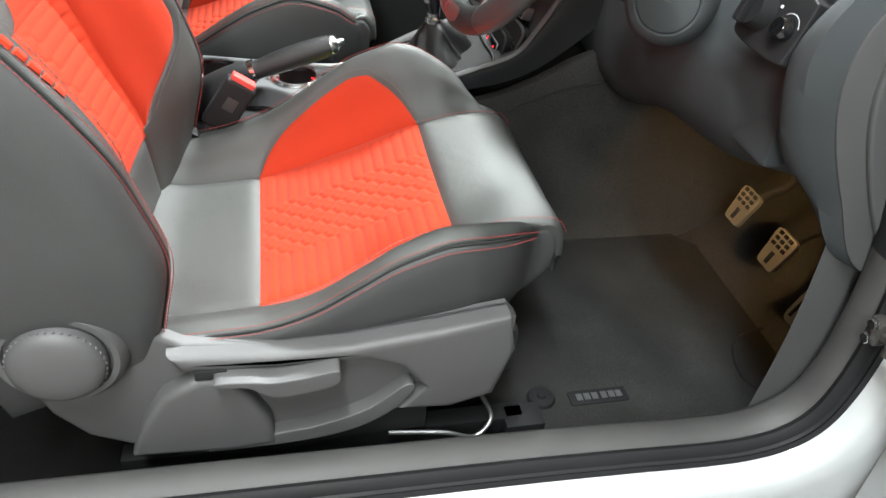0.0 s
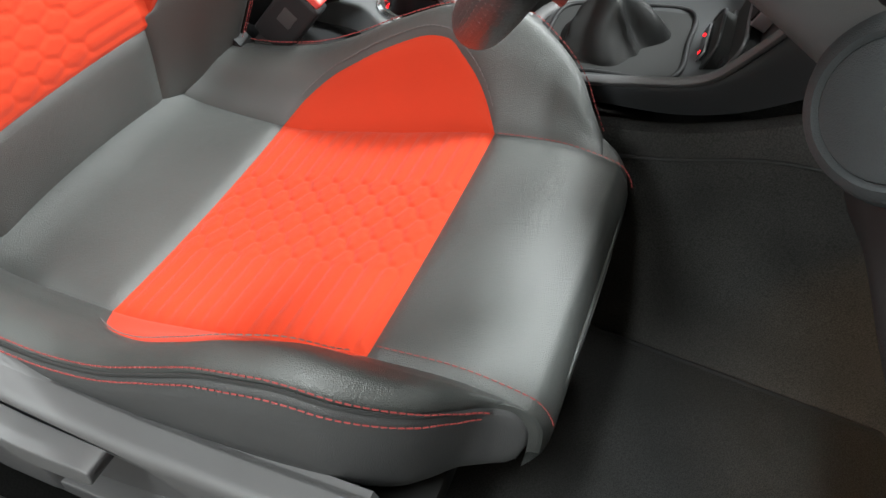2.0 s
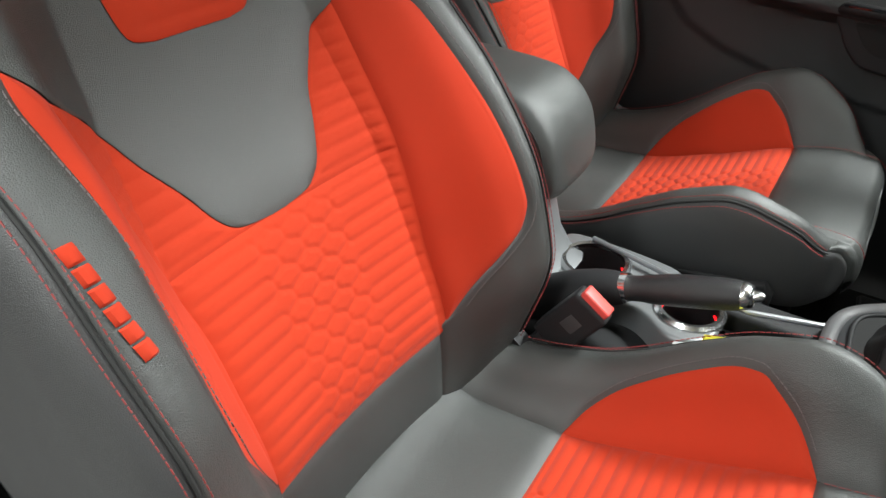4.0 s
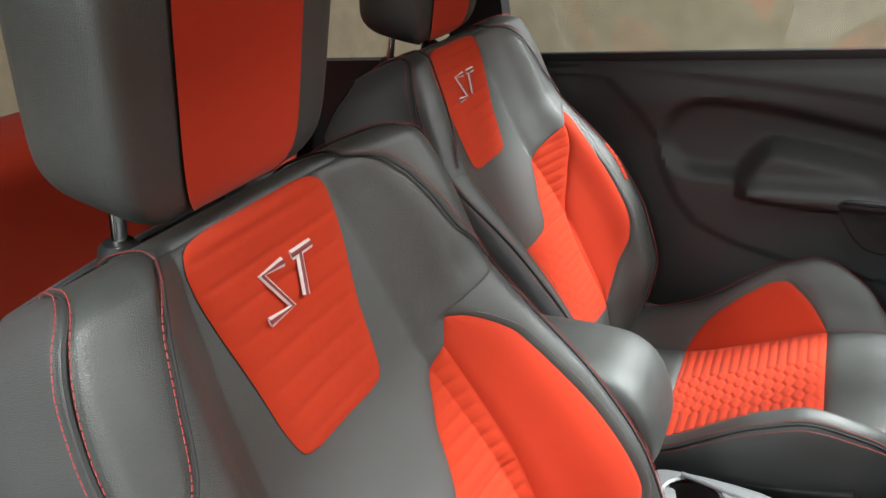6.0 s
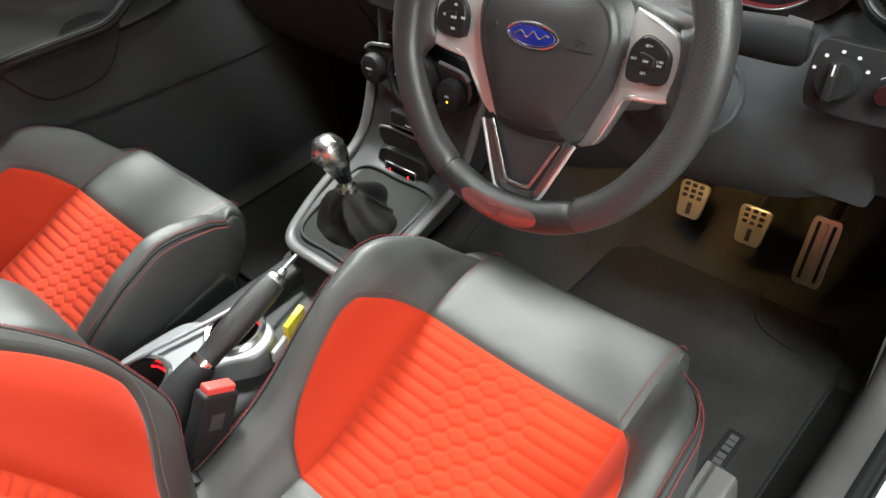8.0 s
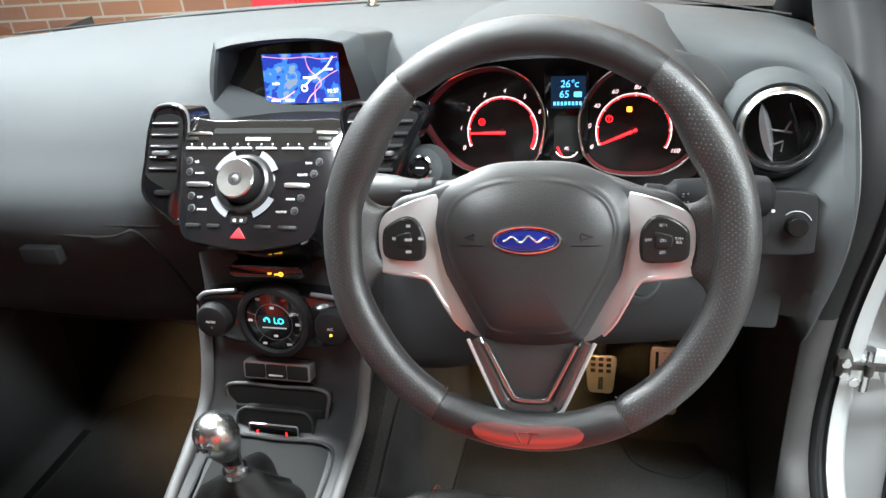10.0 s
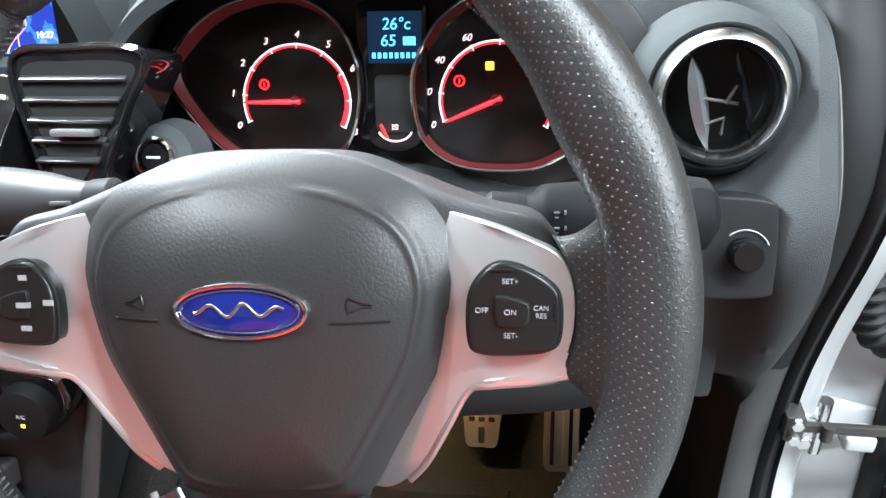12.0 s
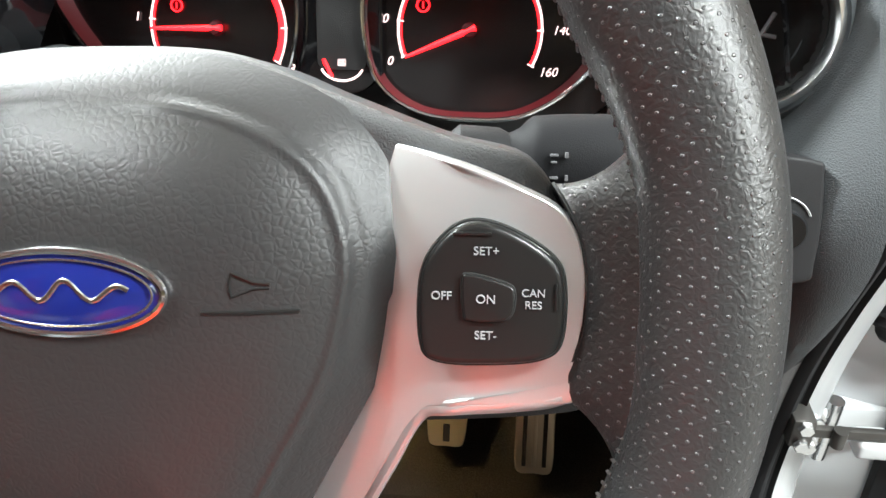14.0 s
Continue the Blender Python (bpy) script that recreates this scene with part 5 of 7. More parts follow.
def sunk(bm):
    """Spokes lie behind the rim's plane and fall away towards the hub."""
    for v in bm.verts:
        x, y = abs(v.co.x), v.co.y
        v.co.z -= .0165 + .55 * max(.100 - x, 0) + 3.2 * max(y - .002, 0) ** 2 + 4.0 * min(max(-.014 - y, 0), .02) ** 2 + 5.0 * max(x - .112, 0) ** 2
    return bm


spoke = [(.0690, .0405), (.0840, .0385), (.1000, .0335), (.1130, .0275), (.1225, .0215), (.1275, .0120), (.1298, -.0020), (.1300, -.0170), (.1275, -.0305), (.1160, -.0318), (.0960, -.0335), (.0890, -.0385), (.0800, -.0560), (.0690, -.0760), (.0600, -.0870), (.0500, -.0940), (.0400, -.0950), (.0455, -.0850), (.0600, -.0545), (.0735, -.0230), (.0790, .0030), (.0780, .0220)]
def stretched(points):
    return [(x + .0075 * min(max((x - .080) / .045, 0), 1), y) for x, y in points]


spoke = stretched(spoke)
for sgn in (1, -1):
    pts = spoke if sgn > 0 else mirrored(spoke)
    sp = part("spoke_trim", sunk(plate(smooth_path(pts, 120, True), -.010, .0105, .0035, 4)), SPOKE_SILVER, wheel, "satin silver spoke trim")
    lip = smooth_path([(.131, -.0300), (.126, -.0312), (.117, -.0322), (.097, -.0345), (.0895, -.0395), (.081, -.056), (.070, -.076), (.061, -.087)], 40)
    part("spoke_lip", sunk(tube([(sgn * x, y, .0080) for x, y in lip], .0026, 10)), SPOKE_SILVER, sp)
    pad = [(.0925, -.0190), (.0880, -.0130), (.0885, .0050), (.0945, .0150), (.1020, .0188), (.1120, .0165), (.1230, .0095), (.1262, .0020), (.1258, -.0120), (.1215, -.0172), (.1100, -.0192)]
    pad = [(.1118 + (x - .1118) * .85, y) for x, y in stretched(pad)]
    pp = pad if sgn > 0 else mirrored(pad)
    pad_ob = part("switch_pad", plate(smooth_path(pp, 72, True), .004, .0135, .0022, 3), BUTTON, wheel, "black cruise and audio switch pad")
    pad_ob.location.z = -.0165
    part("pad_gap", tube([(x, y, .0106) for x, y in smooth_path(pp, 72, True)], .0008, 6, closed=True), SEAM, pad_ob)
    mid = [(.1005, -.0050), (.1000, .0035), (.1020, .0052), (.1110, .0030), (.1135, .0010), (.1130, -.0048), (.1100, -.0070), (.1020, -.0070)]
    mid = [(x + .0040, y) for x, y in mid]
    mm = mid if sgn > 0 else mirrored(mid)
    part("centre_key", plate(smooth_path(mm, 40, True), .012, .0150, .0012, 3), BUTTON, pad_ob)
    part("key_gap", tube([(x, y, .0136) for x, y in smooth_path(mm, 40, True)], .0005, 6, closed=True), SEAM, pad_ob)
    for x, y, w, h in ((.1065, .0158, .010, .0008), (.1283, -.0005, .0006, .007)):
        part("key_ridge", box(sgn * x - w / 2, sgn * x + w / 2, y - h / 2, y + h / 2, .0130, .0142, .0003), BUTTON, pad_ob)
    if sgn > 0:
        for text, x, y, h in (("SET+", .1062, .0112, .0025), ("OFF", .0945, -.0008, .0025), ("ON", .1062, -.0012, .0026), ("CAN", .1185, .0004, .0023), ("RES", .1185, -.0028, .0023), ("SET-", .1062, -.0112, .0025)):
            lettering("switch_legend", text, h * .9, INK_GREY, pose(x + .0040, y, .0152 if text == "ON" else .0137), pad_ob)
    else:
        for x, y, w in ((-.1185, 0, .005), (-.1062, -.001, .006), (-.0945, 0, .005), (-.1062, .0112, .004), (-.1062, -.0118, .005)):
            part("switch_legend", box(x - w / 2, x + w / 2, y - .0012, y + .0012, .0134, .0153 if w == .006 else .0139, 0), INK_GREY, pad_ob, "unreadable white mark")

# lower V of the third spoke
run = smooth_path([(.0490, -.0905), (.0250, -.1450), (.0205, -.1495), (.0140, -.1515), (0, -.1520), (-.0140, -.1515), (-.0205, -.1495), (-.0250, -.1450), (-.0490, -.0905)], 90)
SMOKED = material("smoked_chrome", (.20, .20, .205), .20, metal=.9)
vee = part("vee_trim", tube([(x, y, -.0125) for x, y in run], .0066, 10, squash=.5), SMOKED, wheel, "smoked chrome V-shaped spoke trim")
run3 = smooth_path([(.0555, -.0905), (.0308, -.1455), (.0240, -.1535), (.0150, -.1565), (0, -.1572), (-.0150, -.1565), (-.0240, -.1535), (-.0308, -.1455), (-.0555, -.0905)], 90)
part("vee_outer_edge", tube([(x, y, -.0105) for x, y in run3], .0017, 8), SPOKE_SILVER, vee, "bright outer edge")
run2 = smooth_path([(.0400, -.0930), (.0170, -.1380), (.0130, -.1420), (.0090, -.1435), (0, -.1440), (-.0090, -.1435), (-.0130, -.1420), (-.0170, -.1380), (-.0400, -.0930)], 90)
part("vee_edge", tube([(x, y, -.0095) for x, y in run2], .0020, 8, squash=.8), SATIN, vee, "bright inner edge")
fill = [(.0450, -.0900), (.0200, -.1430), (.0120, -.1490), (-.0120, -.1490), (-.0200, -.1430), (-.0450, -.0900)]
part("vee_panel", plate(fill, -.035, -.0165, .002), AIRBAG, wheel, "black infill of the lower spoke")
saddle = []
for i in range(17):
    a = radians(244 + 52 * i / 16)
    row = []
    for j in range(9):
        r = .1680 - .0120 * math.exp(-((i - 8) / 5.5) ** 2) * j / 8
        row.append((r * math.cos(a), r * math.sin(a), .0125 - .0200 * (j / 8) ** 1.2 * math.exp(-((i - 8) / 5.5) ** 2)))
    saddle.append(row)
part("lower_web", sheet(np.array(saddle)), WHEEL_LEATHER, wheel)

# badge plate on the bottom of the rim
plate_rows = []
for i in range(31):
    a = radians(270 + (i / 15 - 1) * 16.5)
    e = (1 - abs(i / 15 - 1) ** 4) ** .5
    row = []
    for j in range(11):
        f = (j / 10 - .5) * 2 * e
        t = math.pi / 2 + f * .62
        row.append(((RIM_R + math.cos(t) * .0170) * math.cos(a), (RIM_R + math.cos(t) * .0170) * math.sin(a), math.sin(t) * .0160 + .0004))
    plate_rows.append(row)
badge_plate = part("rim_badge", sheet(np.array(plate_rows)), RED_METAL, wheel, "brushed metal badge plate with a red tint")
em2 = Matrix.Translation((-.006, -RIM_R, .0168)) @ pose(0, 0, 0, 6)
hook = [(.010, .0125), (-.009, .0125), (.003, -.012), (-.0175, -.012)]
marks = merge(*[tube([(x * .42, y * .42, 0) for x, y in run], .0009, 6, squash=.4) for run in (hook, [(.018, .0125), (.037, .0125)], [(.025, .0115), (.0165, -.012)])])
part("badge_line", moved(marks, em2), RED_LINE, badge_plate)

# oval badge and horn marks on the airbag
ob_oval = part("oval_badge", domed(oval(.0285, .0112, 48), .0232, .0256, 2.5, 10, 64, .004), BADGE_BLUE, wheel, "blue oval badge with a silver rim")
ob_oval.location.z = -.0152
part("badge_rim", tube([(x, y, .0243) for x, y in oval(.0283, .0110, 64)], .0011, 8, closed=True), CHROME, ob_oval)
part("badge_ring", tube([(x, y, .0250) for x, y in oval(.0255, .0088, 64)], .00035, 6, closed=True), SATIN, ob_oval)
flourish = [(x, .0030 * math.sin(x * 430 + .6) * (1 - .55 * abs(x / .021)) + .0006, 0) for x in np.linspace(-.0195, .0195, 80)]
part("badge_flourish", tube([(x, y, .0257) for x, y, z in flourish], .00075, 6, squash=.5), SATIN, ob_oval, "plain silver wave")
for sgn in (-1, 1):
    x = sgn * .049
    bars = tube([(x - sgn * .012, -.0050, .0070), (x, -.0052, .0044), (x + sgn * .012, -.0054, -.0003)], .00055, 6)
    bell = [(-.0052, .0010), (-.0012, .0016), (.0040, .0042), (.0048, .0010), (.0042, -.0020), (-.0012, .0), (-.0052, .0002)]
    merge(bars, tube([(x - sgn * px, py + .0012, .0044 + .27 * px) for px, py in bell], .00042, 5, closed=True))
    part("horn_mark", bars, BUTTON, wheel, "embossed horn symbol")

# column shroud and stalks behind the wheel
column = thing("steering_column", "charcoal plastic column shroud with two stalks", "steering column", WHEEL)
rows = []
for i in range(12):
    t = i / 11
    z = -.025 - .20 * t
    w, h = .062 + .006 * t, .055 + .008 * t
    rows.append([(math.copysign(abs(math.cos(a)) ** .6, math.cos(a)) * w, -.012 + math.copysign(abs(math.sin(a)) ** .6, math.sin(a)) * h, z) for a in np.arange(40) / 40 * 2 * math.pi])
part("shroud", sheet(np.array(rows), close_u=True), PLASTIC, column, "charcoal column shroud")
cap_m = WHEEL.inverted() @ frame_axes((.105, .150, .552), Vector((.70, -.45, .30)).cross(Vector((0, 0, 1))) * -1, (-.2, .13, 1))
part("lock_cap", lathe([(0, .0020), (.030, .0020), (.0335, .0005), (.0345, -.002)], 48, cap_m), DASH, column, "round blank lock cap")
part("lock_boss", lathe([(.0345, -.0015), (.0375, .0005), (.043, -.003), (.050, -.020), (.056, -.09)], 48, cap_m), DASH, column)
part("cap_mark", box(-.004, .004, -.0008, .0008, .0015, .0026, 0, 1, cap_m), INK_DIM, column)
part("shroud_front", lathe([(0, 0), (.055, 0), (.06, -.01), (.06, -.03)], 40, pose(0, -.01, -.022)), BLACK_VOID, column)


def stalk(sgn, label):
    up = .009 if sgn < 0 else 0.0
    pts = smooth_path([(sgn * .052, .034 + up, -.062), (sgn * .085, .034 + up, -.064), (sgn * .112, .0325 + up, -.068), (sgn * .140, .031 + up, -.074), (sgn * .196, .0295 + up, -.093), (sgn * .206, .029 + up, -.096)], 60)
    knots = [.008, .0085, .0088, .0110, .0152, .0172, .0190, .0180, .012] if sgn > 0 else [.007, .0075, .0095, .0105, .0115, .0170, .0205, .0190, .012]
    rad = spline([.052, .095, .112, .117, .121, .145, .185, .200, .206], knots)(np.abs(pts[:, 0]))
    s = part("stalk", tube(pts, rad, 24, squash=.86), STALK if sgn > 0 else STALK_SHEEN, column, label)
    part("knuckle", tube([(sgn * .094, .0337 + up, -.065), (sgn * .097, .0335 + up, -.0655), (sgn * .110, .0326 + up, -.0676), (sgn * .114, .0323 + up, -.0685)], [.0080, .0108, .0108, .0090], 22, squash=.86), PLASTIC_DARK, s)
    return s


st_r = stalk(1, "black wiper stalk with white symbols")
st_l = stalk(-1, "black indicator stalk with an arrow mark")
part("stalk_tip", tube([(.182, .032, -.0885), (.201, .0312, -.0945), (.207, .031, -.0965)], [.0190, .0170, .010], 22, squash=.80), PLASTIC_DARK, st_r, "grey stalk end")
for dx, dy, w, h in ((.1290, .0345, .0013, .0004), (.1290, .0322, .0009, .0003), (.1290, .0272, .0013, .0004), (.1290, .0250, .0009, .0003), (.1330, .0345, .0005, .0009), (.1330, .0272, .0005, .0009)):
    part("stalk_mark", box(dx - w, dx + w, dy - h, dy + h, -.070, -.0548, .0001), STALK_INK, st_r, "plain white mark")
part("stalk_mark", box(.1507, .1513, .026, .038, -.075, -.0640, .0002), INK_GREY, st_r)
part("arrow_mark", box(-.129, -.119, .0395, .0415, -.072, -.0560, .0004), STALK_INK, st_l, "plain white mark")


# ---- dashboard ----
dash = thing("dashboard", "soft charcoal dashboard reaching across the cabin", "dashboard")
DASH_END = (.317, [(.62, .688), (.46, .690), (.37, .695), (.30, .680), (.255, .640), (.226, .59), (.231, .52), (.28, .42), (.35, .32), (.50, .30)])
dash_skin = swept([
    (-1.00, [(.66, .700), (.52, .722), (.40, .720), (.315, .698), (.235, .643), (.181, .572), (.225, .47), (.29, .34), (.42, .31), (.60, .31)]),
    (-.70, [(.80, .700), (.55, .728), (.40, .724), (.315, .700), (.235, .641), (.179, .568), (.225, .46), (.29, .33), (.42, .30), (.60, .30)]),
    (-.50, [(.83, .698), (.55, .730), (.42, .728), (.325, .700), (.255, .640), (.203, .562), (.24, .45), (.30, .33), (.42, .30), (.60, .30)]),
    (-.34, [(.84, .696), (.56, .730), (.42, .730), (.37, .700), (.30, .640), (.24, .56), (.22, .45), (.24, .33), (.40, .30), (.60, .30)]),
    (-.18, [(.82, .694), (.56, .732), (.42, .736), (.36, .710), (.30, .640), (.25, .575), (.225, .46), (.245, .312), (.40, .30), (.60, .30)]),
    (.00, [(.78, .692), (.56, .730), (.43, .740), (.36, .715), (.31, .640), (.25, .575), (.205, .48), (.238, .368), (.40, .34), (.60, .33)]),
    (.16, [(.72, .690), (.54, .722), (.43, .730), (.37, .712), (.335, .650), (.268, .580), (.207, .50), (.240, .392), (.38, .36), (.60, .34)]),
    (.25, [(.68, .688), (.50, .712), (.40, .722), (.325, .716), (.315, .655), (.230, .585), (.215, .52), (.25, .43), (.36, .38), (.58, .36)]),
    (.285, [(.65, .689), (.48, .706), (.38, .716), (.30, .710), (.255, .660), (.198, .595), (.192, .53), (.235, .44), (.34, .385), (.57, .36)]),
    (.303, [(.62, .690), (.46, .700), (.36, .708), (.275, .700), (.228, .650), (.192, .59), (.197, .53), (.25, .43), (.33, .33), (.50, .30)]),
    DASH_END,
], 120, 110)
part("dash_top", dash_skin, DASH, dash, "grained soft dashboard skin")
side_on = Matrix(((0, 0, 1, 0), (1, 0, 0, 0), (0, 1, 0, 0), (0, 0, 0, 1)))
part("dash_end", plate([tuple(p) for p in smooth_path(DASH_END[1], 60)], .310, .319, .003, 2, side_on), PLASTIC, dash, "charcoal end cap of the dashboard")
part("end_panel", plate(smooth_path([(.36, .655), (.295, .645), (.262, .60), (.262, .53), (.300, .44), (.360, .35), (.42, .33), (.44, .50), (.42, .62)], 60, True), .316, .326, .005, 3, side_on), PLASTIC, dash, "raised lid in the end cap")
seam_pts = smooth_path([(-.99, .186, .570), (-.80, .180, .566), (-.62, .188, .560), (-.50, .204, .550)], 30)
part("dash_seam", tube(seam_pts, .0025, 6), SEAM, dash)
gl = smooth_path([(-.90, .190, .545), (-.60, .188, .540), (-.535, .200, .535), (-.535, .28, .345), (-.60, .285, .335), (-.90, .285, .345)], 60, True)
part("glovebox_gap", tube(gl, .002, 6, closed=True), SEAM, dash, "glovebox lid gap")
part("glovebox_latch", box(-.72, -.66, .176, .192, .50, .525, .004), PLASTIC_DARK, dash)
part("top_seam", tube(smooth_path([(-1.0, .60, .716), (-.6, .70, .716), (-.2, .72, .716), (.1, .66, .716), (.29, .56, .705)], 40), .0018, 6), SEAM, dash)
sens = thing("sun_sensor", "small clear dome sensor on the dashboard", "sensor", pose(-.345, .685, .716))
part("dome", lathe([(.0, .012), (.005, .011), (.008, .006), (.009, 0)], 20), CHROME, sens)
part("sensor_base", lathe([(.009, .003), (.012, .002), (.013, -.002)], 20), PLASTIC_DARK, sens)

# instrument cluster
AX = 17.0
UP = (0, math.sin(radians(AX)), math.cos(radians(AX)))
cluster = thing("instrument_cluster", "twin red-lit dials with chrome rims in a dark binnacle", "instrument cluster")


def on_face(origin):
    return frame_axes(origin, (1, 0, 0), UP)


DIAL_FACE = material("dial_black", (.008, .006, .006), .22)
BINNACLE = material("binnacle_black", (.016, .016, .017), .5, grain=(1000, .2, "leather"))


def dial(origin, outline, ticks, labels, red_from, needle_at, name, lamps, step0, step):
    m = on_face(origin)
    d = part(name, moved(plate(smooth_path(outline, 90, True), -.012, -.006, .001), m), DIAL_FACE, cluster, "round dial with glowing red scale")
    cone = []
    o = smooth_path(outline, 90, True)
    for f, z in ((1.0, .004), (.985, .000), (.93, -.006)):
        cone.append([(x * f, y * f, z) for x, y in o])
    part("dial_well", moved(sheet(np.array(cone), close_u=True), m), GLOW_RED_DIM, d, "red lit dial wall")
    part("dial_rim", moved(tube([(x, y, .004) for x, y in o], .0014, 8, closed=True), m), CHROME, d, "thin chrome rim")
    r = .0415

    def arc(a0, a1, r0, r1, z, n=40):
        a = np.radians(np.linspace(a0, a1, n))
        return sheet(np.array([[(q * math.cos(t), q * math.sin(t), z) for q in (r0, r1)] for t in a]))
    part("scale_ring", moved(arc(step0, step0 - step * (ticks - 1), r - .0007, r + .0007, -.0050, 70), m), GLOW_WHITE, d)
    part("scale_glow", moved(arc(step0, step0 - step * (ticks - 1), r - .0022, r - .0008, -.0051, 70), m), GLOW_RED, d)
    if red_from is not None:
        part("red_zone", moved(arc(step0 - step * red_from, step0 - step * (ticks - 1), r - .0042, r - .0006, -.0049), m), GLOW_RED, d, "red zone of the scale")
    for i in range(ticks):
        a = radians(step0 - step * i)
        c, s = math.cos(a), math.sin(a)
        part("tick", moved(tube([(c * (r - .003), s * (r - .003), -.0047), (c * (r + .0012), s * (r + .0012), -.0047)], .00045, 4), m), GLOW_WHITE, d)
        if labels[i]:
            lettering("numeral", labels[i], .0050, GLOW_WHITE, m @ pose(c * (r + .0075 + .0012 * len(labels[i]) * abs(c)), s * (r + .0068), -.0046), d, .25)
    a = radians(needle_at)
    c, s = math.cos(a), math.sin(a)
    part("needle", moved(tube([(-c * .004, -s * .004, .000), (c * .02, s * .02, -.0005), (c * .040, s * .040, -.001)], [.0019, .0014, .0008], 8), m), GLOW_RED, d, "glowing red needle")
    part("needle_hub", moved(lathe([(0, .0015), (.0035, .0010), (.0045, -.003)], 20), m), GLOW_RED_DIM, d)
    for x, y, w, h, mat, shape in lamps:
        if shape == "round":
            part("warning_lamp", moved(tube([(x + w * math.cos(t), y + w * math.sin(t), -.0046) for t in np.linspace(0, 2 * math.pi, 16)[:-1]], .0006, 5, closed=True), m), mat, d, "lit warning symbol")
            part("warning_lamp", moved(box(x - .0004, x + .0004, y - w * .5, y + w * .5, -.005, -.0042, 0), m), mat, d)
        else:
            part("warning_lamp", moved(plate(rounded(w, h, .0006, 2, x, y), -.005, -.0042, 0), m), mat, d, "lit warning symbol")
    return d


tach_line = [(-.098, .020), (-.085, .042), (-.058, .064), (-.024, .075), (.006, .074), (.034, .058), (.049, .028), (.050, -.004), (.040, -.032), (.020, -.044), (-.01, -.047), (-.045, -.042), (-.075, -.018)]
dial((-.062, .274, .650), tach_line, 9, ["0", "1", "2", "3", "4", "5", "6", "7", "8"], 6, 181, "rev_counter", [(-.0245, .0125, .0034, .0034, GLOW_RED, "round")], 202, 28.75)
speed_line = [(.098 - .012, .020), (.078, .042), (.056, .062), (.024, .073), (-.010, .074), (-.040, .056), (-.058, .026), (-.060, -.002), (-.052, -.030), (-.030, -.046), (.0, -.050), (.035, -.046), (.068, -.022)]
dial((.088, .275, .651), speed_line, 9, ["0", "20", "40", "60", "80", "100", "120", "140", "160"], None, 203, "speedometer", [(-.027, .0135, .0036, .0036, GLOW_RED, "round"), (-.005, .024, .006, .006, GLOW_AMBER, "bar")], 202, 28.75)
mface = on_face((.012, .272, .650))
disp = part("display_panel", moved(plate(rounded(.052, .100, .006, 4, .0, .022), -.014, -.004, .002), mface), GLOSS, cluster, "black centre display")
part("display_field", moved(box(-.017, .022, .028, .064, -.0045, -.0035, 0), mface), material("display_blue_dark", (.004, .02, .05), .3, emit=.4), disp, "dark blue display")
lettering("display_text", "26°c", .0082, GLOW_BLUE, mface @ pose(.004, .055, -.0030), disp, .1)
lettering("display_text", "65", .0082, GLOW_BLUE, mface @ pose(-.002, .0435, -.0030), disp, .1)
part("display_bar", moved(box(.009, .018, .0405, .0465, -.0035, -.0028, 0), mface), GLOW_BLUE, disp, "unreadable figure bar")
for i in range(8):
    part("display_bar", moved(box(-.014 + i * .0042, -.0115 + i * .0042, .0315, .0355, -.0035, -.0028, 0), mface), GLOW_BLUE, disp)
part("window_lower", moved(plate(rounded(.030, .042, .005, 4, .002, -.001), -.008, -.002, .002), mface), BINNACLE, cluster)
fuel = part("fuel_gauge", moved(plate(oval(.020, .012, 30, .002, -.024), -.010, -.003, .001), mface), DIAL_FACE, cluster, "small lit fuel gauge")
a = np.radians(np.linspace(200, 340, 24))
part("fuel_scale", moved(tube([(.002 + .013 * math.cos(t), -.018 + .010 * math.sin(t), -.0022) for t in a], .0007, 5), mface), GLOW_WHITE, fuel)
part("fuel_needle", moved(tube([(-.004, -.026, -.002), (-.009, -.016, -.002)], .0011, 5), mface), GLOW_RED, fuel)
part("fuel_symbol", moved(box(-.001, .005, -.020, -.015, -.003, -.002, .0005), mface), GLOW_WHITE, fuel)
# binnacle floor and hood
back = plate(smooth_path([(-.175, .03), (-.15, .075), (-.06, .098), (.08, .098), (.17, .075), (.195, .03), (.17, -.04), (.10, -.066), (-.08, -.064), (-.15, -.04)], 80, True), -.05, -.0145, .004, 2)
part("binnacle_back", moved(back, on_face((.0, .274, .650))), BINNACLE, cluster)
hood_rows = []
for i, (yy, lift) in enumerate(((.215, 0), (.225, .006), (.26, .010), (.34, .010), (.46, .004))):
    row = []
    for x in np.linspace(-.205, .172, 48):
        f = x / .205 if x < 0 else x / .172
        z = .652 + (.100 + lift) * (1 - abs(f) ** 2.6) ** .62 if abs(f) < 1 else .652
        row.append((x, yy + .035 * abs(f) ** 2, z + .012 * (1 - f * f)))
    hood_rows.append(row)
hood_in = [[(x * .985, y, z - .010) for x, y, z in hood_rows[k]] for k in (0, 2, 3)]
part("binnacle_hood", merge(sheet(np.array(hood_rows)), sheet(np.array(hood_in)), sheet(np.array([hood_rows[0], hood_in[0]]))), DASH, cluster, "soft hood over the dials")

# screen pod
pod = thing("screen_pod", "hooded dashboard pod with a small lit map display", "display")
mp = frame_axes((-.33, .335, .700), (1, 0, 0), (0, .25, 1))
opening = smooth_path([(-.122, -.056), (-.093, .026), (-.078, .043), (.0, .050), (.064, .046), (.080, .030), (.074, -.052), (-.02, -.057)], 70, True)
outer = [((x + .03) * 1.20 - .03, y * 1.18 + .004) for x, y in opening]


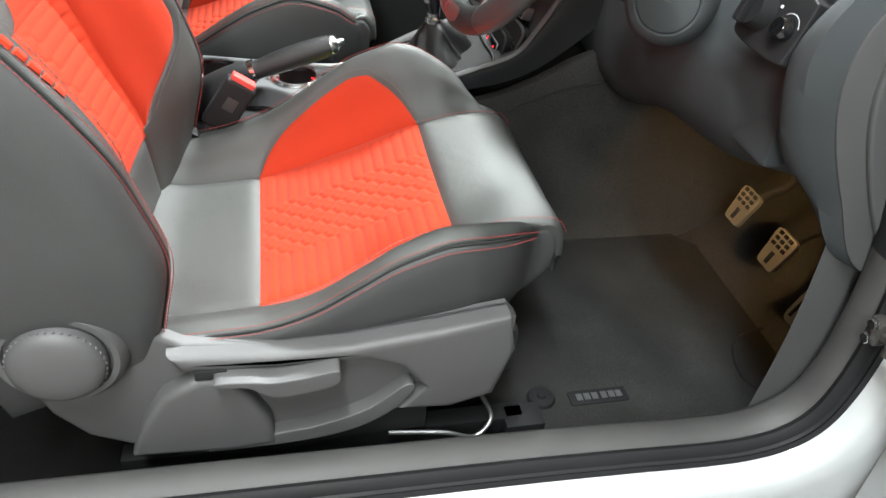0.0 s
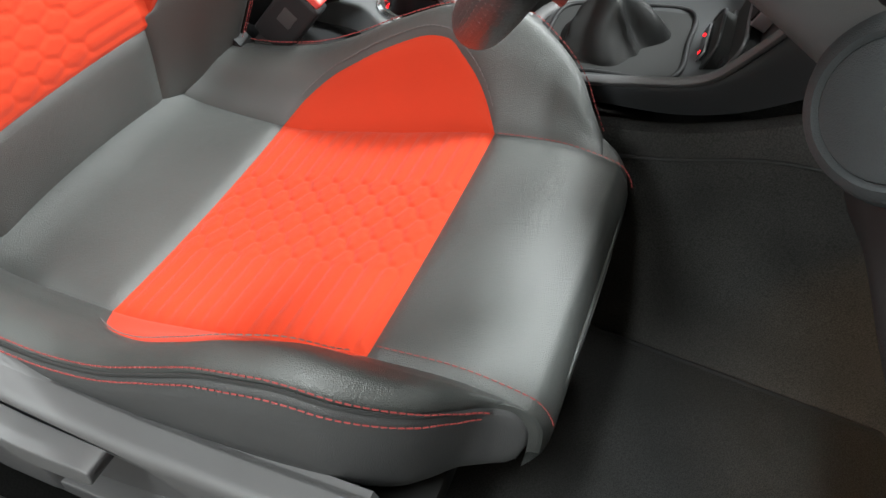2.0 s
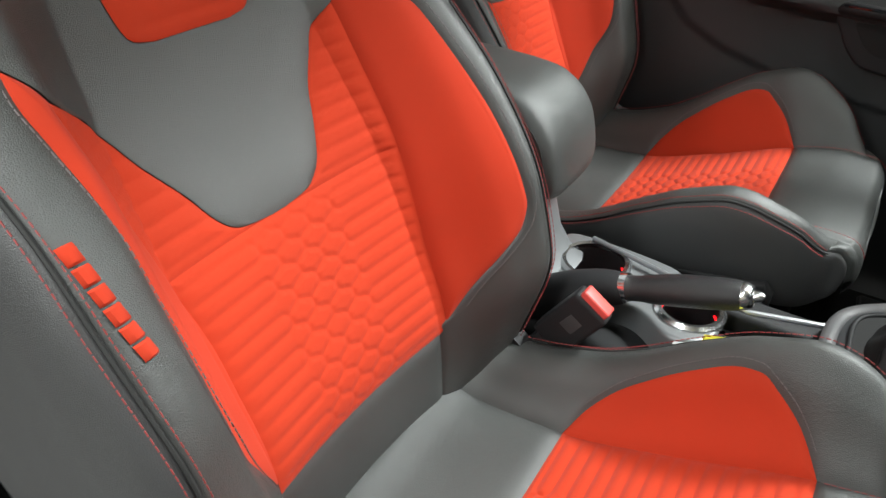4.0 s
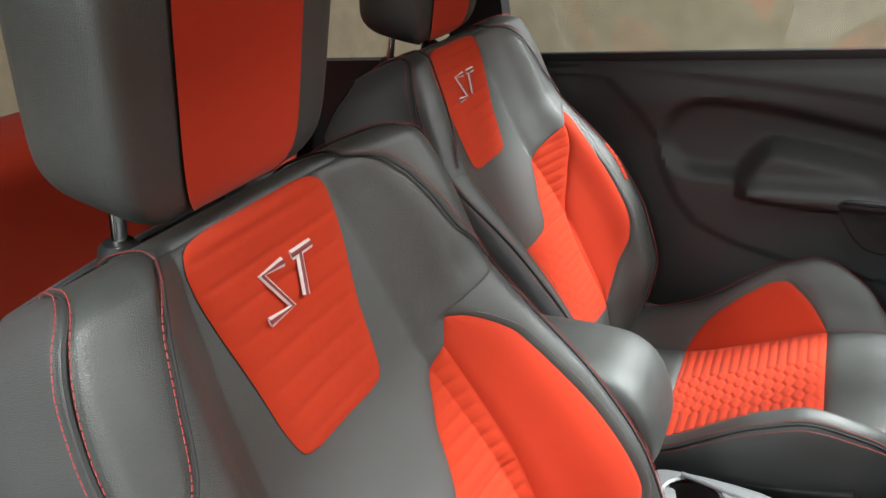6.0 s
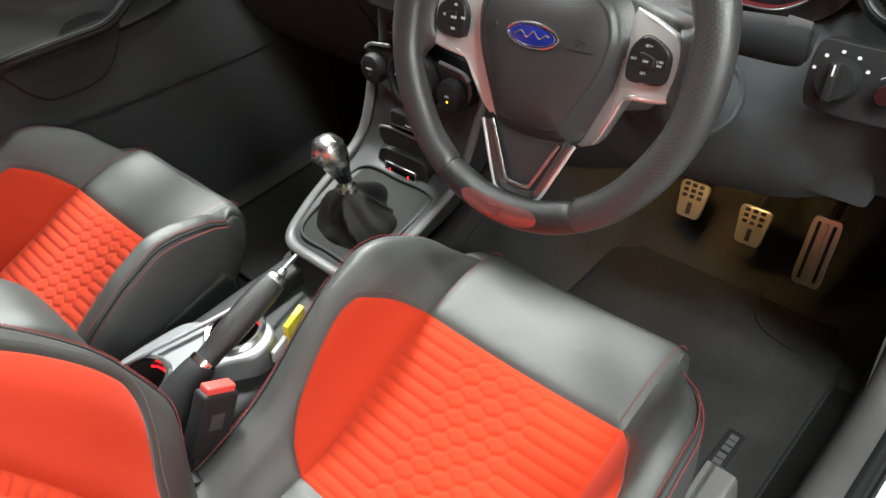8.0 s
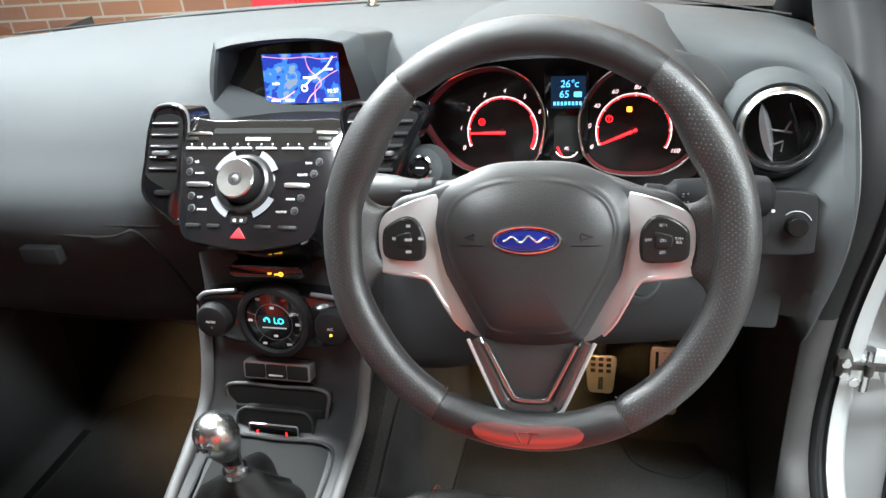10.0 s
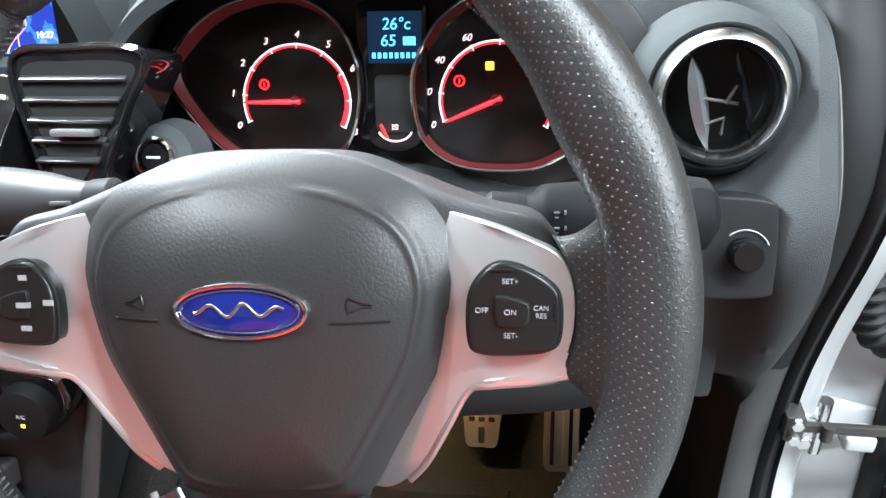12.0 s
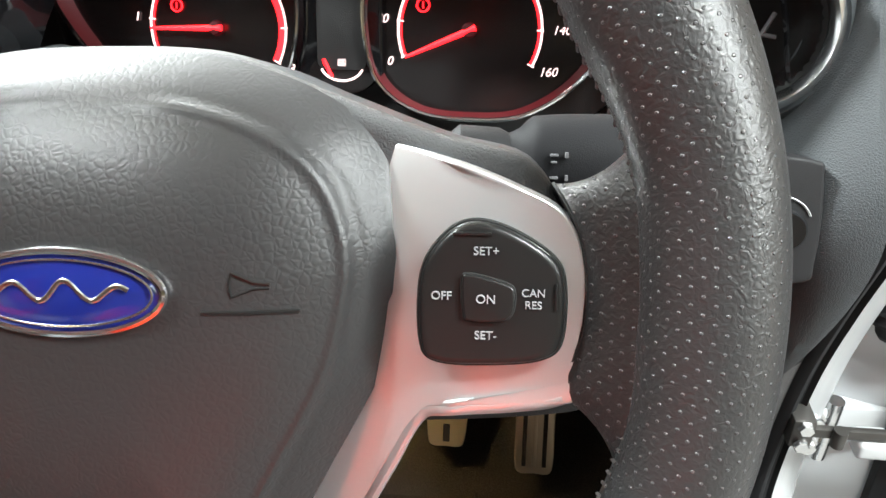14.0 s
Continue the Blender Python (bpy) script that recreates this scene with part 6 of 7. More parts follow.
def lip(y, low, high):
    s = min(max((y + .046) / .088, 0), 1)
    return low + (high - low) * s * s * (3 - 2 * s)


rows = [[(x, y, lip(y, .010, .048)) for x, y in opening], [(x * 1.02, y * 1.05, lip(y, .014, .052)) for x, y in opening], [(x, y, lip(y, -.004, .038)) for x, y in outer], [(x * 1.03, y * 1.06, -.06) for x, y in outer], [(x * 1.03, y * 1.03 - .03, -.22) for x, y in outer]]
part("pod_shell", moved(sheet(np.array(rows), close_u=True), mp), DASH, pod, "soft pod hood")
part("pod_lining", moved(sheet(np.array([[(x, y, lip(y, .010, .048)) for x, y in opening], [(x * .99, y * .98, -.004) for x, y in opening]]), close_u=True), mp), BINNACLE, pod)
part("pod_face", moved(plate([(x, y) for x, y in opening], -.010, -.003, 0), mp), GLOSS, pod, "black panel round the display")
mscreen = mp @ Matrix.Translation((-.003, .002, 0))
MAP = bpy.data.materials.new("map_display")
MAP.use_nodes = True
mt = MAP.node_tree
mb = mt.nodes["Principled BSDF"]
mb.inputs["Base Color"].default_value = (.01, .01, .01, 1)
mb.inputs["Roughness"].default_value = .2
mtc, mno, mra = mt.nodes.new("ShaderNodeTexCoord"), mt.nodes.new("ShaderNodeTexNoise"), mt.nodes.new("ShaderNodeValToRGB")
mno.inputs["Scale"].default_value = 55
mno.inputs["Detail"].default_value = 3
mra.color_ramp.interpolation = "CONSTANT"
mra.color_ramp.elements[0].color = (.012, .03, .26, 1)
mra.color_ramp.elements[1].position, mra.color_ramp.elements[1].color = .50, (.03, .14, .55, 1)
el = mra.color_ramp.elements.new(.60)
el.color = (.16, .22, .30, 1)
mt.links.new(mtc.outputs["Object"], mno.inputs["Vector"])
mt.links.new(mno.outputs["Fac"], mra.inputs["Fac"])
mt.links.new(mra.outputs["Color"], mb.inputs["Emission Color"])
mb.inputs["Emission Strength"].default_value = 1.0
scr = part("map_screen", moved(plate(rounded(.106, .063, .001, 2), -.003, -.0015, 0), mscreen), MAP, pod, "lit blue map display")
ROAD = material("map_road", (1.0, .35, .45), .5, emit=.5)
ROAD2 = material("map_white", (.9, .92, 1.0), .5, emit=.8)
for run, mat, w in (([(-.052, .029), (-.02, .026), (.01, .027), (.03, .024), (.052, .026)], ROAD, .0006), ([(.008, .028), (.012, .012), (.028, -.006), (.012, -.022), (.006, -.031)], ROAD, .0006), ([(.052, .010), (.036, .002), (.020, -.010), (.018, -.030)], ROAD, .0005), ([(.046, .027), (.034, .012), (.015, .0), (.004, -.011)], ROAD2, .0010), ([(-.05, -.022), (-.03, -.026), (-.01, -.016)], ROAD, .0005)):
    part("map_line", moved(tube([(x, y, -.0012) for x, y in smooth_path(run, 24)], w, 4, squash=.3), mscreen), mat, scr)
part("map_marker", moved(tube([(.004 + .0038 * math.cos(t), -.012 + .0038 * math.sin(t), -.0011) for t in np.linspace(0, 6.28, 20)[:-1]], .0011, 5, closed=True, squash=.4), mscreen), ROAD2, scr)
lettering("map_clock", "10:27", .0052, ROAD2, mscreen @ pose(.043, -.0165, -.0010), scr)
for x, y, w in ((-.038, -.0275, .012), (-.018, -.0275, .012), (.040, -.0275, .020), (-.036, -.006, .010), (.012, .001, .018), (.04, .011, .010)):
    part("map_caption", moved(box(x - w / 2, x + w / 2, y - .0013, y + .0013, -.0014, -.0010, 0), mscreen), ROAD2, scr, "unreadable caption bar")
part("pod_ledge", box(-.452, -.250, .222, .345, .640, .662, .006, 3), PLASTIC_DARK, pod, "dark ledge under the display")

# radio panel
radio = thing("radio_panel", "glossy black radio panel with silver knob and buttons", "car radio", frame_axes((-.335, .160, .635), (1, 0, 0), (0, .11, .12)))
face = smooth_path([(-.098, .074), (-.05, .077), (.05, .077), (.104, .074), (.100, .03), (.090, -.03), (.080, -.062), (.045, -.074), (.0035, -.079), (-.045, -.074), (-.080, -.062), (-.090, -.01)], 90, True)
part("fascia", plate(face, -.08, 0, .0018, 3), GLOSS, radio, "piano black fascia")
part("disc_slot", plate(rounded(.126, .0065, .002, 3, .006, .0635), -.002, .0006, 0), BLACK_VOID, radio, "disc slot")
part("slot_lip", box(-.094, -.060, .0585, .0625, -.001, .0016, .0006), SATIN, radio)
part("slot_lip", box(.074, .099, .0585, .0625, -.001, .0016, .0006), SATIN, radio)
part("maker_mark", box(-.0145, .0165, .0515, .0555, -.001, .0008, .0004), WHITE_INK, radio, "plain silver maker bar")
for x in (-.077, -.0477, -.0172, .0136, .0466, .0798):
    part("preset_button", plate(rounded(.026, .0034, .001, 2, x, .0415), -.001, .0024, .0008), PAINTED, radio, "silver preset key")
    for dx in (-.007, .007):
        part("preset_number", box(x + dx - .0008, x + dx + .0008, .0462, .0482, 0, .0005, 0), WHITE_INK, radio)
for x in (-.085, .085):
    part("seek_button", plate(rounded(.016, .004, .001, 2, x, .0535), -.001, .002, .0006), BUTTON, radio)
for x, y, text in ((-.0838, .0269, "CD"), (-.0811, .0131, "RADIO"), (-.074, -.0161, "AUX"), (-.0712, -.0309, "PHONE"), (.0811, .0258, "INFO"), (.0763, .0117, "CLOCK"), (.0642, -.0169, "HOME"), (.0583, -.0320, "TRAFFIC")):
    part("round_button", lathe([(0, .0026), (.0028, .0026), (.0036, .0018), (.0037, 0)], 18, pose(x, y, 0)), BUTTON, radio)
    part("button_rim", tube([(x + .0042 * math.cos(t), y + .0042 * math.sin(t), .0006) for t in np.linspace(0, 6.28, 18)[:-1]], .0004, 4, closed=True), PAINTED, radio)
    sx = 1 if x < 0 else -1
    lettering("button_legend", text, .0026, WHITE_INK, pose(x + sx * (.008 + .0011 * len(text)), y - .0015, .0005), radio)
for x in (-.0664, .0580):
    part("pill_button", plate(rounded(.031, .0062, .003, 4, x, -.0028), -.001, .003, .001), SATIN, radio, "silver pill key")
wing = material("pale_translucent_key", (.20, .205, .225), .34)
for k, a0 in enumerate((28, 118, 208, 298)):
    a = np.radians(np.linspace(a0 - 4, a0 + 38, 12))
    rows = [[(-.0075 + r * math.cos(t), -.0015 + r * math.sin(t), .0022) for r in (.0355, .0375, .0405, .0435)] for t in a]
    part("corner_key", sheet(np.array(rows)), wing, radio, "pale corner key")
part("knob_ring", lathe([(.0, 0), (.036, 0), (.0355, .004), (.033, .008), (.029, .009), (.026, .006)], 48, pose(-.0075, -.0015, 0)), BUTTON, radio, "black ring round the knob")
kn = part("volume_knob", lathe([(.0245, 0), (.0245, .018), (.0235, .0205), (.021, .0215), (.0, .0215)], 56, pose(-.0075, -.0015, .002)), PLASTIC_DARK, radio, "silver-faced volume knob")
part("knob_face", lathe([(.0228, .0232), (.0215, .0247), (.0085, .0235), (.0080, .0225), (.0070, .0232), (.0, .0240)], 48, pose(-.0075, -.0015, 0)), SATIN, kn, "brushed silver knob face")
part("hazard_button", plate([(-.0165, -.0655), (.0025, -.0655), (-.007, -.0525)], -.001, .0022, .0012), material("red_hazard", (.60, .02, .03), .35), radio, "red triangular hazard button")
part("lock_button", plate(rounded(.020, .0085, .002, 3, -.0085, -.0445), -.001, .0022, .0008), BUTTON, radio)
for x in (-.0130, -.0045):
    part("lock_symbol", box(x - .0018, x + .0018, -.0465, -.0430, .002, .0026, .0004), WHITE_INK, radio)
for x, w in ((-.066, .018), (-.040, .016), (.022, .020), (.052, .022)):
    part("lower_key", plate(rounded(w, .0045, .001, 2, x, -.0515), -.001, .0020, .0006), BUTTON, radio)

# side vents
VENT_RIM = material("grey_satin_vent_edge", (.20, .205, .21), .30, metal=.5)
VANE = material("satin_vane", (.028, .028, .030), .34)


def tall_vent(x, sgn, label):
    v = thing("air_vent", label, "air vent", frame_axes((x, .190, .640), (1, 0, 0), (0, .30, 1)), "dashboard vents")
    if sgn > 0:
        ol = [(.0002, .0727), (.0330, .0641), (.0230, .0000), (.0095, -.0640), (-.0120, -.0560), (-.0357, -.0313), (-.0270, .010), (-.0150, .052)]
    else:
        ol = [(-.0330, .0641), (.0060, .0730), (.0600, .0690), (.0460, .0340), (.0310, .0030), (.0160, -.0300), (-.0095, -.0640), (-.0230, .0)]
    o = smooth_path(ol, 70, True)
    c = o.mean(0)
    part("surround", plate([tuple(p) for p in o], -.05, .002, .002), GLOSS, v, "gloss black vent surround")
    part("outer_rim", tube([(c[0] + (x0 - c[0]) * 1.03, c[1] + (y0 - c[1]) * 1.02, .0005) for x0, y0 in o], .0022, 8, closed=True), VENT_RIM if sgn > 0 else GLOSS, v, "satin edge of the vent")
    part("rim", tube([(x0, y0, .003) for x0, y0 in o], .0018, 8, closed=True), GLOSS, v, "gloss black vent rim")
    inn = np.array([c + (p - c) * .86 for p in o])
    # No opening here: a flat plate whose black colour is the duct's shade.
    part("duct", plate([(x0, y0 * .78 + .014) for x0, y0 in inn], -.02, .0026, 0), BLACK_VOID, v)
    for i in range(5):
        y = .056 - i * .0135
        xa = -.0085 - .0030 * i if sgn > 0 else -.0250 + .0010 * i
        xb = .0235 - .0025 * i if sgn > 0 else .0480 - .0065 * i
        part("vane", moved(box(xa - .002, xb + .001, -.0012, .0012, -.009, .0070, .0008), pose(0, y, 0, 28)), VANE, v, "satin grey vent vane")
    part("tab", box((-.012 if sgn > 0 else -.006), (.008 if sgn > 0 else .026), .0165, .0215, .003, .012, .002), PAINTED, v, "silver-edged vent tab")
    part("thumbwheel", plate(rounded(.022, .006, .003, 4, -.008 * sgn - (.006 if sgn < 0 else 0), -.030), 0, .006, .001), PLASTIC_DARK, v)
    return v


tall_vent(-.460, 1, "tall gloss-rimmed vent beside the radio")
tall_vent(-.195, -1, "tall gloss-rimmed vent between radio and dials")


def round_vent(at, label, turn):
    v = thing("round_vent", label, "air vent", at, "round vents")
    part("bezel", lathe([(.034, -.03), (.036, .004), (.0385, .008), (.0420, .006), (.0445, .000), (.0445, -.01)], 56), SATIN, v, "satin silver vent ring")
    part("pod", lathe([(.0445, -.01), (.048, -.004), (.053, -.010), (.058, -.028), (.060, -.06)], 56), DASH, v)
    part("duct", lathe([(.0, -.028), (.035, -.028), (.0355, 0)], 40), BLACK_VOID, v)
    for x in (-.014, .013):
        blade = []
        for i in range(17):
            y = -.030 + .060 * i / 16
            w = .006 * (1 - abs(i / 8 - 1) ** 3) + .0015
            blade.append([(x + .010 * (1 - (i / 8 - 1) ** 2) * (.4 if x > 0 else -.2) - w * .6, y, .004), (x, y, .007), (x + w, y, -.012)])
        part("blade", moved(sheet(np.array(blade)), pose(0, 0, 0, 0, 0, turn)), GLOSS if x > 0 else PAINTED, v, "curved vent blade")
    web = merge(tube([(-.012, .0, -.004), (.012, -.004, -.004)], .0012, 5), tube([(-.010, -.018, -.004), (.004, -.013, -.004), (.003, -.024, -.004)], .0012, 5), tube([(.004, -.004, -.004), (.010, .008, -.004)], .0012, 5))
    part("link", web, PLASTIC, v)
    return v


round_vent(frame_axes((.237, .249, .662), (1, 0, 0.0), (0, .22, 1)), "round silver-rimmed vent at the driver's door", 14)
round_vent(frame_axes((-.935, .225, .665), (1, 0, 0.0), (0, .22, 1)), "round silver-rimmed vent at the passenger's door", -14)

# start button, lights panel, knee panel
start = thing("start_button", "round chrome-ringed engine start button", "button", frame_axes((-.147, .212, .632), (1, 0, 0), (0, .5, 1)))
part("ring", lathe([(.0105, 0), (.0125, .004), (.0145, .003), (.0155, -.004)], 36), CHROME, start)
part("cap", lathe([(0, .003), (.009, .0028), (.0105, 0)], 30), GLOSS, start)
part("cap_mark", box(-.005, .005, -.0008, .0008, .0028, .0034, 0), WHITE_INK, start, "plain white bar")
part("start_pod", lathe([(.0155, -.003), (.024, -.008), (.03, -.03)], 30), DASH, start)
lights = thing("light_switch_panel", "black headlamp switch panel with rotary knobs", "switch panel", frame_axes((.243, .196, .580), (1, 0, 0), (0, .35, 1)))
part("panel", plate(smooth_path([(-.060, .030), (-.03, .034), (.022, .032), (.030, .022), (.031, -.020), (.022, -.033), (-.045, -.033), (-.062, -.02)], 60, True), -.03, .0, .004, 3), PLASTIC_DARK, lights)
sw = part("main_knob", lathe([(.0205, 0), (.0195, .006), (.017, .016), (.0, .017)], 40, pose(-.034, .0, 0)), PLASTIC_DARK, lights, "rotary headlamp knob")
part("knob_grip", box(-.0385, -.0295, -.018, .018, .014, .026, .003), PLASTIC_DARK, sw)
part("knob_mark", box(-.0347, -.0333, .006, .016, .0255, .0266, 0), WHITE_INK, sw)
part("dimmer_knob", lathe([(.0115, 0), (.0105, .010), (.009, .012), (.0, .012)], 30, pose(.011, -.003, 0)), GLOSS, lights, "small dimmer knob")
part("dimmer_arc", tube([(.011 + .0155 * math.cos(t), -.003 + .0155 * math.sin(t), .0006) for t in np.linspace(.4, 2.3, 16)], .0006, 4), INK_GREY, lights)
for k, t in enumerate(np.linspace(.5, 2.9, 5)):
    part("switch_symbol", box(-.034 + .0255 * math.cos(t) - .0016, -.034 + .0255 * math.cos(t) + .0016, .0255 * math.sin(t) - .0014, .0255 * math.sin(t) + .0014, 0, .0006, 0), WHITE_INK, lights, "small white symbol")
part("fuse_lid", box(.150, .258, .222, .250, .425, .490, .008), DASH, dash, "fuse lid under the light switch")


# ---- centre console ----
console = thing("centre_console", "satin grey centre console with switches and gear surround", "console", pose(XC, 0, 0))


def band(name, sections, mat, label="", n=60, parent=None):
    """A skin through rows of points that follow one another along the car; each row is smoothed across."""
    rows = np.array([smooth_path(r, 36) for r in sections])
    full = np.zeros((n, 36, 3))
    for j in range(36):
        full[:, j] = smooth_path(rows[:, j], n)
    return part(name, sheet(full), mat, parent or console, label)


CONSOLE_SKIN = material("satin_console_grey", (.028, .029, .031), .55, spec=.35, metal=0.0, mottle=.05)
# side walls and body under the switches
band("console_body", [
    [(-.116, .30, .46), (-.122, .190, .52), (-.05, .190, .535), (.05, .190, .535), (.112, .190, .52), (.106, .30, .46)],
    [(-.108, .235, .405), (-.116, .172, .47), (-.05, .170, .49), (.05, .170, .49), (.108, .172, .47), (.104, .235, .405)],
    [(-.100, .180, .352), (-.106, .140, .405), (-.05, .142, .42), (.05, .142, .42), (.104, .140, .405), (.096, .180, .352)],
    [(-.098, .130, .318), (-.106, .112, .365), (-.05, .124, .345), (.05, .124, .345), (.104, .112, .365), (.096, .130, .318)],
    [(-.096, .074, .296), (-.106, .068, .336), (-.05, .072, .320), (.05, .072, .320), (.104, .068, .336), (.095, .074, .296)],
    [(-.092, -.02, .276), (-.100, -.03, .304), (-.05, -.03, .300), (.05, -.03, .300), (.100, -.03, .304), (.092, -.02, .276)],
    [(-.086, -.07, .235), (-.088, -.088, .274), (-.04, -.095, .284), (.04, -.095, .284), (.088, -.088, .274), (.086, -.07, .235)],
    [(-.070, -.085, .15), (-.062, -.112, .225), (-.03, -.118, .232), (.03, -.118, .232), (.062, -.112, .225), (.070, -.085, .15)],
], CONSOLE_SKIN, "satin grey console skin")
trim = smooth_path([(-.116, .160, .46), (-.108, .122, .390), (-.107, .09, .350), (-.104, .03, .326), (-.098, -.04, .302), (-.078, -.092, .284), (0, -.104, .290), (.078, -.092, .284), (.098, -.04, .302), (.104, .03, .326), (.107, .09, .350), (.108, .122, .390), (.112, .160, .46)], 90)
part("surround_rim", tube(trim, .0085, 12, squash=.6), PLASTIC, console, "dark grey rim round the gear surround")
mk = frame_axes((0, .140, .462), (1, 0, 0), (0, .15, 1))
bar = plate(smooth_path([(-.105, .020), (-.09, .029), (-.02, .036), (.03, .036), (.092, .029), (.105, .020), (.103, -.010), (.06, -.036), (-.06, -.036), (-.103, -.012)], 70, True), -.03, .006, .005, 3)
climate = thing("climate_controls", "black climate control panel with a large dial and two knobs", "climate control", pose(XC, 0, 0) @ mk)
part("panel", bar, GLOSS, climate)
part("panel_trim", tube([(x, y, .0045) for x, y in smooth_path([(-.104, .022), (-.09, .031), (-.05, .036)], 20)], .003, 8), PAINTED, climate)
part("panel_trim", tube([(x, y, .0045) for x, y in smooth_path([(.104, .022), (.09, .031), (.05, .036)], 20)], .003, 8), PAINTED, climate)
part("dial_ring", lathe([(.049, .0), (.0485, .012), (.046, .017), (.0405, .018), (.0385, .013)], 64), PLASTIC_DARK, climate, "thick black dial ring")
face_ob = part("dial_face", lathe([(.0385, .012), (.036, .013), (.0, .013)], 56), GLOSS, climate, "round black key field")
part("key_ring", tube([(.0245 * math.cos(t), .0245 * math.sin(t), .0132) for t in np.linspace(0, 6.28, 50)[:-1]], .0004, 5, closed=True), PLASTIC, face_ob)
for t in (.35, 1.57, 2.8, 4.0, 5.4):
    part("key_line", tube([(.0250 * math.cos(t), .0250 * math.sin(t), .0132), (.0365 * math.cos(t), .0365 * math.sin(t), .0132)], .0004, 5), PLASTIC, face_ob)
for x, y in ((-.017, .030), (.017, .030), (0, .019), (-.031, .001), (.031, -.002), (0, -.019), (-.016, -.030)):
    part("key_symbol", box(x - .0028, x + .0028, y - .0016, y + .0016, .0128, .0136, .0006), WHITE_INK if x < .016 or y < .02 else RED_PLASTIC, face_ob, "small plain symbol")
lettering("key_legend", "OFF", .0030, WHITE_INK, pose(.017, -.030, .0136), face_ob)
part("display", plate(rounded(.040, .014, .002, 3, .0, .001), .012, .0136, 0), BLACK_VOID, face_ob)
lettering("display_text", "LO", .0075, GLOW_CYAN, pose(.0075, .0018, .0142), face_ob)
part("display_symbol", tube([(-.0085 + .0035 * math.cos(t), .002 + .0035 * math.sin(t), .0140) for t in np.linspace(-.6, 3.6, 14)], .0009, 5), GLOW_CYAN, face_ob)
part("display_bar", box(-.016, .016, -.0085, -.0072, .0128, .0138, 0), WHITE_INK, face_ob)
for x, lab in ((-.083, "AUTO"), (.076, "A/C")):
    kb = part("side_knob", lathe([(.0235, 0), (.0225, .010), (.0205, .015), (.0170, .0165), (.0, .0160)], 44, pose(x, -.003, .003)), PLASTIC_DARK, climate, "round knob")
    part("knob_arc", tube([(x + .0172 * math.cos(t), -.003 + .0172 * math.sin(t), .0188) for t in np.linspace(-.3, 3.4, 26)], .0010, 5, squash=.5), PAINTED if x < 0 else BADGE_BLUE, kb)
    lettering("knob_legend", lab, .0034, WHITE_INK, pose(x, -.002, .0197), kb)
    part("knob_lamp", box(x - .0016, x + .0016, -.0115, -.0085, .0186, .0198, .0005), GLOW_AMBER if x > 0 else PLASTIC, kb)
part("airbag_strip", plate(rounded(.098, .017, .007, 4, -.004, .064), -.02, .008, .003), GLOSS, climate, "black strip with a passenger airbag lamp")
lettering("strip_legend", "OFF", .0022, GLOW_AMBER, pose(.002, .0625, .0086), climate)
part("strip_lamp", merge(box(.008, .014, .0612, .0625, .008, .0088, 0), tube([(.0165 + .0022 * math.cos(t), .0622 + .0022 * math.sin(t), .0084) for t in np.linspace(0, 6.28, 12)[:-1]], .0008, 5, closed=True)), GLOW_AMBER, climate, "lit amber airbag lamp")
# key row, tray and heated seat switch
row_ob = thing("key_row", "row of three dark keys in a silver frame", "switch panel", pose(XC, 0, 0) @ frame_axes((-.009, .1235, .391), (1, 0, 0), (0, .30, 1)))
part("key_frame", plate(rounded(.092, .024, .004, 4), -.012, .004, .0015), PAINTED, row_ob, "silver frame")
for i in range(3):
    part("key", plate(rounded(.0275, .018, .002, 3, -.029 + i * .029, 0), 0, .0062, .001), PLASTIC_DARK, row_ob)
part("key_legend", box(-.0095, .0095, -.0055, -.0035, .006, .0067, 0), WHITE_INK, row_ob, "unreadable white legend")
tray = thing("storage_tray", "storage recess drawn as a flat black plate in the console", "storage tray", pose(XC, 0, 0) @ frame_axes((-.010, .1085, .330), (1, 0, 0), (0, .30, 1)))
tl = smooth_path([(-.070, .038), (.0, .040), (.062, .038), (.064, .010), (.056, -.030), (.036, -.048), (-.044, -.048), (-.064, -.030), (-.072, .010)], 60, True)
# Flat plate; the tray's shaded depth is only its black colour.
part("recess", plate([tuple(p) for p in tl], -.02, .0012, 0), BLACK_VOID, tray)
part("recess_rim", tube([(x, y, .0015) for x, y in tl], .0025, 8, closed=True), PLASTIC, tray)
part("tray_lip", box(-.062, .058, .002, .012, -.002, .006, .002), PLASTIC_DARK, tray)
heat = thing("heated_seat_switch", "black heated seat switches with red symbols", "switch", pose(XC, 0, 0) @ frame_axes((-.012, .092, .318), (1, 0, 0), (0, .30, 1)))
# Black plate in place of a shaded recess round the switches.
part("recess_shade", plate(rounded(.104, .050, .016, 5, 0, .006), -.010, .0050, .002), BLACK_VOID, heat, "flat black plate for the shade round the switches")
part("recess_edge", tube([(x, y, .0050) for x, y in rounded(.104, .050, .016, 5, 0, .006)], .0020, 8, closed=True), CONSOLE_SKIN, heat)
part("switch_body", plate(rounded(.066, .024, .003, 3), -.004, .010, .0015), GLOSS, heat)
part("switch_frame", tube([(x, y, .0095) for x, y in rounded(.067, .025, .003, 3)], .0012, 6, closed=True), PAINTED, heat)
for x in (-.020, .020):
    part("seat_symbol", merge(box(x - .003, x - .001, -.004, .004, .0095, .0106, 0), box(x - .003, x + .004, -.004, -.002, .0095, .0106, 0)), GLOW_RED, heat, "red seat symbol")
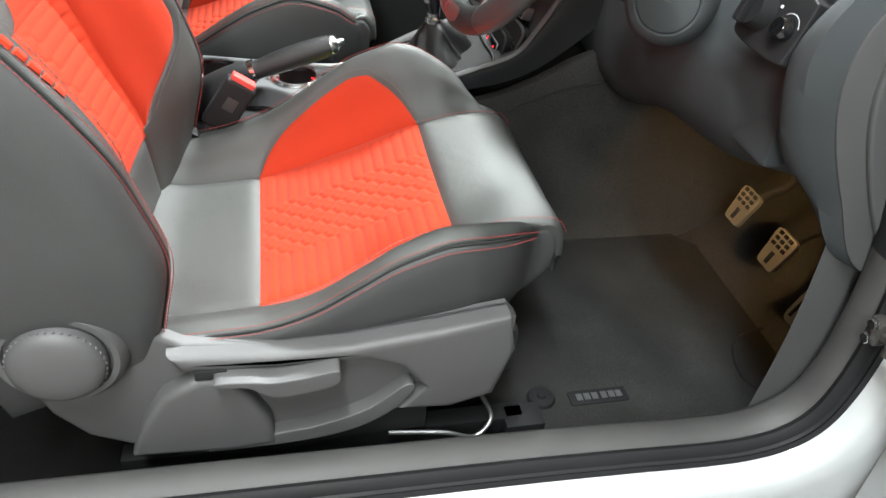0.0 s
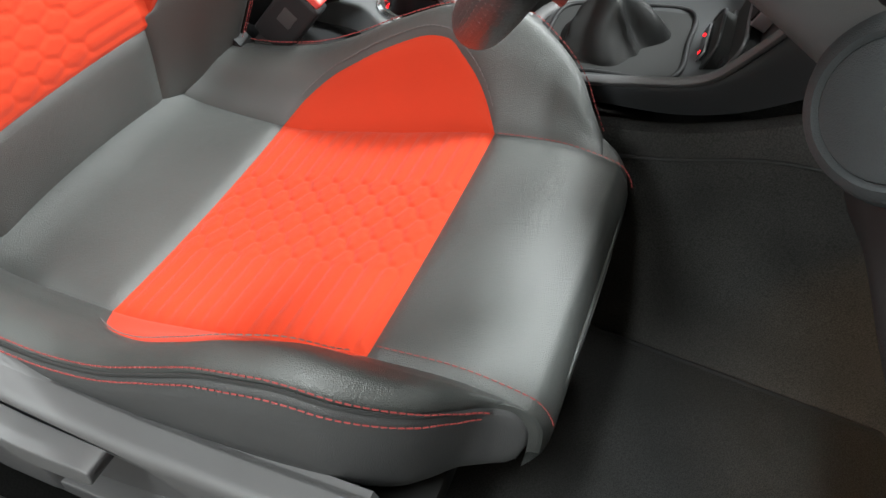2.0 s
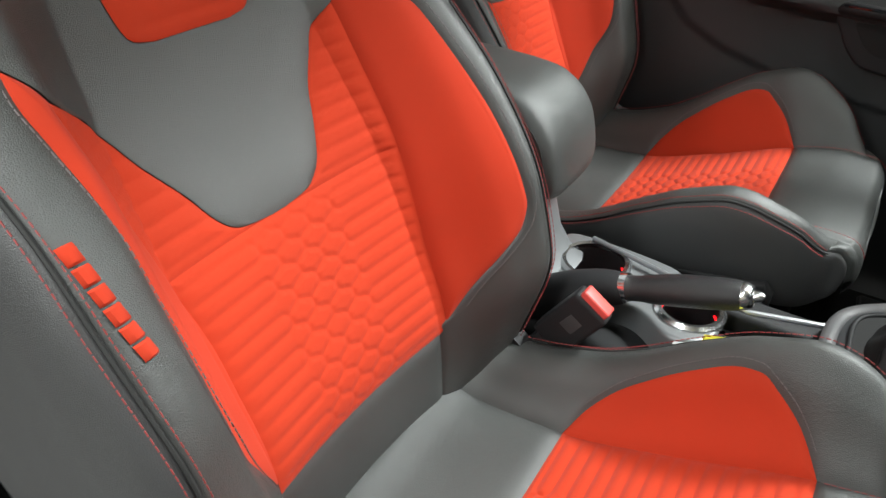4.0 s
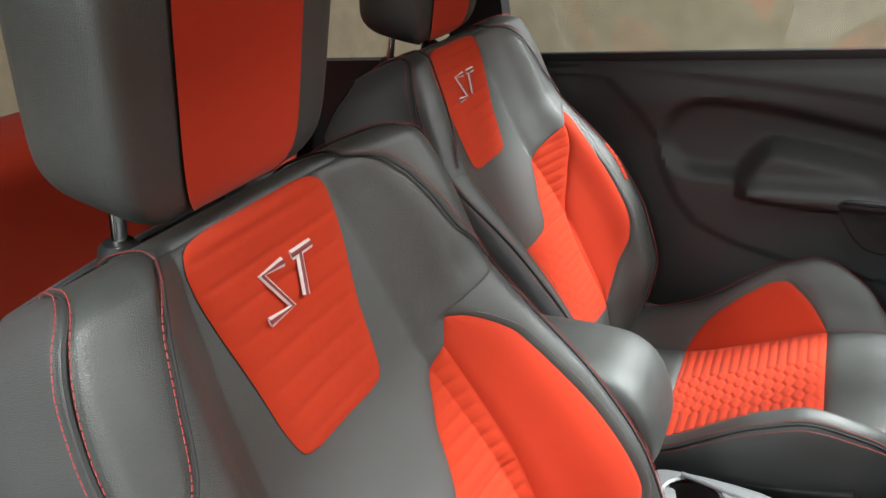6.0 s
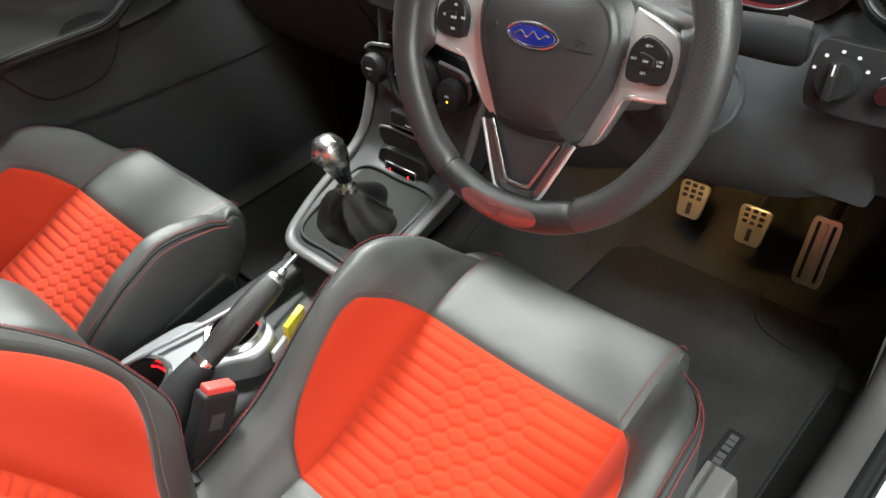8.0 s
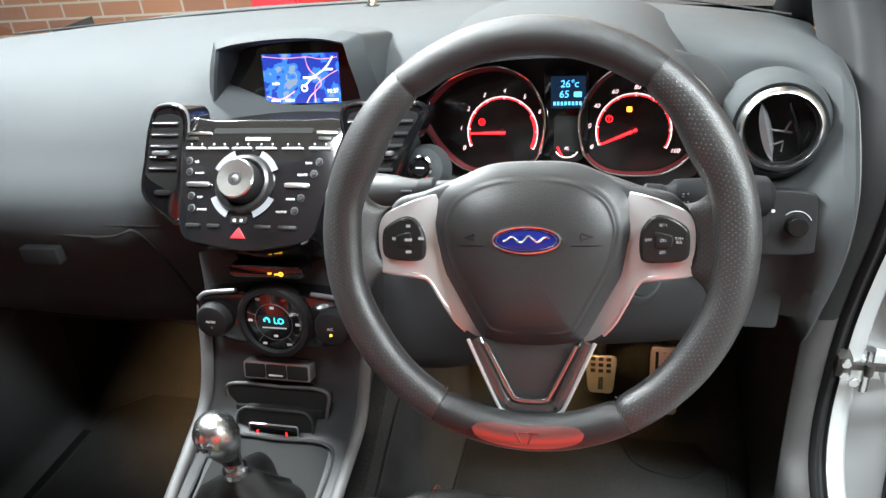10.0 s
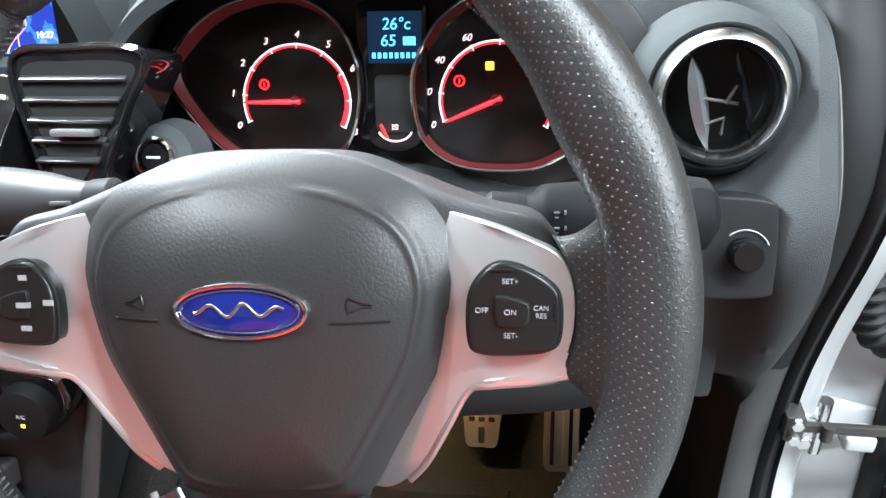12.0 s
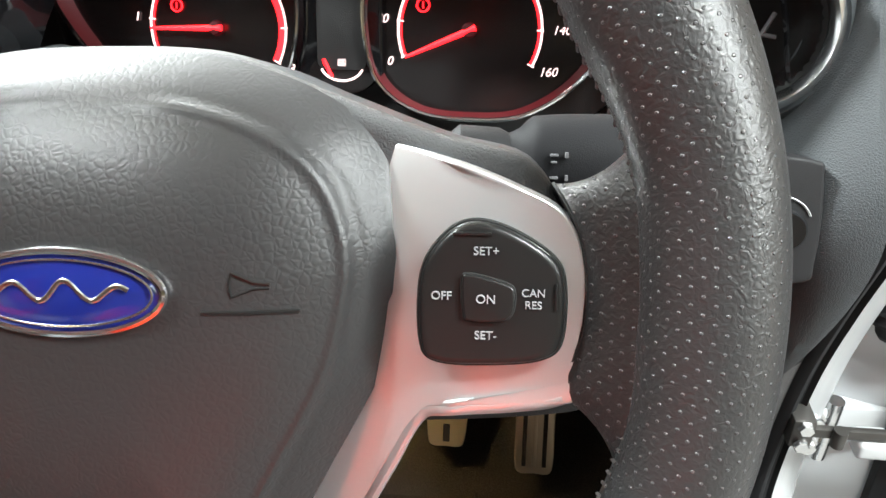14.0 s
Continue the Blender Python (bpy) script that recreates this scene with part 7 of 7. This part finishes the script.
# gear lever
gear = thing("gear_lever", "chrome-capped gear lever with a black leather gaiter", "gear lever", pose(-.330, -.005, .296))
rows = []
n = 44
for i in range(22):
    t = i / 21
    rx, ry = .054 * (1 - t) ** .85 + .013, .050 * (1 - t) ** .85 + .013
    z = -.004 + .074 * t ** 1.1
    row = []
    for j in range(n):
        a = 2 * math.pi * j / n
        fold = 1 + .17 * math.sin(math.pi * t) * math.sin(a * 3 + 2.2 * math.sin(3 * t) + 1) + .09 * math.sin(math.pi * t) * math.sin(a * 7 + 5 * t)
        sq = (abs(math.cos(a)) ** 4 + abs(math.sin(a)) ** 4) ** -.25
        sq = 1 + (sq - 1) * (1 - t)
        row.append((rx * fold * sq * math.cos(a), ry * fold * sq * math.sin(a) - .018 * t, z + .012 * math.sin(math.pi * t) * math.sin(a * 4 + .5)))
    rows.append(row)
GAITER = material("gaiter_leather", (.006, .006, .006), .48, grain=(600, .3, "leather"), spec=.3)
part("gaiter", sheet(np.array(rows), close_u=True), GAITER, gear, "creased black leather gaiter")
frame_line = smooth_path([(-.080, .072), (0, .078), (.080, .072), (.086, 0), (.074, -.074), (0, -.082), (-.074, -.074), (-.086, 0)], 60, True)
part("gaiter_frame", tube([(x * .93, y * .95, .0135 + .21 * y) for x, y in frame_line], .0030, 10, closed=True), PLASTIC_DARK, gear, "black gaiter frame")
# Flat black sheet gives the shaded gap round the gaiter.
part("gaiter_gap_shade", plate([(x * .93, y * .95) for x, y in frame_line], -.02, -.006, 0, 2, pose(0, 0, .0185, 12)), BLACK_VOID, gear)
part("collar", lathe([(.0115, .062), (.0140, .065), (.0140, .076), (.0105, .079), (.0105, .086)], 28, pose(0, -.018, 0)), CHROME, gear, "chrome collar")
def knob_shape(profile, scale=1.0):
    """A pear-shaped knob, leaning towards the driver and wider across than along."""
    bm = lathe(profile, 44)
    for v in bm.verts:
        h = (v.co.z - .084) / .077
        v.co.x *= (1 + .10 * h) * scale
        v.co.y = v.co.y * (.98 + .12 * h) * scale - .018 - .016 * h
        v.co.z += .16 * (v.co.y + .034) * max(h, 0)
    return bm


knob_ob = part("knob", knob_shape([(.0100, .082), (.0115, .090), (.0145, .103), (.0190, .118), (.0215, .132), (.0205, .146), (.0150, .157), (.0080, .1615), (0, .1625)]), GLOSS, gear, "black-backed gear knob")
cap = knob_shape([(.0100, .082), (.0115, .090), (.0145, .103), (.0190, .118), (.0215, .132), (.0205, .146), (.0150, .157), (.0080, .1615), (0, .1625)], 1.035)
bmesh.ops.delete(cap, geom=[v for v in cap.verts if v.co.z < .097 or v.co.y > -.018 + .45 * (v.co.z - .121)], context="VERTS")
bmesh.ops.translate(cap, vec=(0, -.0006, .0006), verts=cap.verts)
part("knob_cap", cap, SATIN, knob_ob, "satin metal cap with a shift pattern")
mpat = frame_axes((0, -.0545, .1415), (1, 0, 0), (0, .55, 1))
for x0 in (-.007, 0, .007):
    part("shift_line", box(x0 - .0004, x0 + .0004, -.005, .005, -.002, .002, 0, 1, mpat), INK_DIM, knob_ob)
part("shift_line", box(-.007, .010, -.0004, .0004, -.002, .002, 0, 1, mpat), INK_DIM, knob_ob)
# handbrake, cup holders, rear of the console
DECK = material("satin_deck_grey", (.16, .165, .17), .42, metal=.4, mottle=.06)
rear = thing("console_rear", "black rear console with two chrome-edged cup holders", "console", pose(XC, -.28, 0))
CUPS = ((-.030, -.105, .040, .272), (.0, .028, .036, .272))


def drill(cx, cy, r):
    """A round bar to cut a cup holder with."""
    return lathe([(0, .16), (r, .16), (r, .33), (0, .33)], 40, pose(cx, cy, 0))


part("rear_body", merge(carved(box(-.085, .085, -.75, .175, .06, .235, .02, 3), *[drill(cx, cy, r + .001) for cx, cy, r, z in CUPS]), carved(box(-.080, -.035, -.18, .175, .22, .262, .010, 3), *[drill(cx, cy, r + .001) for cx, cy, r, z in CUPS])), PLASTIC_DARK, rear)
part("cup_deck", carved(plate(smooth_path([(-.085, -.15), (-.05, -.165), (.0, -.155), (.035, -.10), (.030, -.03), (.060, .02), (.045, .06), (.0, .065), (-.045, .02), (-.080, -.02)], 60, True), .20, .270, .006, 3), *[drill(cx, cy, r) for cx, cy, r, z in CUPS]), DECK, rear, "satin grey cup holder deck")
for cx, cy, r, z in CUPS:
    part("cup_rim", lathe([(r - .001, -.006), (r - .002, .003), (r + .003, .004), (r + .007, .0), (r + .007, -.006)], 48, pose(cx, cy, z)), SATIN, rear, "chrome cup holder rim")
    part("cup_well", lathe([(0, -.085), (r - .012, -.085), (r - .006, -.080), (r - .0015, -.004)], 40, pose(cx, cy, z)), PLASTIC_DARK, rear, "deep black cup holder well")
    part("cup_light", tube([(cx + (r - .003) * math.cos(t), cy + (r - .003) * math.sin(t), z - .012) for t in np.linspace(-1.6, 2.2, 30)], .0012, 6), GLOW_RED, rear, "red light line in the cup holder")
part("side_strip", tube([(-.070, -.125, .279), (-.035, .02, .279), (-.02, .09, .281), (-.045, .185, .283)], .0035, 8), PAINTED, rear, "bright edging strip")
part("cup_tongue", box(-.004, .004, -.02, .0, .262, .276, .001), SATIN, rear)
brake_ob = thing("handbrake", "black handbrake lever with chrome button and collar", "handbrake", pose(-.281, -.312, .300))
part("grip", tube(smooth_path([(0, -.035, -.004), (0, 0, .008), (0, .05, .026), (0, .100, .042), (0, .116, .047)], 24), [.0150] * 8 + [.0165, .0172, .0178, .0182, .0184, .0184, .0184, .0182, .018, .0176, .0172, .0168, .0164, .016, .0158, .0155], 18), WHEEL_LEATHER, brake_ob, "black leather grip")
part("collar", tube([(0, -.012, .005), (0, -.004, .0075)], .0172, 24), CHROME, brake_ob, "chrome collar")
part("end_cap", tube(smooth_path([(0, .112, .0455), (0, .120, .0482), (0, .127, .0505)], 9), [.0152, .0155, .0155, .0152, .0148, .014, .0128, .011, .0085], 28), SATIN, brake_ob, "chrome end cap")
part("button", tube(smooth_path([(0, .124, .0495), (0, .137, .0536)], 6), [.0070, .0070, .0068, .0062, .0050, .003], 20), SATIN, brake_ob)
part("sleeve", tube(smooth_path([(0, -.13, -.085), (0, -.09, -.040), (0, -.04, -.008), (0, -.008, .004)], 16), [.030, .030, .0295, .029, .0285, .028, .027, .026, .025, .024, .023, .022, .021, .020, .019, .0175], 18), RUBBER, brake_ob, "black rubber sleeve")
buckle = thing("belt_buckle", "black seat belt buckle with a red release button", "seat belt buckle", frame_axes((-.222, -.334, .314), (0, .83, -.56), (0, .56, .83)))
part("buckle_body", box(-.024, .024, -.085, .0, -.0125, .0125, .006, 3), PLASTIC_DARK, buckle)
part("release_button", box(-.019, .019, -.003, .008, -.009, .009, .003, 3), RED_PLASTIC, buckle, "red release button")
part("buckle_mark", box(-.009, .009, -.048, -.026, -.0131, .0131, .001), INK_DIM, buckle, "moulded belt symbol field")
part("stem", box(-.015, .015, -.16, -.08, -.008, .008, .003), RUBBER, buckle)
# centre armrest on its pedestal
arm = thing("storage_box", "grey leather lidded centre storage box on a satin pedestal", "storage box", pose(XC, 0, 0))
side_line = smooth_path([(-.83, .395), (-.83, .470), (-.815, .505), (-.76, .516), (-.62, .518), (-.50, .515), (-.455, .502), (-.428, .470), (-.416, .425), (-.417, .397), (-.432, .386), (-.50, .384), (-.70, .386)], 80, True)
mid_y, mid_z = -.62, .45
rows = []
for s in np.linspace(-1, 1, 25):
    k = (1 - abs(s) ** 5) ** .5 if abs(s) < 1 else 0.0
    shrink = .72 + .28 * k
    rows.append([(s * .068, mid_y + (y - mid_y) * (.93 + .07 * k), mid_z + (z - mid_z) * shrink) for y, z in side_line])
part("lid", sheet(np.array(rows), close_u=True), LEATHER, arm, "grey leather armrest lid")
for s in (-1, 1):
    part("lid_side", plate([(mid_y + (y - mid_y) * .93, mid_z + (z - mid_z) * .72) for y, z in side_line], -.001, .001, 0, 1, Matrix(((0, 0, 1, s * .0675), (1, 0, 0, 0), (0, 1, 0, 0), (0, 0, 0, 1)))), LEATHER, arm)
rows = []
for y0, z0, w in ((-.405, .262, .060), (-.425, .275, .058), (-.440, .300, .054), (-.450, .340, .050), (-.455, .386, .050)):
    rows.append([(-w, y0 - .20, z0), (-w, y0 - .02, z0), (-w * .9, y0 - .006, z0), (-w * .6, y0, z0), (w * .6, y0, z0), (w * .9, y0 - .006, z0), (w, y0 - .02, z0), (w, y0 - .20, z0)])
part("pedestal", sheet(np.array(rows)), DECK, arm, "satin grey pedestal")
tag = thing("key_tag", "yellow plastic tag with a white label on a ring", "key tag", pose(-.262, -.196, .274, 0, 12, 20))
part("yellow_strip", box(-.004, .004, -.026, .014, -.040, .030, .001), YELLOW, tag)
part("paper_label", box(-.005, .001, -.055, -.02, -.012, .010, .001), WHITE_INK, tag, "white label")

# pedals
def pedal(name, at, w, h, label, tall=False):
    p = thing(name, label, "pedal", at, "pedals")
    outline_p = [(-w / 2, h / 2), (w / 2, h / 2), (w * .38, -h / 2), (-w * .38, -h / 2)] if not tall else [(-w / 2, h / 2), (w / 2, h / 2), (w / 2, -h / 2), (-w / 2, -h / 2)]
    pts = []
    for a, b in zip(outline_p, outline_p[1:] + outline_p[:1]):
        a, b = np.array(a), np.array(b)
        pts += [a + (b - a) * .12, a + (b - a) * .5, a + (b - a) * .88]
    part("pad", plate(smooth_path(pts, 40, True), -.006, .002, .002, 3), STEEL, p, "brushed metal pedal pad")
    if tall:
        for dx in (-.012, 0, .012):
            part("rib", box(dx - .0025, dx + .0025, -h * .42, h * .42, .001, .0045, .001), RUBBER if dx else STEEL, p)
    else:
        for i in range(3):
            for dx in (-.013, 0, .013):
                part("grip_nub", box(dx - .004, dx + .004, .004 + i * .010, .010 + i * .010, .001, .0048, .001), RUBBER, p)
        part("grip_slot", box(-.004, .004, -h * .40, -.004, .001, .004, .001), RUBBER, p)
    arm = smooth_path([(0, h * .2, -.01), (0, h * .6, -.03), (.005, h * 1.2, -.05), (.005, h * 2.4, -.03)], 16)
    part("arm", tube(arm, .007, 8), PLASTIC_DARK if not tall else BLACK_VOID, p)
    return p


pedal("clutch_pedal", frame_axes((-.058, .470, .145), (1, 0, 0), (0, .45, 1)), .052, .062, "trapezoid brushed metal clutch pedal")
pedal("brake_pedal", frame_axes((.048, .476, .132), (1, 0, 0), (0, .45, 1)), .054, .064, "trapezoid brushed metal brake pedal")
pedal("accelerator_pedal", frame_axes((.152, .487, .120), (1, 0, 0), (0, .50, 1)), .046, .115, "tall brushed metal accelerator pedal", True)
